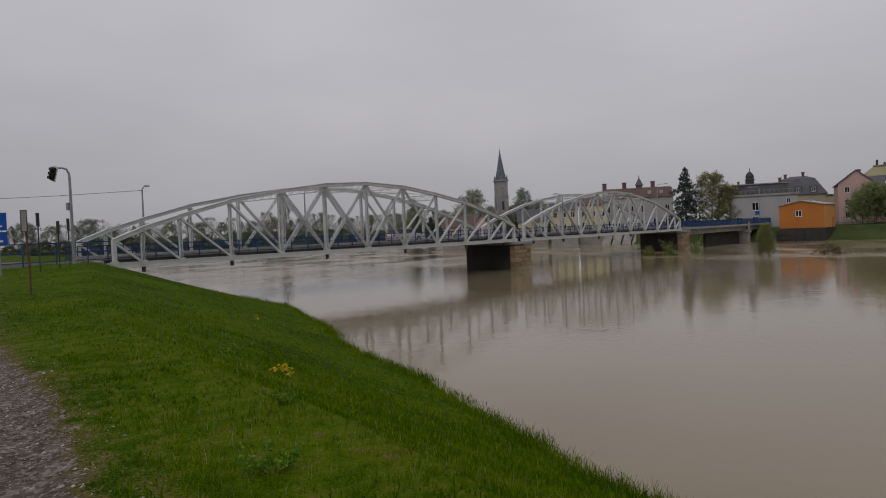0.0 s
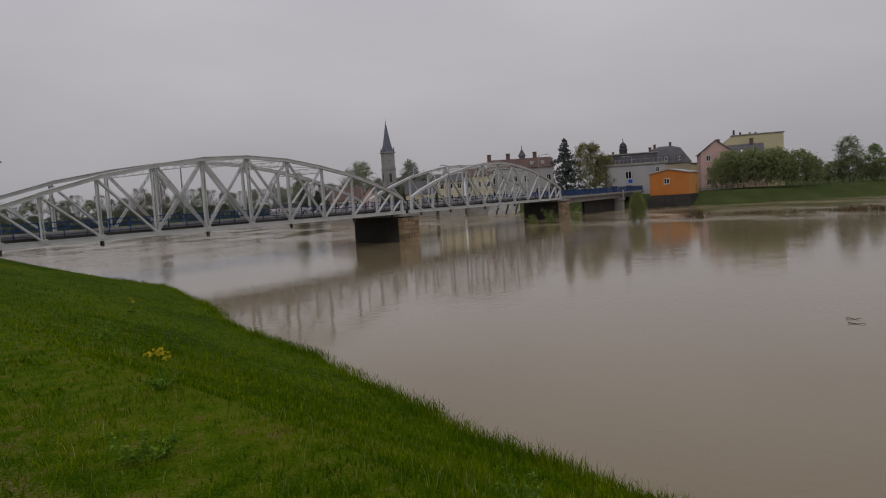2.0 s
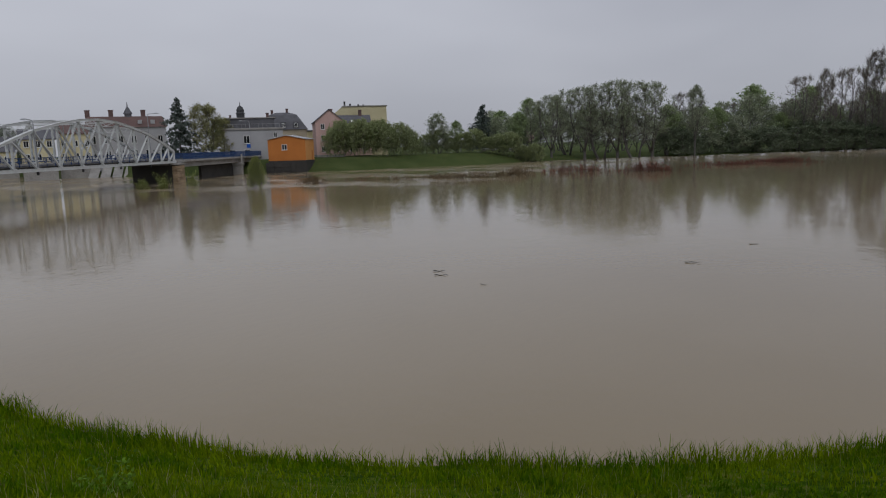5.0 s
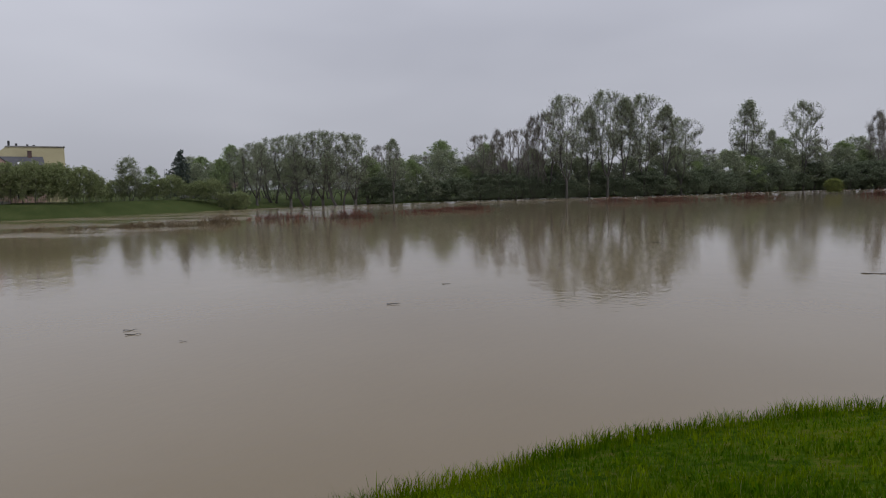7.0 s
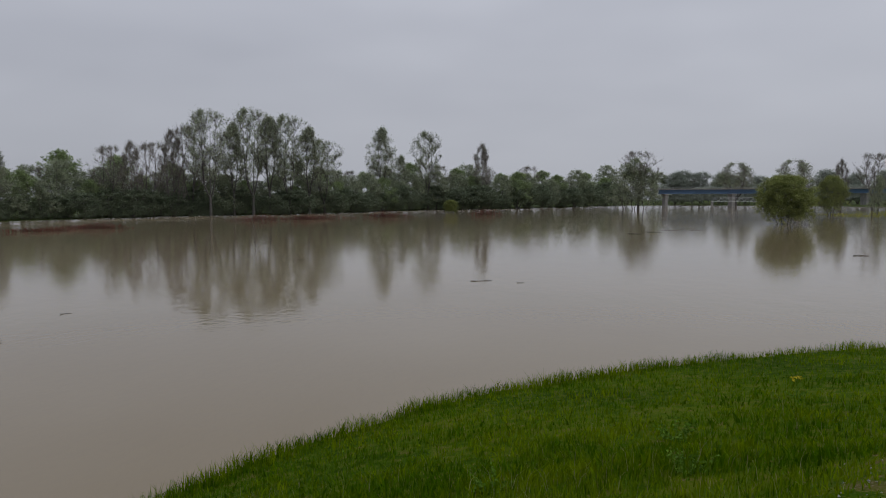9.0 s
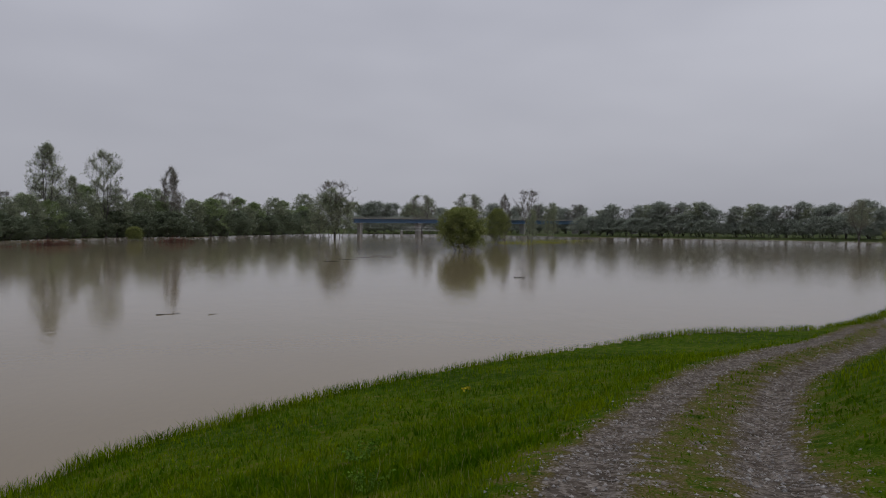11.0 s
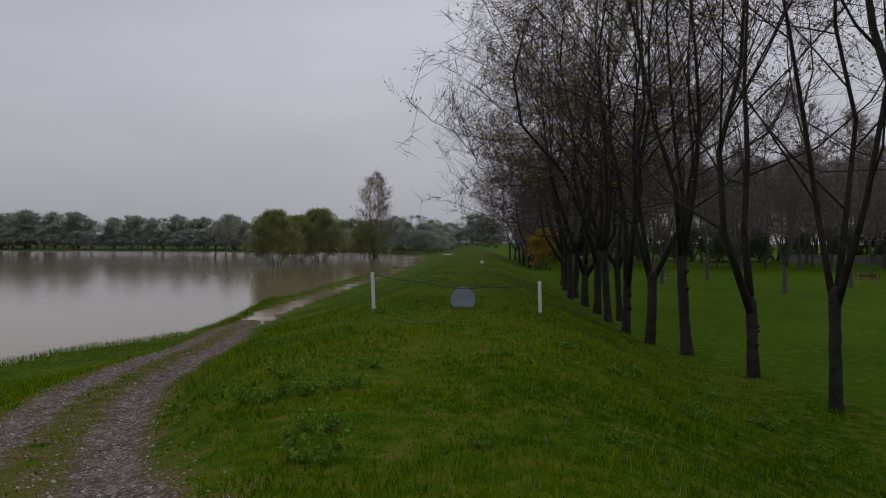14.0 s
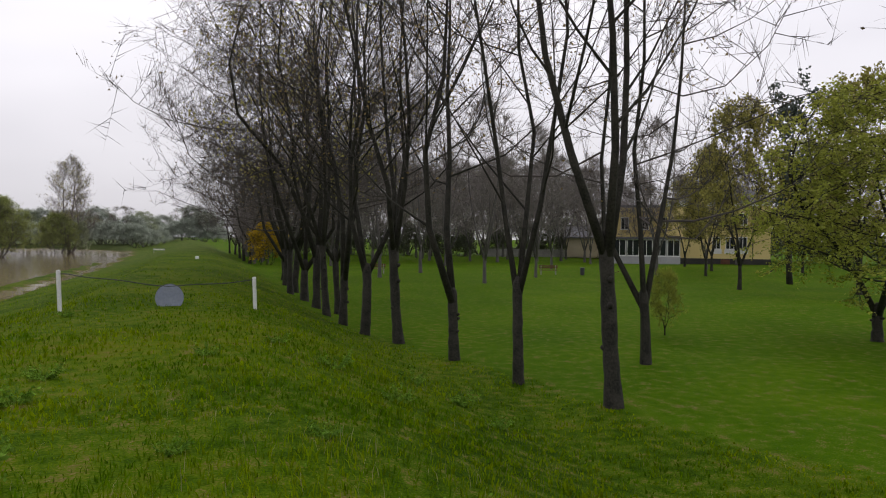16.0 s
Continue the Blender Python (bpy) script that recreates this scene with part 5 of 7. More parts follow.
Geo().box((-0.3, -0.4, -0.4), (0.9, -0.02, 0.4)).part("basement_window", M_WOOD, villa)
bay = thing("glazed_veranda", pose(-49.2, -88.5, 2.2, 0, 0, yaw_v + 5), "grey glazed veranda with white frames joined to the villa", "veranda")
Geo().box((-5.0, 0, -1), (4.2, 5, 0.9)).part("base_wall", M_GREY_WALL, bay)
Geo().box((-5.2, -0.2, 3.3), (4.4, 5.2, 3.6)).part("roof", M_ROOF_GREY, bay)
Geo().box((-5.0, 0.3, 0.9), (4.2, 5, 3.3)).part("inner_wall", M_GREY_WALL, bay)
for i in range(5):
    window(bay, -4.1 + i * 1.85, 0.1, 0.9, 1.7, 2.35, mullions=1)
upper = thing("villa_wing", pose(-52.6, -96.0, 2.2, 0, 0, yaw_v), "yellow upper wing of the villa", "house")
Geo().box((-5, 0, -1), (5, 8, 8.2)).part("wall", M_YELLOW, upper)
Geo().box((-5.3, -0.3, 8.2), (5.3, 8.3, 8.6)).part("roof", M_ROOF_GREY, upper)
for x in (-3, 0, 3):
    window(upper, x, -0.03, 4.8, 1.2, 1.9)
shed = thing("garden_house", pose(-52.5, -115.5, 2.2, 0, 0, 155), "beige garden house with white lattice window and grey roof", "shed")
gable_walls(8.5, 6, 3.6, 5.4, "x").part("wall", M_BEIGE, shed)
gable_roof(8.5, 6, 3.6, 5.4, axis="x").part("roof", M_ROOF_GREY, shed)
window(shed, 2.6, -3.03, 0.9, 1.9, 2.3, mullions=2)
garden_wall = thing("garden_wall", pose(-48, -118, 2.0, 0, 0, 160), "low grey garden wall closing the park", "wall")
for i in range(22):
    Geo().box((-14 + i * 2.2 + 0.01, -0.1, -0.5), (-14 + (i + 1) * 2.2 - 0.01, 0.1, 1.5), 0.02).part("panel", M_CONCRETE, garden_wall)
    Geo().box((-14 + i * 2.2 - 0.1, -0.14, -0.5), (-14 + i * 2.2 + 0.1, 0.14, 1.65), 0.02).part("post", M_CONCRETE, garden_wall)


# trees: a skeleton of stems, limbs and branches that reaches for points within a crown shape, then twigs and leaves
SHAPES = {
    "dome": lambda t: math.sqrt(max(0.0, 1 - (t * 0.98) ** 2.2)),
    "egg": lambda t: math.sin(math.pi * min(1, 0.12 + 0.88 * t) ** 0.85) ** 0.7,
    "column": lambda t: 0.55 + 0.45 * math.sin(math.pi * min(1.0, t * 0.95)) if t < 0.9 else 0.55 * (1 - t) / 0.1 + 0.1,
    "vase": lambda t: 0.35 + 0.65 * t if t < 0.75 else max(0.15, 1.0 - ((t - 0.75) / 0.25) ** 2 * 0.75),
    "full": lambda t: min(1.0, 0.8 + 0.5 * t) if t < 0.7 else math.sqrt(max(0.05, 1 - ((t - 0.7) / 0.31) ** 2)),
    "ball": lambda t: math.sqrt(max(0.02, 1 - (2 * t - 1) ** 2)),
}


def curve(rnd, p, q, rise, n=4, jitter=0.05):
    """A bent way from p to q that first rises."""
    length = (q - p).length
    mid = (p + q) * 0.5 + Vector((0, 0, rise * length)) + Vector((rnd.gauss(0, 1), rnd.gauss(0, 1), rnd.gauss(0, 1))) * jitter * length
    out = []
    for i in range(n):
        t = i / (n - 1)
        out.append(p * (1 - t) ** 2 + mid * 2 * t * (1 - t) + q * t * t)
    return out


def on(pts, t):
    f = t * (len(pts) - 1)
    i = min(int(f), len(pts) - 2)
    return pts[i].lerp(pts[i + 1], f - i)


def spike(g, p, q, r):
    """A straight three-sided spike, for trees far off."""
    d = (q - p).normalized()
    a = d.orthogonal().normalized()
    b = d.cross(a)
    o = len(g.v)
    g.v.extend([tuple(p + a * r), tuple(p + (b * 0.87 - a * 0.5) * r), tuple(p - (b * 0.87 + a * 0.5) * r), tuple(q)])
    g.f.extend([(o, o + 1, o + 3), (o + 1, o + 2, o + 3), (o + 2, o, o + 3)])


def leaf_tip(g, p, size, rnd):
    """A three-cornered leaf spray, for trees far off."""
    d = Vector((rnd.gauss(0, 1), rnd.gauss(0, 1), rnd.gauss(0, 0.8))).normalized()
    w = (d.orthogonal().normalized() * rnd.uniform(-1, 1) + d.cross(d.orthogonal().normalized()) * rnd.uniform(-1, 1)).normalized()
    o = len(g.v)
    g.v.extend([tuple(p - w * size * rnd.uniform(0.25, 0.6)), tuple(p + w * size * rnd.uniform(0.25, 0.6)), tuple(p + d * size * rnd.uniform(0.7, 1.3))])
    g.f.append((o, o + 1, o + 2))


def twig(g, p, q, r, rnd):
    """A thin three-sided spike with a slight bend."""
    d = q - p
    a = d.orthogonal().normalized()
    b = d.normalized().cross(a)
    m = p + d * 0.55 + (a * rnd.uniform(-1, 1) + b * rnd.uniform(-1, 1)) * d.length * 0.09
    o = len(g.v)
    for c, k in ((p, 1.0), (m, 0.6)):
        for s, e in ((1, 0), (-0.5, 0.87), (-0.5, -0.87)):
            g.v.append(tuple(c + (a * s + b * e) * r * k))
    g.v.append(tuple(q))
    for k in range(3):
        j = (k + 1) % 3
        g.f.append((o + k, o + j, o + 3 + j, o + 3 + k))
        g.f.append((o + 3 + k, o + 3 + j, o + 6))


def leaf(g, p, size, rnd, droop=0.0):
    d = Vector((rnd.gauss(0, 1), rnd.gauss(0, 1), rnd.gauss(0, 0.7) - droop)).normalized()
    w = d.orthogonal().normalized()
    w = (w * math.cos(rnd.uniform(0, 3)) + d.cross(w) * math.sin(rnd.uniform(0, 3))).normalized()
    o = len(g.v)
    l, b = size * rnd.uniform(0.7, 1.3), size * rnd.uniform(0.28, 0.5)
    g.v.extend([tuple(p), tuple(p + d * l * 0.5 + w * b), tuple(p + d * l), tuple(p + d * l * 0.5 - w * b)])
    g.f.append((o, o + 1, o + 2, o + 3))


def tree_parts(seed, height, low, radius, shape, trunk_r, fork=0.0, stems=1, limbs=10, subs=6, twigs=5, twig_len=0.8, twig_r=0.012, leaves=3, leaf_size=0.3, rise=0.12, up=0.35, sides=7, lean=0.0, droop=0.0, gap=0.25, spread0=0.15, climb=0.0, far=False, splay=1.0, outer=0.25, limb_k=0.62, lift=0.0):
    """Wood, twigs and leaves of one tree standing at the origin."""
    rnd = random.Random(seed)
    wood, thin, green = Geo(), Geo(), Geo()
    reach = SHAPES[shape]
    span = height - low
    lean_v = Vector((lean * math.cos(seed), lean * math.sin(seed), 0))
    stem_lines = []
    if fork > 0:
        rings = 12 if sides > 7 else 5
        drift_x, drift_y = rnd.uniform(-0.06, 0.06), rnd.uniform(-0.06, 0.06)
        foot = [Vector((0, 0, -0.4))]
        for i in range(rings):
            t = i / (rings - 1)
            foot.append(Vector((drift_x * math.sin(3.1 * t) + rnd.gauss(0, 0.008), drift_y * math.sin(2.6 * t) + rnd.gauss(0, 0.008), 0.05 + (fork - 0.05) * t)))
        girth = [trunk_r * 1.45] + [trunk_r * (0.9 + 0.34 * math.exp(-5 * i / (rings - 1)) + rnd.uniform(-0.06, 0.09)) for i in range(rings)]
        crotch = foot[-1]
        wood.tube(foot + [crotch + Vector((0, 0, trunk_r * 0.7)), crotch + Vector((0, 0, trunk_r * 1.6))], girth + [trunk_r * 0.78, trunk_r * 0.3], sides)
        if sides > 7:
            for _ in range(3):
                a, z = rnd.uniform(0, 6.28), rnd.uniform(0.5, fork * 0.85)
                d = Vector((math.cos(a), math.sin(a), 0.25))
                c = Vector((0, 0, z)) + d * trunk_r * 0.7
                wood.tube([c, c + d * trunk_r * 0.35, c + d * trunk_r * 0.6], [trunk_r * 0.42, trunk_r * 0.36, trunk_r * 0.16], 6)
    for s in range(stems):
        a = 2 * math.pi * (s + rnd.uniform(-0.25, 0.25)) / max(1, stems) + seed
        start = Vector((math.cos(a) * trunk_r * 0.25, math.sin(a) * trunk_r * 0.25, fork - trunk_r * 1.5)) if fork > 0 else Vector((math.cos(a), math.sin(a), 0)) * spread0 * (stems > 1) + Vector((0, 0, -0.3))
        off = radius * splay * (0.0 if stems == 1 else rnd.uniform(0.25, 0.55))
        top = Vector((math.cos(a) * off, math.sin(a) * off, height * rnd.uniform(0.86, 0.97))) + lean_v * height
        line = [start]
        n = 7
        side = Vector((rnd.gauss(0, 1), rnd.gauss(0, 1), 0)) * radius * 0.05
        for i in range(1, n):
            t = i / (n - 1)
            out = start.lerp(top, t)
            if stems > 1:
                out += Vector((math.cos(a), math.sin(a), 0)) * off * 0.55 * math.sin(math.pi * t) * (1 - t * 0.5)
            line.append(out + side * math.sin(2.2 * math.pi * t) + Vector((rnd.gauss(0, 1), rnd.gauss(0, 1), 0)) * radius * 0.02)
        r0 = trunk_r * (1.0 if stems == 1 else 1.05 / math.sqrt(stems))
        (thin if far and fork == 0 and s > 0 else wood).tube(line, [r0 * (1 - 0.88 * (i / (n - 1)) ** 0.8) * (1.25 if i == 0 and fork == 0 else 1) for i in range(n)], sides)
        stem_lines.append((line, r0))
    tips = []
    for line, r0 in stem_lines:
        for k in range(limbs):
            t = 0.16 + 0.82 * (k + rnd.uniform(0, 0.9)) / limbs
            p = on(line, t)
            if p.z < low * 0.55 + 0.4:
                continue
            ht = min(0.97, max(0.0, (p.z - low) / span + rnd.uniform(0.05, up)))
            rr = radius * reach(ht) * rnd.uniform(0.55, 1.05)
            a = k * 2.4 + rnd.uniform(-0.5, 0.5) + seed
            if stems > 1 and math.hypot(p.x, p.y) > 0.25:
                a = math.atan2(p.y, p.x) + rnd.uniform(-1.5, 1.5)
            q = Vector((math.cos(a) * rr, math.sin(a) * rr, low + span * ht)) + lean_v * p.z
            q.z = min(height * 0.98, max(q.z, p.z + climb * math.hypot(q.x - p.x, q.y - p.y)))
            if (q - p).length < 0.3:
                continue
            bend = curve(rnd, p, q, -rise * 0.6, 5, 0.11)
            r1 = max(twig_r * 1.6, r0 * (1 - 0.85 * t) * limb_k)
            (thin if far else wood).tube(bend, [r1 * (1 - 0.8 * i / 4) for i in range(5)], max(4, sides - 2), False)
            for j in range(subs):
                u = outer + (1 - outer) * (j + rnd.random()) / subs
                b0 = on(bend, min(1, u))
                size = radius * 0.34 * rnd.uniform(0.5, 1.2)
                d = Vector((rnd.gauss(0, 1), rnd.gauss(0, 1), rnd.gauss(0.25, 0.8) + up + lift - droop)).normalized()
                b1 = b0 + d * size
                r = math.hypot(b1.x - lean_v.x * b1.z, b1.y - lean_v.y * b1.z)
                limit = radius * reach(min(1, max(0, (b1.z - low) / span))) * 1.08
                if r > limit:
                    b1.x, b1.y = b1.x * limit / r, b1.y * limit / r
                b1.z = min(max(b1.z, low * 0.8), height)
                sub = curve(rnd, b0, b1, 0.06, 3)
                r2 = max(twig_r, r1 * 0.3)
                spike(thin, b0, b1, r2) if far else thin.tube(sub, [r2, r2 * 0.75, r2 * 0.4], 3, False)
                tips.append((sub, d))
    for sub, d in tips:
        bare = rnd.random() < gap
        for k in range(twigs):
            p = on(sub, rnd.uniform(0.2, 1.0))
            e = (d + Vector((rnd.gauss(0, 0.8), rnd.gauss(0, 0.8), rnd.gauss(0.3 - droop + 0.6 * lift, 0.7)))).normalized()
            q = p + e * twig_len * rnd.uniform(0.45, 1.2)
            if far:
                spike(thin, p, q, twig_r * rnd.uniform(0.6, 1.0))
            else:
                twig(thin, p, q, twig_r * rnd.uniform(0.6, 1.0), rnd)
            for _ in range(0 if bare else leaves):
                spot_l = p.lerp(q, rnd.uniform(0.25, 1.05)) + Vector((rnd.gauss(0, 1), rnd.gauss(0, 1), rnd.gauss(0, 1))) * leaf_size * 0.6
                if far:
                    leaf_tip(green, spot_l, leaf_size, rnd)
                else:
                    leaf(green, spot_l, leaf_size, rnd, droop)
    return wood, thin, green


def tree(name, label, m, bark, leaf_mat, category="tree", group="", twig_mat=None, **how):
    t = thing(name, m, label, category, group)
    wood, thin, green = tree_parts(**how)
    wood.part("trunk", bark, t, smooth=True)
    tagged(thin.part("branch_crown", twig_mat or bark, t), kind="stuff")
    if green.f:
        tagged(green.part("crown", leaf_mat, t), kind="stuff")
    return t


def stand(az, dist, sink=0.1, turn=None):
    """On the ground (or just under the flood) at that bearing and distance."""
    a = radians(az)
    x, y = -math.sin(a) * dist, math.cos(a) * dist
    z = float(ground_height(np.array([x]), np.array([y]))[0])
    return pose(x, y, max(z, -0.6) - sink, 0, 0, az * 3.7 if turn is None else turn)


def spot(x, y, sink=0.05, turn=0.0):
    return pose(x, y, float(ground_height(np.array([x]), np.array([y]))[0]) - sink, 0, 0, turn)


def scaled(m, s, sz=None):
    return m @ Matrix.Diagonal((s, s, sz or s, 1))


def repeat(protos, places, group):
    """Copies of the prototypes at (az, dist, height): each scaled to its height."""
    for i, (az, dist, h, *wide) in enumerate(places):
        proto, ph = protos[i % len(protos)]
        k = h / ph
        w = k * (wide[0] if wide else 1.0)
        c = copy_thing(proto, stand(az, dist))
        c.scale = (w, w, k)
        tagged(c, group=group)


FAR = pose(0, 0, 0)
LATER = []


def proto(*args, **how):
    """A tree that is only copied from; it is taken out of the scene at the end."""
    t = tree(*args, **how)
    LATER.append(t)
    return t


# opposite bank
shrub = proto("shoreline_shrub", "grey-green shrub at the edge of the flood", FAR, M_BARK_FAR, M_LEAF_UNDER, category="shrub", seed=31, height=7, low=0.0, radius=4.6, shape="dome", trunk_r=0.14, fork=0, stems=5, limbs=6, subs=5, twigs=4, twig_len=1.1, twig_r=0.018, leaves=8, leaf_size=0.34, gap=0.03, spread0=1.6, sides=4, far=True)
shrub_green = proto("willow_shrub", "dense pale green willow shrub at the water's edge", FAR, M_BARK_FAR, M_LEAF_TOWN, category="shrub", seed=32, height=7, low=0.0, radius=4.4, shape="dome", trunk_r=0.14, fork=0, stems=5, limbs=7, subs=6, twigs=4, twig_len=1.0, twig_r=0.016, leaves=8, leaf_size=0.26, gap=0.02, spread0=1.5, sides=4, far=True, climb=0.6)
shrub_pale = proto("shoreline_shrub", "pale grey-green shrub on the far shore of the flood", FAR, M_BARK_FAR, M_LEAF_HAZED, category="shrub", seed=34, height=7, low=0.0, radius=4.4, shape="dome", trunk_r=0.14, fork=0, stems=5, limbs=6, subs=5, twigs=4, twig_len=1.0, twig_r=0.018, leaves=8, leaf_size=0.28, gap=0.03, spread0=1.5, sides=4, far=True, climb=0.5)
green_a = proto("riverside_poplar", "tall riverside poplar in thin grey-green spring leaf", FAR, M_BARK_FAR, M_LEAF_GREY, seed=11, height=30, low=7, radius=7.8, shape="full", trunk_r=0.42, fork=6, stems=4, limbs=10, subs=8, twigs=8, twig_len=1.7, twig_r=0.035, leaves=4, leaf_size=0.32, gap=0.25, climb=0.6, up=0.25, far=True, outer=0.3, splay=0.8, lift=0.7)
green_b = proto("riverside_poplar", "tall riverside poplar in thin grey-green spring leaf", FAR, M_BARK_FAR, M_LEAF_GREY, seed=12, height=30, low=7, radius=6.8, shape="egg", trunk_r=0.4, fork=8, stems=3, limbs=12, subs=8, twigs=8, twig_len=1.7, twig_r=0.035, leaves=4, leaf_size=0.32, gap=0.25, climb=0.7, up=0.25, far=True, outer=0.3, splay=0.7, lift=0.7)
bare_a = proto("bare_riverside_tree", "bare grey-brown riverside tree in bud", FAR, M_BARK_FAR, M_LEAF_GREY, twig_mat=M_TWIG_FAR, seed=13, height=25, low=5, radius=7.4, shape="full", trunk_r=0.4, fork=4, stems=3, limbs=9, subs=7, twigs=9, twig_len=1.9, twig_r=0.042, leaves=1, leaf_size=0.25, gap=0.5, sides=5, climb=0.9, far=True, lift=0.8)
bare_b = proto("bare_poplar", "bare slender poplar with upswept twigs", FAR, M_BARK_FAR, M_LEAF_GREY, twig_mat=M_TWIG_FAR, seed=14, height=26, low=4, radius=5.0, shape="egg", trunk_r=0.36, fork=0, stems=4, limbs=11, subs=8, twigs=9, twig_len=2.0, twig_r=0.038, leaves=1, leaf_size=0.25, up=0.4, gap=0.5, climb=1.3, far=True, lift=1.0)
willow_a = proto("riverside_willow", "domed willow in fresh grey-green leaf on slender stems in the flood", FAR, M_BARK_FAR, M_LEAF_GREY, seed=15, height=20, low=5, radius=7.4, shape="dome", trunk_r=0.5, fork=0, stems=3, limbs=12, subs=8, twigs=7, twig_len=1.3, twig_r=0.03, leaves=4, leaf_size=0.28, gap=0.32, spread0=0.9, far=True, climb=0.5, lift=0.4, splay=1.2)
willow_b = proto("riverside_willow", "domed willow in fresh grey-green leaf on slender stems in the flood", FAR, M_BARK_FAR, M_LEAF_GREY, seed=16, height=20, low=4.5, radius=7.0, shape="dome", trunk_r=0.42, fork=3, stems=3, limbs=12, subs=8, twigs=7, twig_len=1.3, twig_r=0.03, leaves=4, leaf_size=0.28, gap=0.32, far=True, climb=0.5, lift=0.4, splay=1.2)
wood_a = proto("woodland_tree", "leafy green woodland tree on the flooded bank", FAR, M_BARK_FAR, M_LEAF_G, seed=17, height=17, low=0.3, radius=6.0, shape="egg", trunk_r=0.28, fork=0, stems=3, limbs=9, subs=6, twigs=6, twig_len=1.6, twig_r=0.03, leaves=7, leaf_size=0.36, gap=0.06, sides=4, climb=0.15, far=True)
wood_b = proto("woodland_tree", "leafy green woodland tree on the flooded bank", FAR, M_BARK_FAR, M_LEAF_GREY, seed=18, height=17, low=0.0, radius=6.4, shape="dome", trunk_r=0.28, fork=0, stems=3, limbs=9, subs=6, twigs=6, twig_len=1.6, twig_r=0.03, leaves=6, leaf_size=0.36, gap=0.1, sides=4, climb=0.15, far=True)
wood_c = proto("woodland_tree", "pale grey-green willow on the far shore of the flood", FAR, M_BARK_FAR, M_LEAF_HAZED, seed=22, height=17, low=0.0, radius=6.2, shape="dome", trunk_r=0.28, fork=0, stems=3, limbs=10, subs=6, twigs=6, twig_len=1.7, twig_r=0.035, leaves=7, leaf_size=0.36, gap=0.05, sides=4, climb=0.1, far=True)
oak = proto("spreading_tree", "dark spreading tree just coming into leaf beyond the flood", FAR, M_BARK_FAR, M_LEAF_GREY, twig_mat=M_TWIG_FAR, seed=19, height=24, low=7, radius=11, shape="dome", trunk_r=0.6, fork=5, stems=3, limbs=10, subs=9, twigs=9, twig_len=2.0, twig_r=0.05, leaves=2, leaf_size=0.45, gap=0.2, far=True)
bush = proto("willow_bush", "round yellow-green willow bush standing in the flood", FAR, M_BARK_FAR, M_LEAF_WILLOW, category="bush", seed=20, height=10, low=0.2, radius=5.4, shape="full", trunk_r=0.2, fork=0, stems=8, limbs=11, subs=8, twigs=7, twig_len=1.0, twig_r=0.018, leaves=9, leaf_size=0.22, gap=0.0, spread0=0.8, far=True, climb=0.3)
bush_open = proto("crack_willow", "low spreading green willow with bare stems in the flood", FAR, M_BARK_FAR, M_LEAF_WILLOW, category="tree", seed=21, height=12, low=0.2, radius=7.0, shape="dome", trunk_r=0.26, fork=0, stems=7, limbs=11, subs=8, twigs=7, twig_len=1.2, twig_r=0.022, leaves=7, leaf_size=0.22, gap=0.06, spread0=0.7, far=True)

repeat([(willow_a, 20), (willow_b, 20)], [(-48.6, 206, 15.5), (-49.9, 200, 17), (-51.2, 208, 18.5), (-52.6, 203, 20), (-53.9, 206, 21), (-55.2, 205, 22), (-56.6, 204, 21.5), (-57.9, 206, 21)], "willows on the opposite bank")
repeat([(green_b, 30), (green_a, 30)], [(-61.1, 210, 20, 0.9), (-75.6, 248, 36), (-77.4, 256, 32, 0.8), (-78.9, 258, 37.5), (-80.2, 262, 35), (-81.8, 264, 36.5, 0.9), (-83.4, 268, 33), (-84.6, 274, 29), (-89.4, 318, 37.5), (-93.2, 350, 39, 0.8), (-91.0, 340, 26)], "tall poplars on the opposite bank")
repeat([(bare_a, 25), (bare_b, 26)], [(-68.4, 240, 22), (-69.9, 242, 24), (-71.4, 246, 24), (-72.8, 250, 29), (-74.2, 252, 31), (-97.8, 372, 35), (-110.6, 372, 30, 1.4), (-124.9, 318, 21), (-126.9, 320, 23, 1.2)], "bare trees by the flood")
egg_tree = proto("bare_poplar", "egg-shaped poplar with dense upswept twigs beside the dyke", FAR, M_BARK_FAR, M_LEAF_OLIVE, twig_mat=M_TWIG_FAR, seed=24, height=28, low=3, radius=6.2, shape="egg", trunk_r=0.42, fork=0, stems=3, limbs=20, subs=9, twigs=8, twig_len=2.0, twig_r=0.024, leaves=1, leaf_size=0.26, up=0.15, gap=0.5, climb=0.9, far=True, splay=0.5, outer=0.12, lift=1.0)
repeat([(egg_tree, 28)], [(-163.4, 242, 30.5, 1.35)], "bare trees by the flood")
rnd_w = random.Random(3)
shore_at = lambda az: float(np.interp(az, FAR_SHORE[:, 0], FAR_SHORE[:, 1]))
wood_rows = []
for az in np.arange(-108, -58, 1.25):
    d = shore_at(az)
    for back in (4, 22):
        h = (19 if az > -66 else 17 if az > -76 else 17 if az > -88 else 21 if az > -96 else 23) * rnd_w.uniform(0.72, 1.15) * d / (235 if az > -76 else 260 if az > -88 else 345 if az > -96 else 400)
        wood_rows.append((az + rnd_w.uniform(-0.4, 0.4), d + back + rnd_w.uniform(-3, 6), h * (1.0 if back > 10 else 0.82), 1.3))
for az in np.arange(-60, -44.5, 1.1):
    wood_rows.append((az, rnd_w.uniform(238, 275), rnd_w.uniform(11, 16), 1.3))
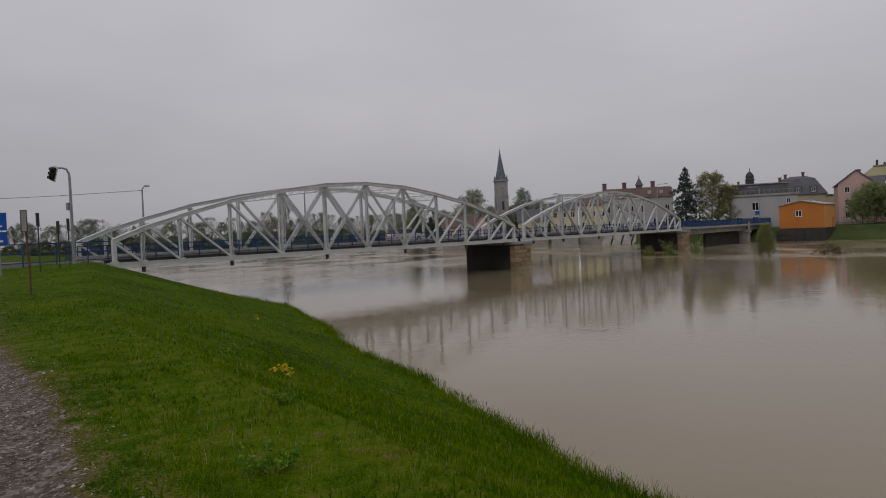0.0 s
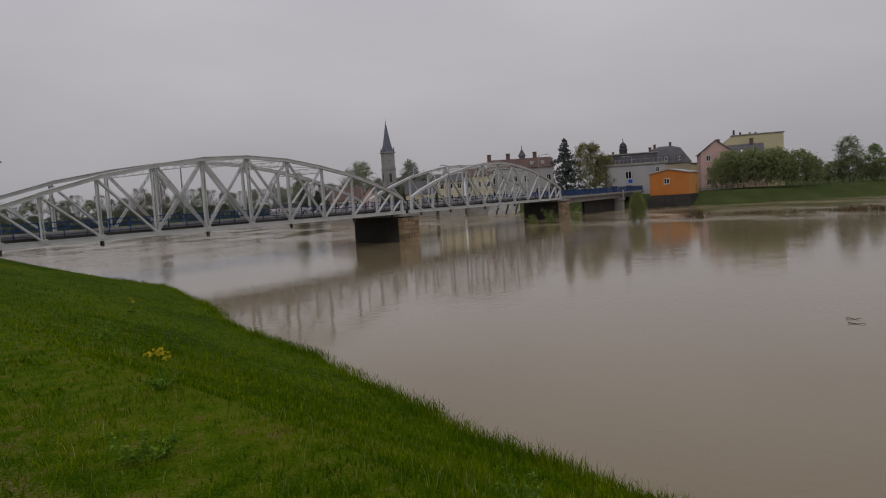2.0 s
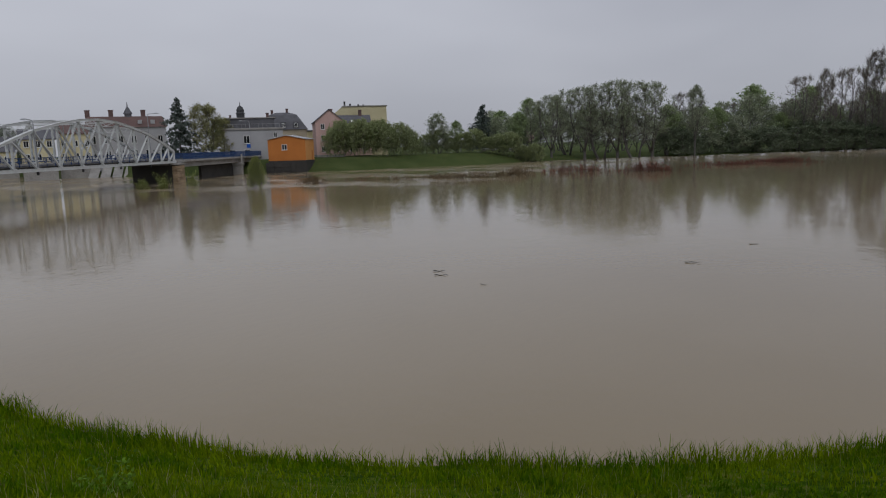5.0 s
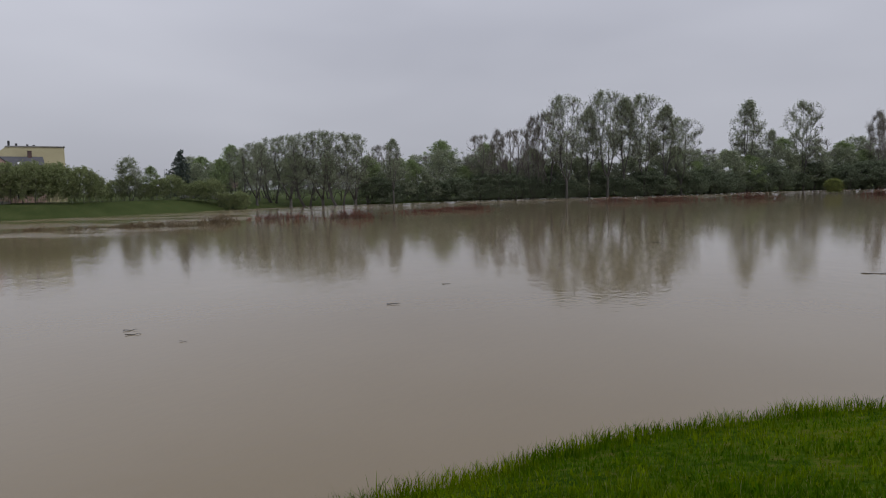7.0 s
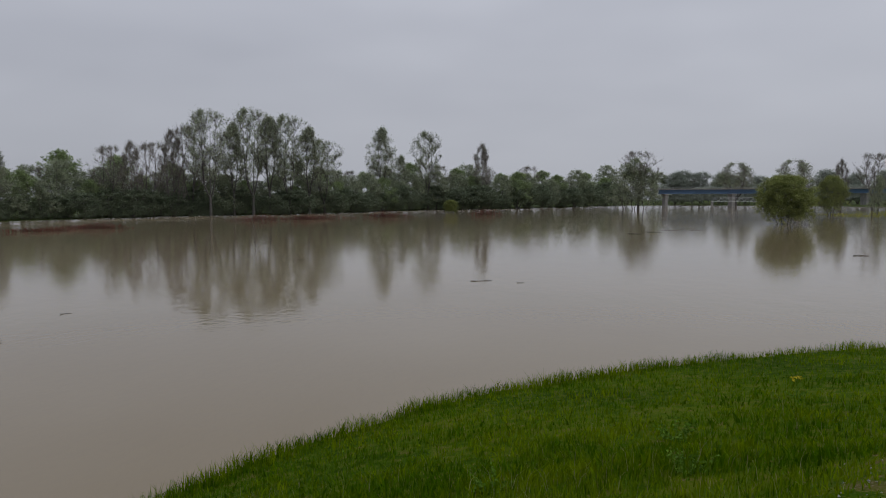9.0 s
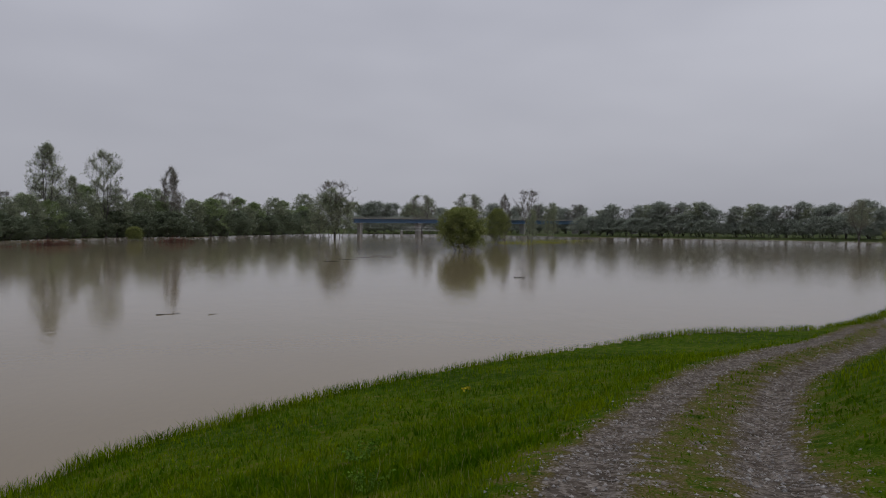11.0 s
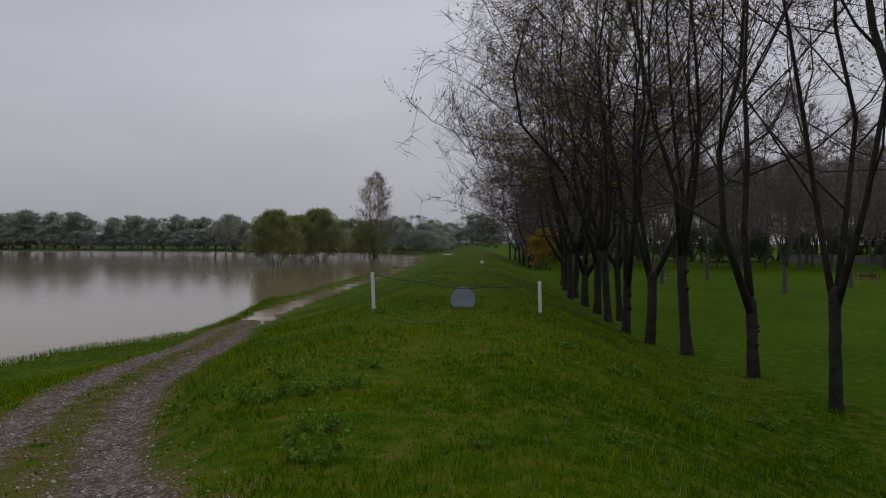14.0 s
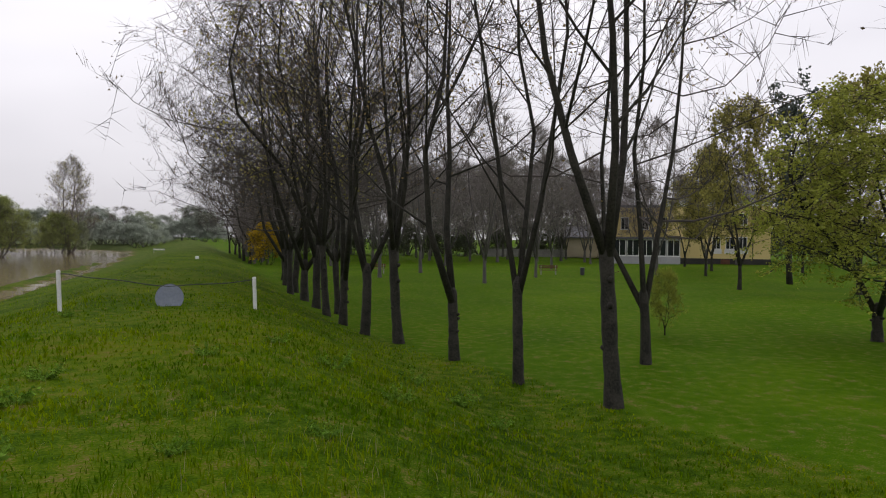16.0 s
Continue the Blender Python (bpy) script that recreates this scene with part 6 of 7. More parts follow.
repeat([(wood_a, 17), (wood_b, 17), (wood_b, 17), (wood_a, 17), (wood_b, 17), (bare_a, 25)], wood_rows, "woodland along the opposite bank")
shrub_rows = []
for az in np.arange(-109, -59, 0.95):
    d = shore_at(az) + rnd_w.uniform(-3, 6)
    shrub_rows.append((az + rnd_w.uniform(-0.2, 0.2), d, rnd_w.uniform(5, 9) * d / 250, 1.45))
for az in np.arange(-174, -131, 0.8):
    d = shore_at(az) + rnd_w.uniform(13, 21)
    shrub_rows.append((az + rnd_w.uniform(-0.2, 0.2), d, rnd_w.uniform(7, 12) * d / 400, 1.7))
repeat([(shrub, 7)], [r for r in shrub_rows if r[0] > -110], "shrubs along the edge of the flood")
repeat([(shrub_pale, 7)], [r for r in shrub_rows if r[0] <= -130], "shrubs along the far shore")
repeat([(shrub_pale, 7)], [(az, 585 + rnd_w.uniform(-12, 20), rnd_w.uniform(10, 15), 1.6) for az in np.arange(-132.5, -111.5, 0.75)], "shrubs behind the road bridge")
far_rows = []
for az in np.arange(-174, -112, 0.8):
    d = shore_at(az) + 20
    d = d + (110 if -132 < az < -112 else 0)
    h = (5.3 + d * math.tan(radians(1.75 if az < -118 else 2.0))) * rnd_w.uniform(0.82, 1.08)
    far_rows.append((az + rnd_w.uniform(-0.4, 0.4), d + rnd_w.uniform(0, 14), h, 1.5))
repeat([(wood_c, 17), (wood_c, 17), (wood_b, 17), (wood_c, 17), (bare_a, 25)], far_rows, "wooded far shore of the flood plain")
repeat([(oak, 24)], [(-117.9, 545, 31, 1.1), (-121.9, 505, 30, 1.1), (-151.3, 349, 18.5, 0.8)], "spreading trees in the flood")
repeat([(bush, 10)], [(-121.4, 155, 9.9, 1.05), (-95.2, 274, 5.5, 1.0)], "willow bushes in the flood")
repeat([(bush_open, 12)], [(-124.4, 245, 12.0, 0.8), (-155.2, 163, 12.4, 1.0), (-158.8, 190, 14.0, 1.1), (-157.0, 184, 12.0, 1.0), (-162.6, 238, 12, 1.0)], "crack willows by the dyke")
repeat([(wood_b, 17)], [(-127.2, 276, 13, 0.7), (-128.8, 318, 17, 0.8), (-109.5, 366, 23, 1.1), (-110.2, 370, 26, 0.9), (-111.1, 368, 21, 1.1), (-164.2, 240, 10, 0.7)], "small trees in the flood")

# town bank and upstream bank
repeat([(wood_b, 17), (wood_a, 17)], [(-40.6, 188, 10.5, 1.1), (-42.0, 192, 8.5), (-45.6, 200, 10), (-47.2, 205, 12), (-45.0, 300, 16), (-48.0, 310, 22), (-50.5, 300, 22), (-53, 290, 18), (-56, 290, 18), (-22.9, 190, 10.5)], "bushes on the town bank")
budding = proto("budding_tree", "round bushy tree with olive-green buds at the bridge end", FAR, M_BARK_FAR, M_LEAF_BUDDING, seed=23, height=12, low=0.5, radius=5.2, shape="dome", trunk_r=0.25, fork=0, stems=4, limbs=8, subs=7, twigs=6, twig_len=1.1, twig_r=0.025, leaves=6, leaf_size=0.26, gap=0.05, far=True)
repeat([(budding, 12)], [(-21.7, 180, 13.4, 1.0), (-23.0, 182, 10.2, 0.95)], "budding trees at the bridge end")
repeat([(shrub_green, 7)], [(-31.7 - 0.8 * i, 176 + 1.3 * (i % 3), 8.3 - 0.45 * abs(i - 3) + 1.1 * (i % 2) - 0.7 * (i % 3 == 0), 0.95) for i in range(9)], "dense willow shrubs on the town bank")
repeat([(shrub_green, 7)], [(-38.5 - 1.0 * i, 190, 4.0 + (i % 3), 1.2) for i in range(11)], "low shrubs on the town bank")
up_rows = []
for az in np.arange(-9, 46, 0.8):
    d = shore_at(az) + rnd_w.uniform(8, 40)
    up_rows.append((az, d, 5.3 + d * math.tan(radians(0.95 + 0.65 * rnd_w.random())), 1.3))
for az in np.arange(-9, 36, 1.1):
    d = shore_at(az) + rnd_w.uniform(2, 12)
    shrub_rows.append((az, d, rnd_w.uniform(5, 8), 1.6))
repeat([(shrub, 7)], shrub_rows[-41:], "shrubs on the upstream bank")
up_rows += [(-2.6, 262, 20.5, 1.1), (-1.9, 270, 19, 1.0), (-6.9, 290, 18, 0.9), (13.2, 300, 22, 1.0), (14.6, 305, 17, 1.0), (2.6, 330, 21, 0.9)]
repeat([(bare_a, 25), (wood_c, 17), (bare_b, 26), (bare_a, 25), (wood_b, 17)], up_rows, "trees on the upstream bank")

# the row of trees on the land side of the dyke, and the park beyond
near_how = dict(limbs=9, subs=10, twigs=10, twig_len=0.8, twig_r=0.007, leaves=1, leaf_size=0.085, up=0.3, sides=9, gap=0.3, outer=0.35, limb_k=0.42, rise=0.3, lift=0.3)
row_a = proto("park_tree", "dark forked park tree, bare but for bursting buds", FAR, M_BARK, M_BUD, twig_mat=M_TWIG, seed=41, height=17, low=3.8, radius=5.2, shape="full", trunk_r=0.19, fork=3.5, stems=3, climb=1.5, splay=0.6, **near_how)
row_b = proto("park_tree", "dark forked park tree, bare but for bursting buds", FAR, M_BARK, M_BUD, twig_mat=M_TWIG, seed=42, height=17, low=3.4, radius=5.6, shape="full", trunk_r=0.15, fork=2.6, stems=3, climb=1.4, splay=0.6, **near_how)
row_c = proto("park_tree", "slim dark park tree with two stems and bursting buds", FAR, M_BARK, M_BUD, twig_mat=M_TWIG, seed=44, height=17, low=3.4, radius=5.8, shape="full", trunk_r=0.145, fork=2.0, climb=1.3, stems=2, splay=0.5, **{**near_how, "limbs": 13})
mid_how = dict(limbs=12, subs=10, twigs=9, twig_len=1.05, twig_r=0.0135, leaves=1, leaf_size=0.09, up=0.16, lift=0.3, sides=6, gap=0.7, far=True, splay=0.75, outer=0.5, limb_k=0.42, rise=0.35)
mid_a = proto("park_tree", "dark bare park tree in bud", FAR, M_BARK, M_BUD, twig_mat=M_TWIG, seed=45, height=17, low=1.6, radius=9.2, shape="full", trunk_r=0.21, fork=2.0, stems=3, climb=-0.1, **mid_how)
mid_b = proto("park_tree", "dark bare park tree in bud", FAR, M_BARK, M_BUD, twig_mat=M_TWIG, seed=46, height=17, low=1.6, radius=9.2, shape="full", trunk_r=0.19, fork=2.7, climb=-0.1, stems=2, **{**mid_how, "limbs": 16})
mid_leaf = proto("park_tree", "dark park tree with a flush of olive-yellow young leaves", FAR, M_BARK, M_LEAF_OLIVE, twig_mat=M_TWIG, seed=50, height=17, low=2.4, radius=7.0, shape="full", trunk_r=0.2, fork=2.8, stems=3, climb=0.4, **{**mid_how, "leaves": 2, "gap": 0.45, "leaf_size": 0.15})
leafy = proto("leafy_park_tree", "park tree in fresh yellow-green leaf", FAR, M_BARK, M_LEAF_YG, seed=47, height=13, low=0.9, radius=5.4, shape="dome", trunk_r=0.2, fork=1.7, stems=3, limbs=14, subs=10, twigs=8, twig_len=0.75, twig_r=0.011, leaves=8, leaf_size=0.14, gap=0.04, droop=0.35, sides=8, up=0.15)


def plant(protos, places, group):
    """Copies at plan places (x, y, height, turn)."""
    for i, (x, y, h, turn, *wide) in enumerate(places):
        pr, ph = protos[i % len(protos)]
        c = copy_thing(pr, spot(x, y, 0.05, turn))
        k = h / ph
        w = k * (wide[0] if wide else 1.0)
        c.scale = (w, w, k)
        if group.startswith("row"):
            c.rotation_euler = (radians(3.6 * math.sin(2.3 * i + 1)), radians(3.6 * math.cos(3.1 * i + 1.2)), radians(turn))
        tagged(c, group=group)


ROW = [(-6.46, -13.56, 16.5, 20, 0.9), (-5.26, -16.06, 15.5, 130, 0.92), (-4.45, -19.27, 16, 250, 1.1), (-3.35, -22.47, 16, 75, 0.9), (-2.4, -23.9, 15, 190, 1.25), (-1.8, -26.0, 16.5, 310, 1.1), (-1.3, -28.3, 15, 45, 0.85), (-11.0, -7.6, 15.5, 200, 1.05)]
plant([(row_a, 17), (row_b, 17), (row_c, 17)], ROW, "row of trees along the dyke")
plant([(mid_a, 17), (mid_b, 17)], [(-9.5, -17.75, 16, 0, 0.7), (-1.0, -32, 16.5, 100), (-0.5, -34.8, 15.5, 200), (0.0, -40, 17, 300), (0.6, -46.6, 16, 60), (0.8, -53, 17, 160), (0.9, -60, 16, 260), (1.0, -68, 17, 0), (1.1, -77, 16, 110), (5.5, -87, 17, 220),
                                   (7.0, -98, 16, 320), (8.5, -110, 17, 80), (10.5, -125, 16, 180), (13, -142, 17, 280)], "row of trees along the dyke")
rnd_p = random.Random(8)
plant([(mid_leaf, 17)], [(-1.9, -30.6, 16.0, 40, 0.8), (0.2, -37.4, 16.0, 200, 0.8)], "row of trees along the dyke")
hedge = proto("hedge_shrub", "dull green shrub at the back of the park", FAR, M_BARK_FAR, M_LEAF_SHADE, category="shrub", seed=33, height=7, low=0.0, radius=4.2, shape="dome", trunk_r=0.12, fork=0, stems=5, limbs=5, subs=5, twigs=3, twig_len=1.1, twig_r=0.02, leaves=6, leaf_size=0.4, gap=0.1, spread0=1.4, sides=4, far=True)
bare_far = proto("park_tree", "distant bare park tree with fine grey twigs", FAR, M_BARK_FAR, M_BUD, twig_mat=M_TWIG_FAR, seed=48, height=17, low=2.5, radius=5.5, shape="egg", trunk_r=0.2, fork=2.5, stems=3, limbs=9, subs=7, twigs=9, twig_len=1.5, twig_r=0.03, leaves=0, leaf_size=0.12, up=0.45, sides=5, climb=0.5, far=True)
inner = [(-14, -50), (-21, -58), (-28, -72), (-12, -66), (-7, -58), (-34, -60), (-18, -82), (-26, -92), (-40, -88), (-10, -90), (-4, -80), (-46, -70), (-52, -96), (-33, -104), (-20, -108), (-6, -112), (-60, -84)]
plant([(bare_far, 17)], [(x, y, rnd_p.uniform(13, 17), rnd_p.uniform(0, 360), 0.9) for x, y in inner], "bare trees scattered in the park")
plant([(hedge, 7)], [(-62 + 3.1 * i + rnd_p.uniform(-1, 1), -126 - 6 * (i % 2) + rnd_p.uniform(-3, 3), rnd_p.uniform(3.5, 7.5), rnd_p.uniform(0, 360), 1.1) for i in range(23)] + [(-66 - 3.0 * i, -118 + 5.2 * i, rnd_p.uniform(5, 9), 50 * i, 1.3) for i in range(16)], "hedge at the back of the park")
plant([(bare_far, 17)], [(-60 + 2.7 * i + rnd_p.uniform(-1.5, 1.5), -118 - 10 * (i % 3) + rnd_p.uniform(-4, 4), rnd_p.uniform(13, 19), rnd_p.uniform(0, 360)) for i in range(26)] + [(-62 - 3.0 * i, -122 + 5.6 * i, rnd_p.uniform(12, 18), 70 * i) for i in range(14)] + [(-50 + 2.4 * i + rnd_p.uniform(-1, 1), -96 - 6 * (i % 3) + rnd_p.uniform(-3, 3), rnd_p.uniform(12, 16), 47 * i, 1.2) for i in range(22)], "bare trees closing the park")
back = [(-58 + 4.4 * i + rnd_p.uniform(-1.5, 1.5), -140 + rnd_p.uniform(-8, 8)) for i in range(16)]
plant([(wood_b, 17), (bare_a, 25)], [(x, y, rnd_p.uniform(13, 18), rnd_p.uniform(0, 360), 1.1) for x, y in back], "trees closing the park")
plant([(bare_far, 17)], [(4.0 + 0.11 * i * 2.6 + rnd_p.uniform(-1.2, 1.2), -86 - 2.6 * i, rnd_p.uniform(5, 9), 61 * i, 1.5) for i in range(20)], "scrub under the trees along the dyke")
leafy_far = proto("leafy_park_tree", "park tree breaking into olive-green leaf", FAR, M_BARK, M_LEAF_OLIVE, seed=49, height=13, low=1.8, radius=5.2, shape="dome", trunk_r=0.2, fork=2.0, stems=3, limbs=11, subs=8, twigs=6, twig_len=0.8, twig_r=0.016, leaves=5, leaf_size=0.24, gap=0.12, sides=6, far=True)
plant([(leafy, 13)], [(-18.9, -19.6, 8.6, 30, 1.3), (-12.8, -22.4, 2.4, 20, 0.7)], "leafy trees in the park")
plant([(leafy_far, 13)], [(-34, -36, 13.5, 140, 0.75), (-30, -42, 13, 250, 0.7), (-52, -62, 12, 10, 0.8), (-44, -66, 13, 70, 0.7), (-70, -76, 15, 200, 1.0), (-66, -60, 13, 80, 0.9), (-78, -66, 15, 150, 1.0), (-47, -76, 11, 300, 0.8), (-38, -58, 11, 120, 0.7)], "leafy trees in the park")


def conifer(m, height, radius, label, tiers=16, category="tree"):
    """A conifer: straight stem, whorls of drooping boughs set with needle sprays."""
    rnd = random.Random(int(height * 10))
    t = thing("conifer", m, label, category)
    Geo().tube([(0, 0, -0.4), (0, 0, height * 0.5), (0, 0, height)], [0.28, 0.17, 0.03], 7).part("trunk", M_BARK_FAR, t)
    wood, green = Geo(), Geo()
    for k in range(tiers):
        f = 0.12 + 0.86 * k / (tiers - 1)
        z = height * f
        reach = radius * (1 - f) ** 0.75 * rnd.uniform(0.5, 1.15) + 0.25
        for b in range(6):
            a = b * 1.05 + k * 0.6 + rnd.uniform(-0.3, 0.3)
            l = reach * rnd.uniform(0.55, 1.1)
            tip = Vector((math.cos(a) * l, math.sin(a) * l, z - l * 0.18))
            z_b = z + rnd.uniform(-0.5, 0.5) * height / tiers
            tip.z = z_b + l * rnd.uniform(-0.25, 0.12)
            pts = [Vector((0, 0, z_b)), Vector((math.cos(a) * l * 0.5, math.sin(a) * l * 0.5, z_b + l * 0.02)), tip]
            wood.tube(pts, [0.05, 0.035, 0.015], 4, False)
            for _ in range(int(10 + 12 * l)):
                leaf(green, on(pts, rnd.uniform(0.2, 1.0)) + Vector((rnd.gauss(0, 0.12), rnd.gauss(0, 0.12), rnd.gauss(-0.08, 0.1))) * (1 + l * 0.4), 0.55, rnd, 0.15)
    wood.part("bough_frame", M_BARK_FAR, t)
    green.part("needles", M_LEAF_DARK, t, "dark blue-green needles")
    return t


conifer(stand(-19.85, 178), 15.2, 7.2, "tall ragged dark pine beside the bridge end", 14)
conifer(stand(-44.2, 205), 13.6, 7.5, "dark spruce on the town bank")
conifer(stand(2.2, 262), 12.5, 3.4, "dark conifer beyond the bridge")
conifer(stand(1.0, 266), 11.5, 3.2, "dark conifer beyond the bridge")
pine = tree("pine", "dark pine with clumped needles behind the park", spot(-38.3, -47.2), M_BARK, M_LEAF_DARK, seed=52, height=16.5, low=7.0, radius=2.9, shape="full", trunk_r=0.22, fork=0, stems=1, limbs=15, subs=6, twigs=6, twig_len=0.6, twig_r=0.015, leaves=8, leaf_size=0.28, gap=0.0)
gold = tree("golden_bush", "golden yellow blossoming bush below the dyke trees", spot(3.4, -82.0), M_BARK, M_LEAF_GOLD, category="bush", seed=53, height=4.6, low=0.4, radius=2.4, shape="ball", trunk_r=0.08, fork=0, stems=6, limbs=6, subs=6, twigs=5, twig_len=0.5, twig_r=0.012, leaves=5, leaf_size=0.2, gap=0.02, spread0=0.4)


# grass: blades and tufts over the near part of the dyke
def blades(name, label, count, reach_lo, reach_hi, tall, wide, seed, mat, az_lo=-260, az_hi=60, keep=None, patchy=0.55, wear_keep=1.5, shore=False, category="grass"):
    """One joined mesh of bent blades, each two quads and a tip, scattered over the ground round the walk."""
    rng = np.random.default_rng(seed)
    r = np.sqrt(rng.uniform(reach_lo ** 2, reach_hi ** 2, count)) if keep is None else reach_lo * (reach_hi / reach_lo) ** rng.uniform(0, 1, count)
    a = np.radians(rng.uniform(az_lo, az_hi, count))
    x, y = -np.sin(a) * r, np.cos(a) * r
    if shore:
        line = EDGE_L[(EDGE_L[:, 1] > -60) & (EDGE_L[:, 1] < 62)]
        k = rng.integers(0, len(line) - 1, count)
        spot_e = line[k] + (line[k + 1] - line[k]) * rng.uniform(0, 1, (count, 1)) + rng.normal(0, 0.34, (count, 2)) + np.array([-0.18, -0.18])
        x, y = spot_e[:, 0], spot_e[:, 1]
    z = ground_height(x, y)
    wear_here = wheel_wear(x, y)
    clump = uneven(x, y, 0.5) * 0.6 + uneven(x + 7, y - 3, 2.3) * 0.6
    ok = (z > (-0.16 if shore else -0.04)) & (rng.uniform(0, 1, count) > wear_here * wear_keep) & (rng.uniform(-1.1, 1.0, count) < clump + patchy)
    x, y, z, clump, wear_here = x[ok], y[ok], z[ok], clump[ok], wear_here[ok]
    n = len(x)
    h = tall * rng.uniform(0.45, 1.25, n) * (0.8 + 0.45 * clump) * (1 - 0.7 * np.clip(wear_here * 2, 0, 1))
    h = h * (1 - 0.8 * park_lawn(x, y))
    crest_d, crest_side = line_distance(CREST_L, x, y)
    h = h * (0.62 + 0.38 * np.where(crest_side > 0, smoothstep(3.0, 7.0, crest_d), 0.0))
    w = wide * rng.uniform(0.6, 1.3, n)
    t = rng.uniform(0, 2 * math.pi, n)
    lean = rng.uniform(0.05, 0.75, n) * h
    lx, ly = np.cos(t) * lean, np.sin(t) * lean
    f = rng.uniform(0, 2 * math.pi, n)
    sx, sy = np.cos(f) * w, np.sin(f) * w
    pts = np.empty((n, 5, 3))
    for k, (up, side, s) in enumerate(((0, 0, -1), (0, 0, 1), (0.6, 0.3, 0.8), (0.6, 0.3, -0.8), (1.0, 1.0, 0.0))):
        pts[:, k, 0] = x + lx * side + sx * s
        pts[:, k, 1] = y + ly * side + sy * s
        pts[:, k, 2] = z - 0.02 + h * up
    base = np.arange(n) * 5
    quads = np.stack([base, base + 1, base + 2, base + 3], 1)
    tris = np.stack([base + 3, base + 2, base + 4], 1)
    me = bpy.data.meshes.new(name)
    me.vertices.add(n * 5)
    me.vertices.foreach_set("co", pts.reshape(-1).astype(np.float32))
    loops = np.concatenate([quads.reshape(-1), tris.reshape(-1)]).astype(np.int32)
    me.loops.add(len(loops))
    me.loops.foreach_set("vertex_index", loops)
    me.polygons.add(2 * n)
    starts = np.concatenate([np.arange(n) * 4, n * 4 + np.arange(n) * 3]).astype(np.int32)
    me.polygons.foreach_set("loop_start", starts)
    me.materials.append(mat)
    me.update(calc_edges=True)
    me.validate()
    return tagged(new(name, me), label, category, kind="stuff")


blades("grass", "fresh green spring grass covering the dyke", 330000, 1.2, 30, 0.2, 0.0066, 1, M_GRASS, keep=True)
blades("grass", "fresh green spring grass covering the dyke", 110000, 8, 75, 0.18, 0.018, 2, M_GRASS, keep=True, patchy=0.8)
blades("shore_grass", "tall grass tufts along the flooded edge of the dyke", 30000, 1, 2, 0.34, 0.008, 4, M_GRASS, shore=True, patchy=0.3)
blades("ground_weed", "low broad-leaved weeds mixed into the grass", 30000, 1.5, 30, 0.075, 0.014, 5, M_WEED, keep=True, patchy=-0.35)
blades("dead_grass", "brown dead stalks matted between the grass", 14000, 1.3, 30, 0.1, 0.003, 6, M_REED, keep=True, patchy=-0.1, wear_keep=0.6)


# taller pale stalks, weeds, flowers and loose stones
blades("grass_stalk", "pale seed stalks standing above the grass", 12000, 1.5, 24, 0.36, 0.0022, 3, M_SPIKE, keep=True)


def weed(x, y, size, seed, mat, label, n=26, flowers=0, name="weed"):
    """A low clump of broad leaves on short stems, with flower heads if any."""
    rnd = random.Random(seed)
    t = thing(name, spot(x, y, 0.0, seed * 37), label, "plant", "weeds on the dyke")
    stems, green, bloom = Geo(), Geo(), Geo()
    for _ in range(n):
        a, l = rnd.uniform(0, 6.28), size * rnd.uniform(0.3, 0.85)
        p = Vector((math.cos(a) * size * 0.15, math.sin(a) * size * 0.15, 0))
        q = p + Vector((math.cos(a) * l * 0.8, math.sin(a) * l * 0.8, l * rnd.uniform(0.35, 0.95)))
        twig(stems, p, q, 0.004, rnd)
        for _ in range(14):
            leaf(green, p.lerp(q, rnd.uniform(0.25, 1.0)), size * 0.1, rnd, 0.1)
    for _ in range(flowers):
        a, r = rnd.uniform(0, 6.28), size * rnd.uniform(0, 0.4)
        top = Vector((math.cos(a) * r, math.sin(a) * r, size * rnd.uniform(1.0, 1.5)))
        twig(stems, Vector((0, 0, 0)), top, 0.004, rnd)
        for _ in range(7):
            leaf(bloom, top + Vector((rnd.gauss(0, 0.02), rnd.gauss(0, 0.02), rnd.gauss(0, 0.015))), 0.045, rnd)
    stems.part("stem", M_WEED, t)
    tagged(green.part("leaves", mat, t), "", kind="stuff")
    if flowers:
        bloom.part("flower_head", M_FLOWER, t, "yellow flower heads")
    return t


weed(-1.81, 7.36, 0.28, 1, M_WEED, "flowering weed with yellow heads on the dyke", 20, 6, "flowering_weed")
weed(-8.1, 28.7, 0.4, 2, M_WEED, "flowering weed with yellow heads on the dyke", 20, 7, "flowering_weed")
weed(12.6, -8.2, 0.3, 3, M_WEED, "flowering weed with yellow heads on the dyke", 16, 5, "flowering_weed")
rnd_g = random.Random(21)
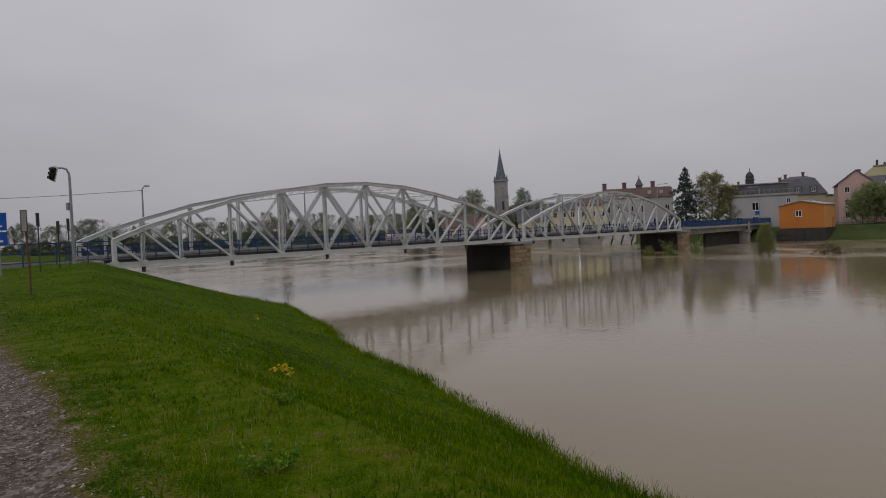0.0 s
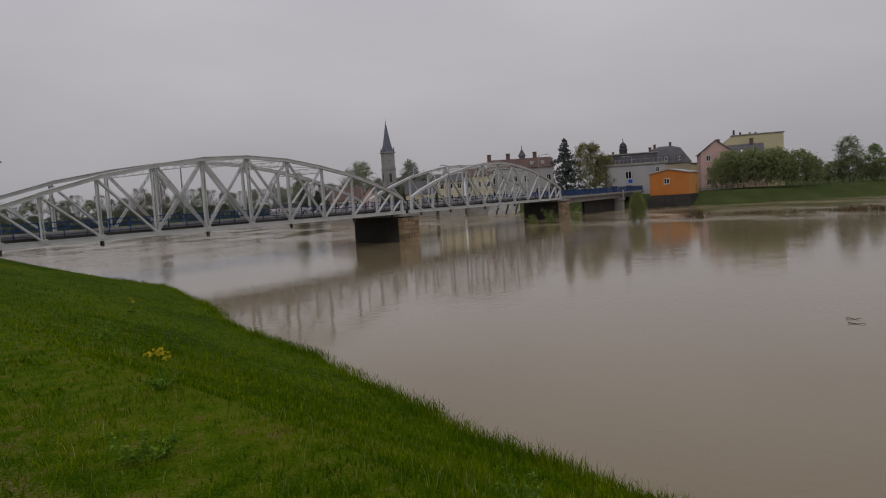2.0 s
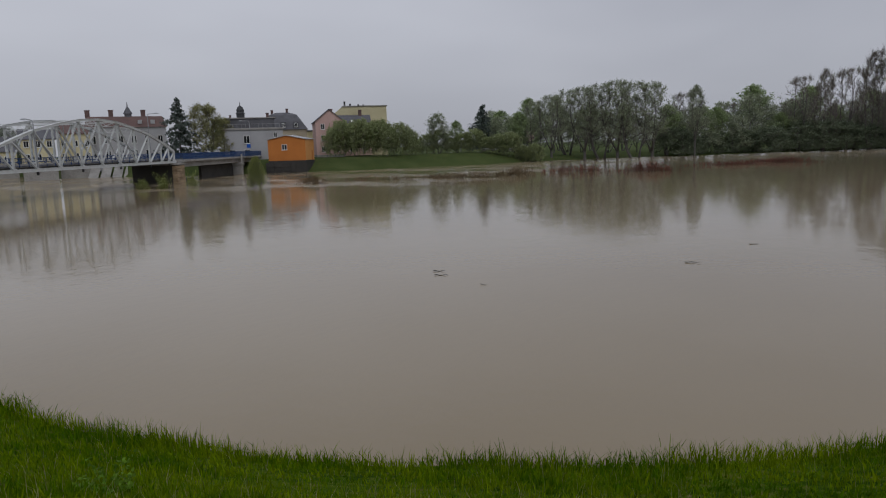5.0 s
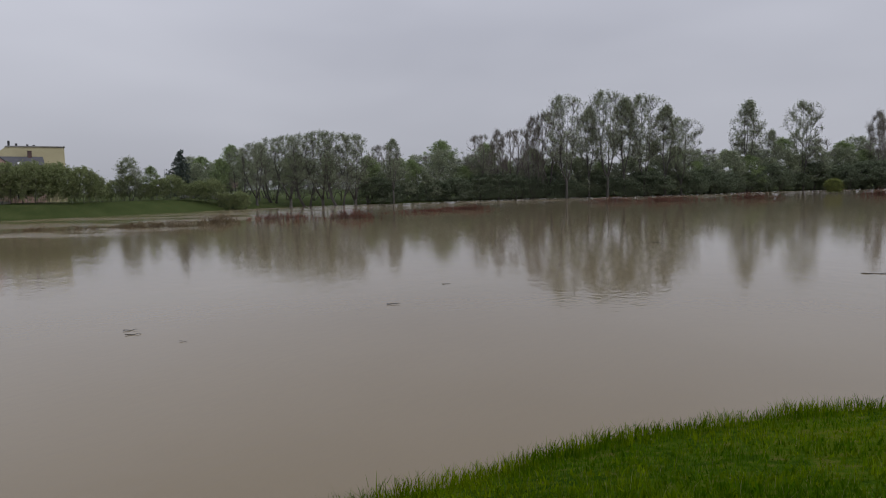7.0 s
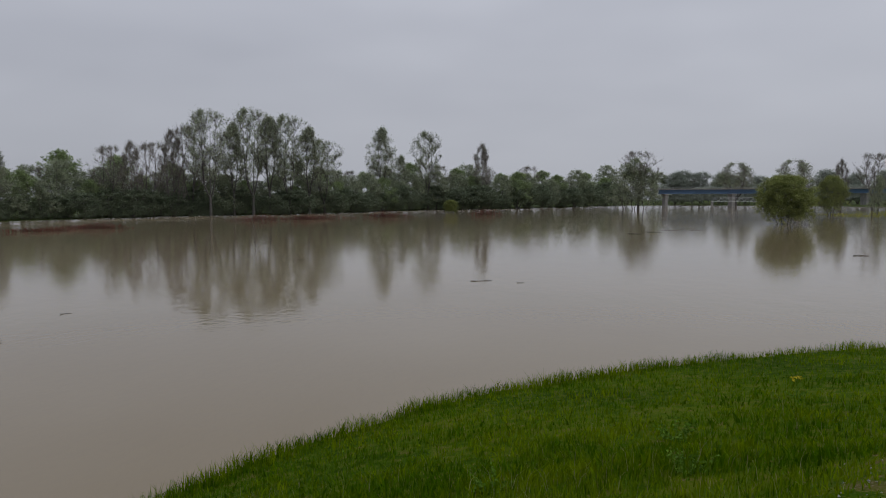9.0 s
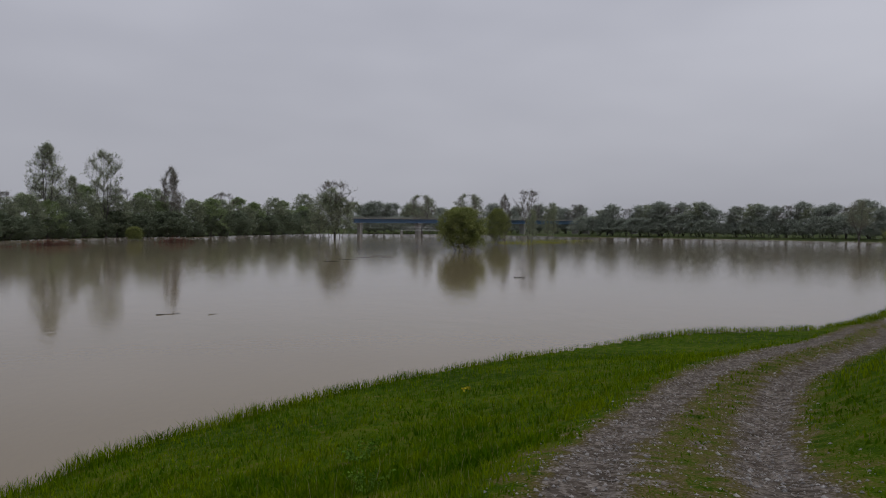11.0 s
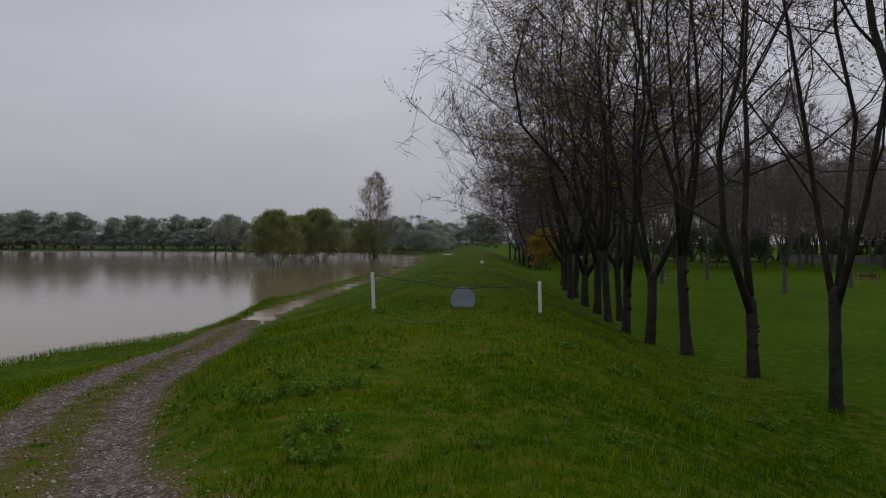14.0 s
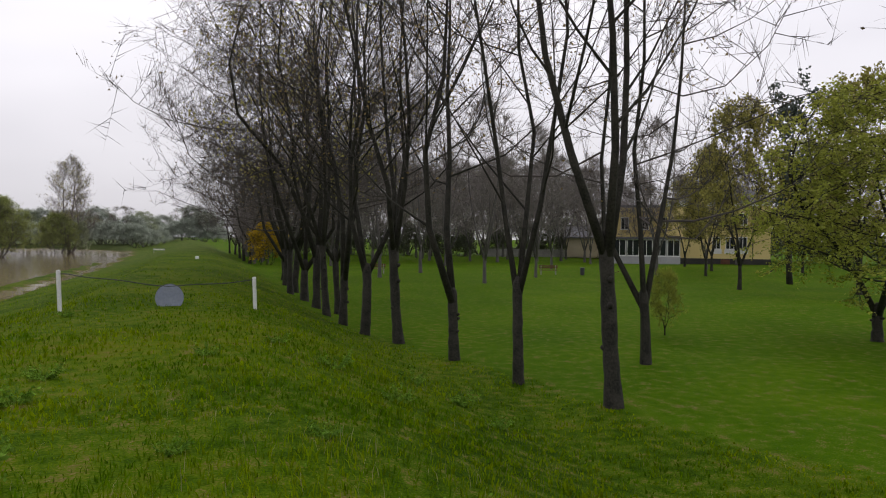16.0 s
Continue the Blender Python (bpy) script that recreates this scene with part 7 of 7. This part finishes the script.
for i, (x, y, size) in enumerate([(4.59, -12.4, 0.35), (4.9, -17.4, 0.3), (2.83, -8.8, 0.4), (-0.75, -12.4, 0.45), (-2.4, -14.2, 0.5), (-3.2, -13.2, 0.45), (3.7, -8.0, 0.45), (3.3, -8.4, 0.5), (2.2, -6.2, 0.5), (2.5, -7.0, 0.4), (3.9, -9.3, 0.4), (3.0, -10.2, 0.35), (1.2, -11.5, 0.35),
                                   (-1.6, -10.8, 0.4), (0.2, -13.6, 0.35), (-3.4, -11.5, 0.4), (-2.3, 3.6, 0.3), (-1.9, 4.0, 0.25), (-1.4, 5.2, 0.35), (-5.0, 15.5, 0.5), (1.4, 5.1, 0.35), (2.6, 3.2, 0.3), (8.0, -1.6, 0.4), (7.2, -3.6, 0.35), (5.8, 0.6, 0.35), (9.4, -4.4, 0.4), (-1.2, -5.4, 0.3), (-0.4, -7.4, 0.3), (0.9, -6.8, 0.25)]):
    weed(x, y, size, 40 + i, M_WEED, "clump of dark broad-leaved weeds in the grass", 24)

rng_s = np.random.default_rng(6)
stones = Geo()
k_line = TRACK_L[(TRACK_L[:, 1] < 16) & (TRACK_L[:, 1] > -26)]
for _ in range(9500):
    i = rng_s.integers(0, len(k_line) - 1)
    c = k_line[i] + (k_line[i + 1] - k_line[i]) * rng_s.uniform()
    d = (k_line[i + 1] - k_line[i])[:2]
    d = d / np.hypot(*d)
    off = rng_s.choice([-0.73, 0.73]) + rng_s.normal(0, 0.32)
    x, y = c[0] - d[1] * off, c[1] + d[0] * off
    r = 0.006 + 0.018 * rng_s.uniform() ** 4
    a = rng_s.uniform(0, 6.28)
    stones.v.extend([(x + r * math.cos(a + q * 1.571) * 1.2, y + r * math.sin(a + q * 1.571), 0.0) for q in range(4)] + [(x + r * 0.2, y, r * 0.8), (x - r * 0.2, y, -r * 0.5)])
    o = len(stones.v) - 6
    stones.f.extend([(o + q, o + (q + 1) % 4, o + 4) for q in range(4)] + [(o + (q + 1) % 4, o + q, o + 5) for q in range(4)])
sv = np.array(stones.v)
sv[:, 2] += ground_height(sv[:, 0], sv[:, 1]) + 0.004
stones.v = [tuple(q) for q in sv]
tagged(stones.part("gravel", M_PEBBLE), "loose pale pebbles scattered in the wheel tracks", "gravel", kind="stuff")


# flooded shrubs and reeds out in the water
def sprays(name, label, az, dist, long, tall, count, mat, seed, category="shrub"):
    """A low thicket of upright shoots along the bearing's right-hand line, standing in the water."""
    rnd = random.Random(seed)
    t = thing(name, plan(az, dist, 0.0), label, category, "flooded shrubs")
    g = Geo()
    for _ in range(count):
        x, y = rnd.gauss(0, 0.25) * long, rnd.gauss(0, 0.5)
        h = tall * rnd.uniform(0.35, 1.0) * max(0.25, 1 - abs(2 * x / long) ** 2 * 0.6)
        p = Vector((x, y, -0.3))
        q = p + Vector((rnd.gauss(0, 0.25) * h, rnd.gauss(0, 0.25) * h, h + 0.3))
        twig(g, p, q, 0.03, rnd)
        for _ in range(3):
            leaf(g, p.lerp(q, rnd.uniform(0.4, 1.0)), 0.22, rnd)
    tagged(g.part("thicket", mat, t), kind="stuff")
    return t


for i, (az, d, long, tall, n) in enumerate([(-57.6, 117, 8, 1.9, 260), (-67.8, 146, 9, 1.5, 240), (-79.5, 190, 14, 1.8, 300), (-83.0, 186, 12, 1.9, 300), (-89.8, 205, 15, 2.4, 340), (-98.2, 232, 12, 2.6, 260), (-63.6, 138, 14, 0.9, 260), (-66.0, 150, 10, 0.9, 180), (-84.5, 200, 16, 1.6, 260), (-52.0, 121, 12, 1.4, 220)]):
    sprays("red_willow_thicket", "low thicket of reddish willow shoots standing in the flood", az, d, long, tall, n, M_RED_TWIG, 60 + i)
for i, (az, d, long, tall, n) in enumerate([(-43.5, 108, 14, 1.3, 200), (-41.0, 112, 10, 0.9, 120), (-46.6, 112, 6, 1.7, 120), (-37.5, 110, 12, 0.8, 110), (-34.0, 112, 8, 0.8, 80), (-47.5, 118, 5, 1.6, 80), (-30.0, 106, 5, 1.5, 130)]):
    sprays("reed_bed", "dry brown reeds standing out of the flood", az, d, long, tall, n, M_REED, 80 + i, "reeds")
repeat([(bush_open, 12)], [(-25.5, 98.8, 4.8, 0.5)], "young willows in the flood by the bridge")
for i, (az, d, tall) in enumerate([(-18.4, 112, 3.0), (-20.5, 118, 2.6), (-16.9, 114, 2.0)]):
    sprays("willow_sapling", "wispy yellow-green willow shoots standing in the flood", az, d, 1.7, tall, 60, M_LEAF_WILLOW, 95 + i)


for i, (az, d, long, n) in enumerate([(-126.2, 232, 18, 150), (-127.6, 262, 26, 220), (-129.4, 250, 20, 160), (-128.4, 300, 34, 220), (-130.8, 292, 26, 160), (-124.6, 252, 14, 110)]):
    sprays("drowned_meadow", "tips of green meadow grass standing out of the flood", az, d, long, 0.55, n, M_LEAF_YG, 120 + i, "grass")


def drift(az, dist, long, seed):
    """A floating branch: a bent tapering stick with a stub or two."""
    rnd = random.Random(seed)
    t = thing("driftwood", plan(az, dist, 0.0, az + rnd.uniform(-20, 20)), "dark wet branch floating on the flood water", "driftwood", "floating branches")
    n = 6
    pts = [Vector((-long / 2 + long * i / (n - 1), rnd.gauss(0, 0.04) * long, 0.02 + rnd.uniform(-0.02, 0.03))) for i in range(n)]
    g = Geo().tube(pts, [0.035 * (1 - 0.12 * i) * min(1, long) for i in range(n)], 6)
    for _ in range(2 if long > 1 else 0):
        p = on(pts, rnd.uniform(0.2, 0.8))
        twig(g, p, p + Vector((rnd.gauss(0, 0.2), rnd.gauss(0, 0.2), rnd.uniform(0.0, 0.06))) * long * 0.5, 0.02, rnd)
    g.part("branch", M_DRIFT, t)


for i, (az, d, long) in enumerate([(-40.7, 28.3, 0.5), (-40.9, 27.4, 0.55), (-44.6, 25.3, 0.3), (-65.9, 36.5, 0.5), (-98.2, 44.4, 1.4), (-101.5, 43.5, 0.5), (-126.4, 73.3, 1.3), (-61.5, 30.5, 0.6), (-83.0, 62, 0.7), (-112.0, 113, 2.4), (-114.6, 127, 4.0), (-113.3, 121, 3.2), (-115.2, 122, 2.2), (-110.4, 107, 2.2)]):
    drift(az, d, long, 100 + i)

# barrier across the dyke: two white posts, a slack cable and a hanging disc
for x, y, tall, lean in ((5.55, -19.0, 1.02, 2.2), (0.97, -19.6, 0.86, 1.8)):
    post = thing("barrier_post", spot(x, y, 0.1) @ pose(0, 0, 0, 0, lean, 0), "slim white-painted steel post on the dyke crest", "post", "barrier posts")
    Geo().tube([(0, 0, 0), (0, 0, tall + 0.07), (0, 0, tall + 0.1)], [0.05, 0.05, 0.04], 12).part("tube", M_WHITE, post)
za, zb = float(ground_height(np.array([5.55]), np.array([-19.0]))[0]) + 0.93, float(ground_height(np.array([0.97]), np.array([-19.6]))[0]) + 0.82
pa, pb = Vector((5.55, -19.0, za)), Vector((0.97, -19.6, zb))
rope = thing("barrier_cable", pose(0, 0, 0), "slack dark steel cable between the white posts", "cable")
rope_pts = [pa.lerp(pb, t) - Vector((0, 0, 0.26 * (1 - abs(2 * t - 1.1)) ** 0.8 + 0.015 * math.sin(17 * t))) if abs(2 * t - 1.1) < 1 else pa.lerp(pb, t) for t in [i / 26 for i in range(27)]]
Geo().tube(rope_pts, [0.014] * 27, 6).part("wire", M_STEEL_DARK, rope)
hang = rope_pts[14]
disc = thing("barrier_disc", Matrix.Translation((hang.x, hang.y, hang.z - 0.29)) @ pose(0, 0, 0, 0, 0, 7), "round grey back of a sign hung on the cable", "sign")
n = 28
ring = [(0.345 * math.sin(2 * math.pi * i / n), 0.345 * math.cos(2 * math.pi * i / n)) for i in range(n)]
Geo().add([(x, -0.008, z) for x, z in ring] + [(x, 0.008, z) for x, z in ring], [tuple(range(n)), tuple(range(2 * n - 1, n - 1, -1))] + [(i, i + n, (i + 1) % n + n, (i + 1) % n) for i in range(n)]).part("plate", M_BIN_BAG, disc)
Geo().tube([(0.345 * math.sin(0.1 * k), -0.01, 0.345 * math.cos(0.1 * k)) for k in range(-9, 10)], [0.016] * 19, 6).part("clamp", M_STEEL_DARK, disc, "dark rim clamp")
mark = thing("marker_stone", spot(7.7, -58.0, 0.05), "small white marker stone on the dyke", "marker")
Geo().box((-0.14, -0.1, 0), (0.14, 0.1, 0.28), 0.03).part("stone", M_WHITE, mark)


board_far = thing("barrier_board", spot(31.5, -170.0, 0.05, 10), "low white board on two posts across the far dyke", "barrier")
Geo().box((-1.3, -0.03, 0.55), (1.3, 0.03, 0.85), 0.01).part("board", M_WHITE, board_far)
for x in (-1.1, 1.1):
    Geo().box((x - 0.05, 0.035, -0.2), (x + 0.05, 0.12, 0.9), 0.01).part("post", M_GALV, board_far)


def bench(x, y, turn):
    b = thing("park_bench", spot(x, y, 0.0, turn), "red-brown slatted park bench on the lawn", "bench", "park benches")
    for k in range(3):
        Geo().box((-0.9, -0.25 + k * 0.15, 0.42), (0.9, -0.13 + k * 0.15, 0.46), 0.01).part("seat_slat", M_WOOD, b)
    for k in range(2):
        Geo().box((-0.9, 0.26 + k * 0.03, 0.6 + k * 0.17), (0.9, 0.3 + k * 0.03, 0.72 + k * 0.17), 0.01).part("back_slat", M_WOOD, b)
    for s in (-0.7, 0.7):
        Geo().box((s - 0.05, -0.24, -0.05), (s + 0.05, 0.24, 0.42), 0.01).box((s - 0.04, 0.22, 0.3), (s + 0.04, 0.28, 0.9), 0.01).part("leg", M_CONCRETE, b)


bench(-23.9, -62.4, 160)
bench(-7.4, -64.0, 172)
bin_p = thing("litter_bin", spot(-26.8, -61.0), "small dark litter bin beside the bench", "bin")
Geo().lathe([(0.16, 0.0), (0.2, 0.1), (0.22, 0.75), (0.2, 0.78)], 12).part("drum", M_STEEL_DARK, bin_p)


# the trees that served as patterns leave the scene
for t in LATER:
    for o in [*t.children_recursive, t]:
        bpy.data.objects.remove(o)
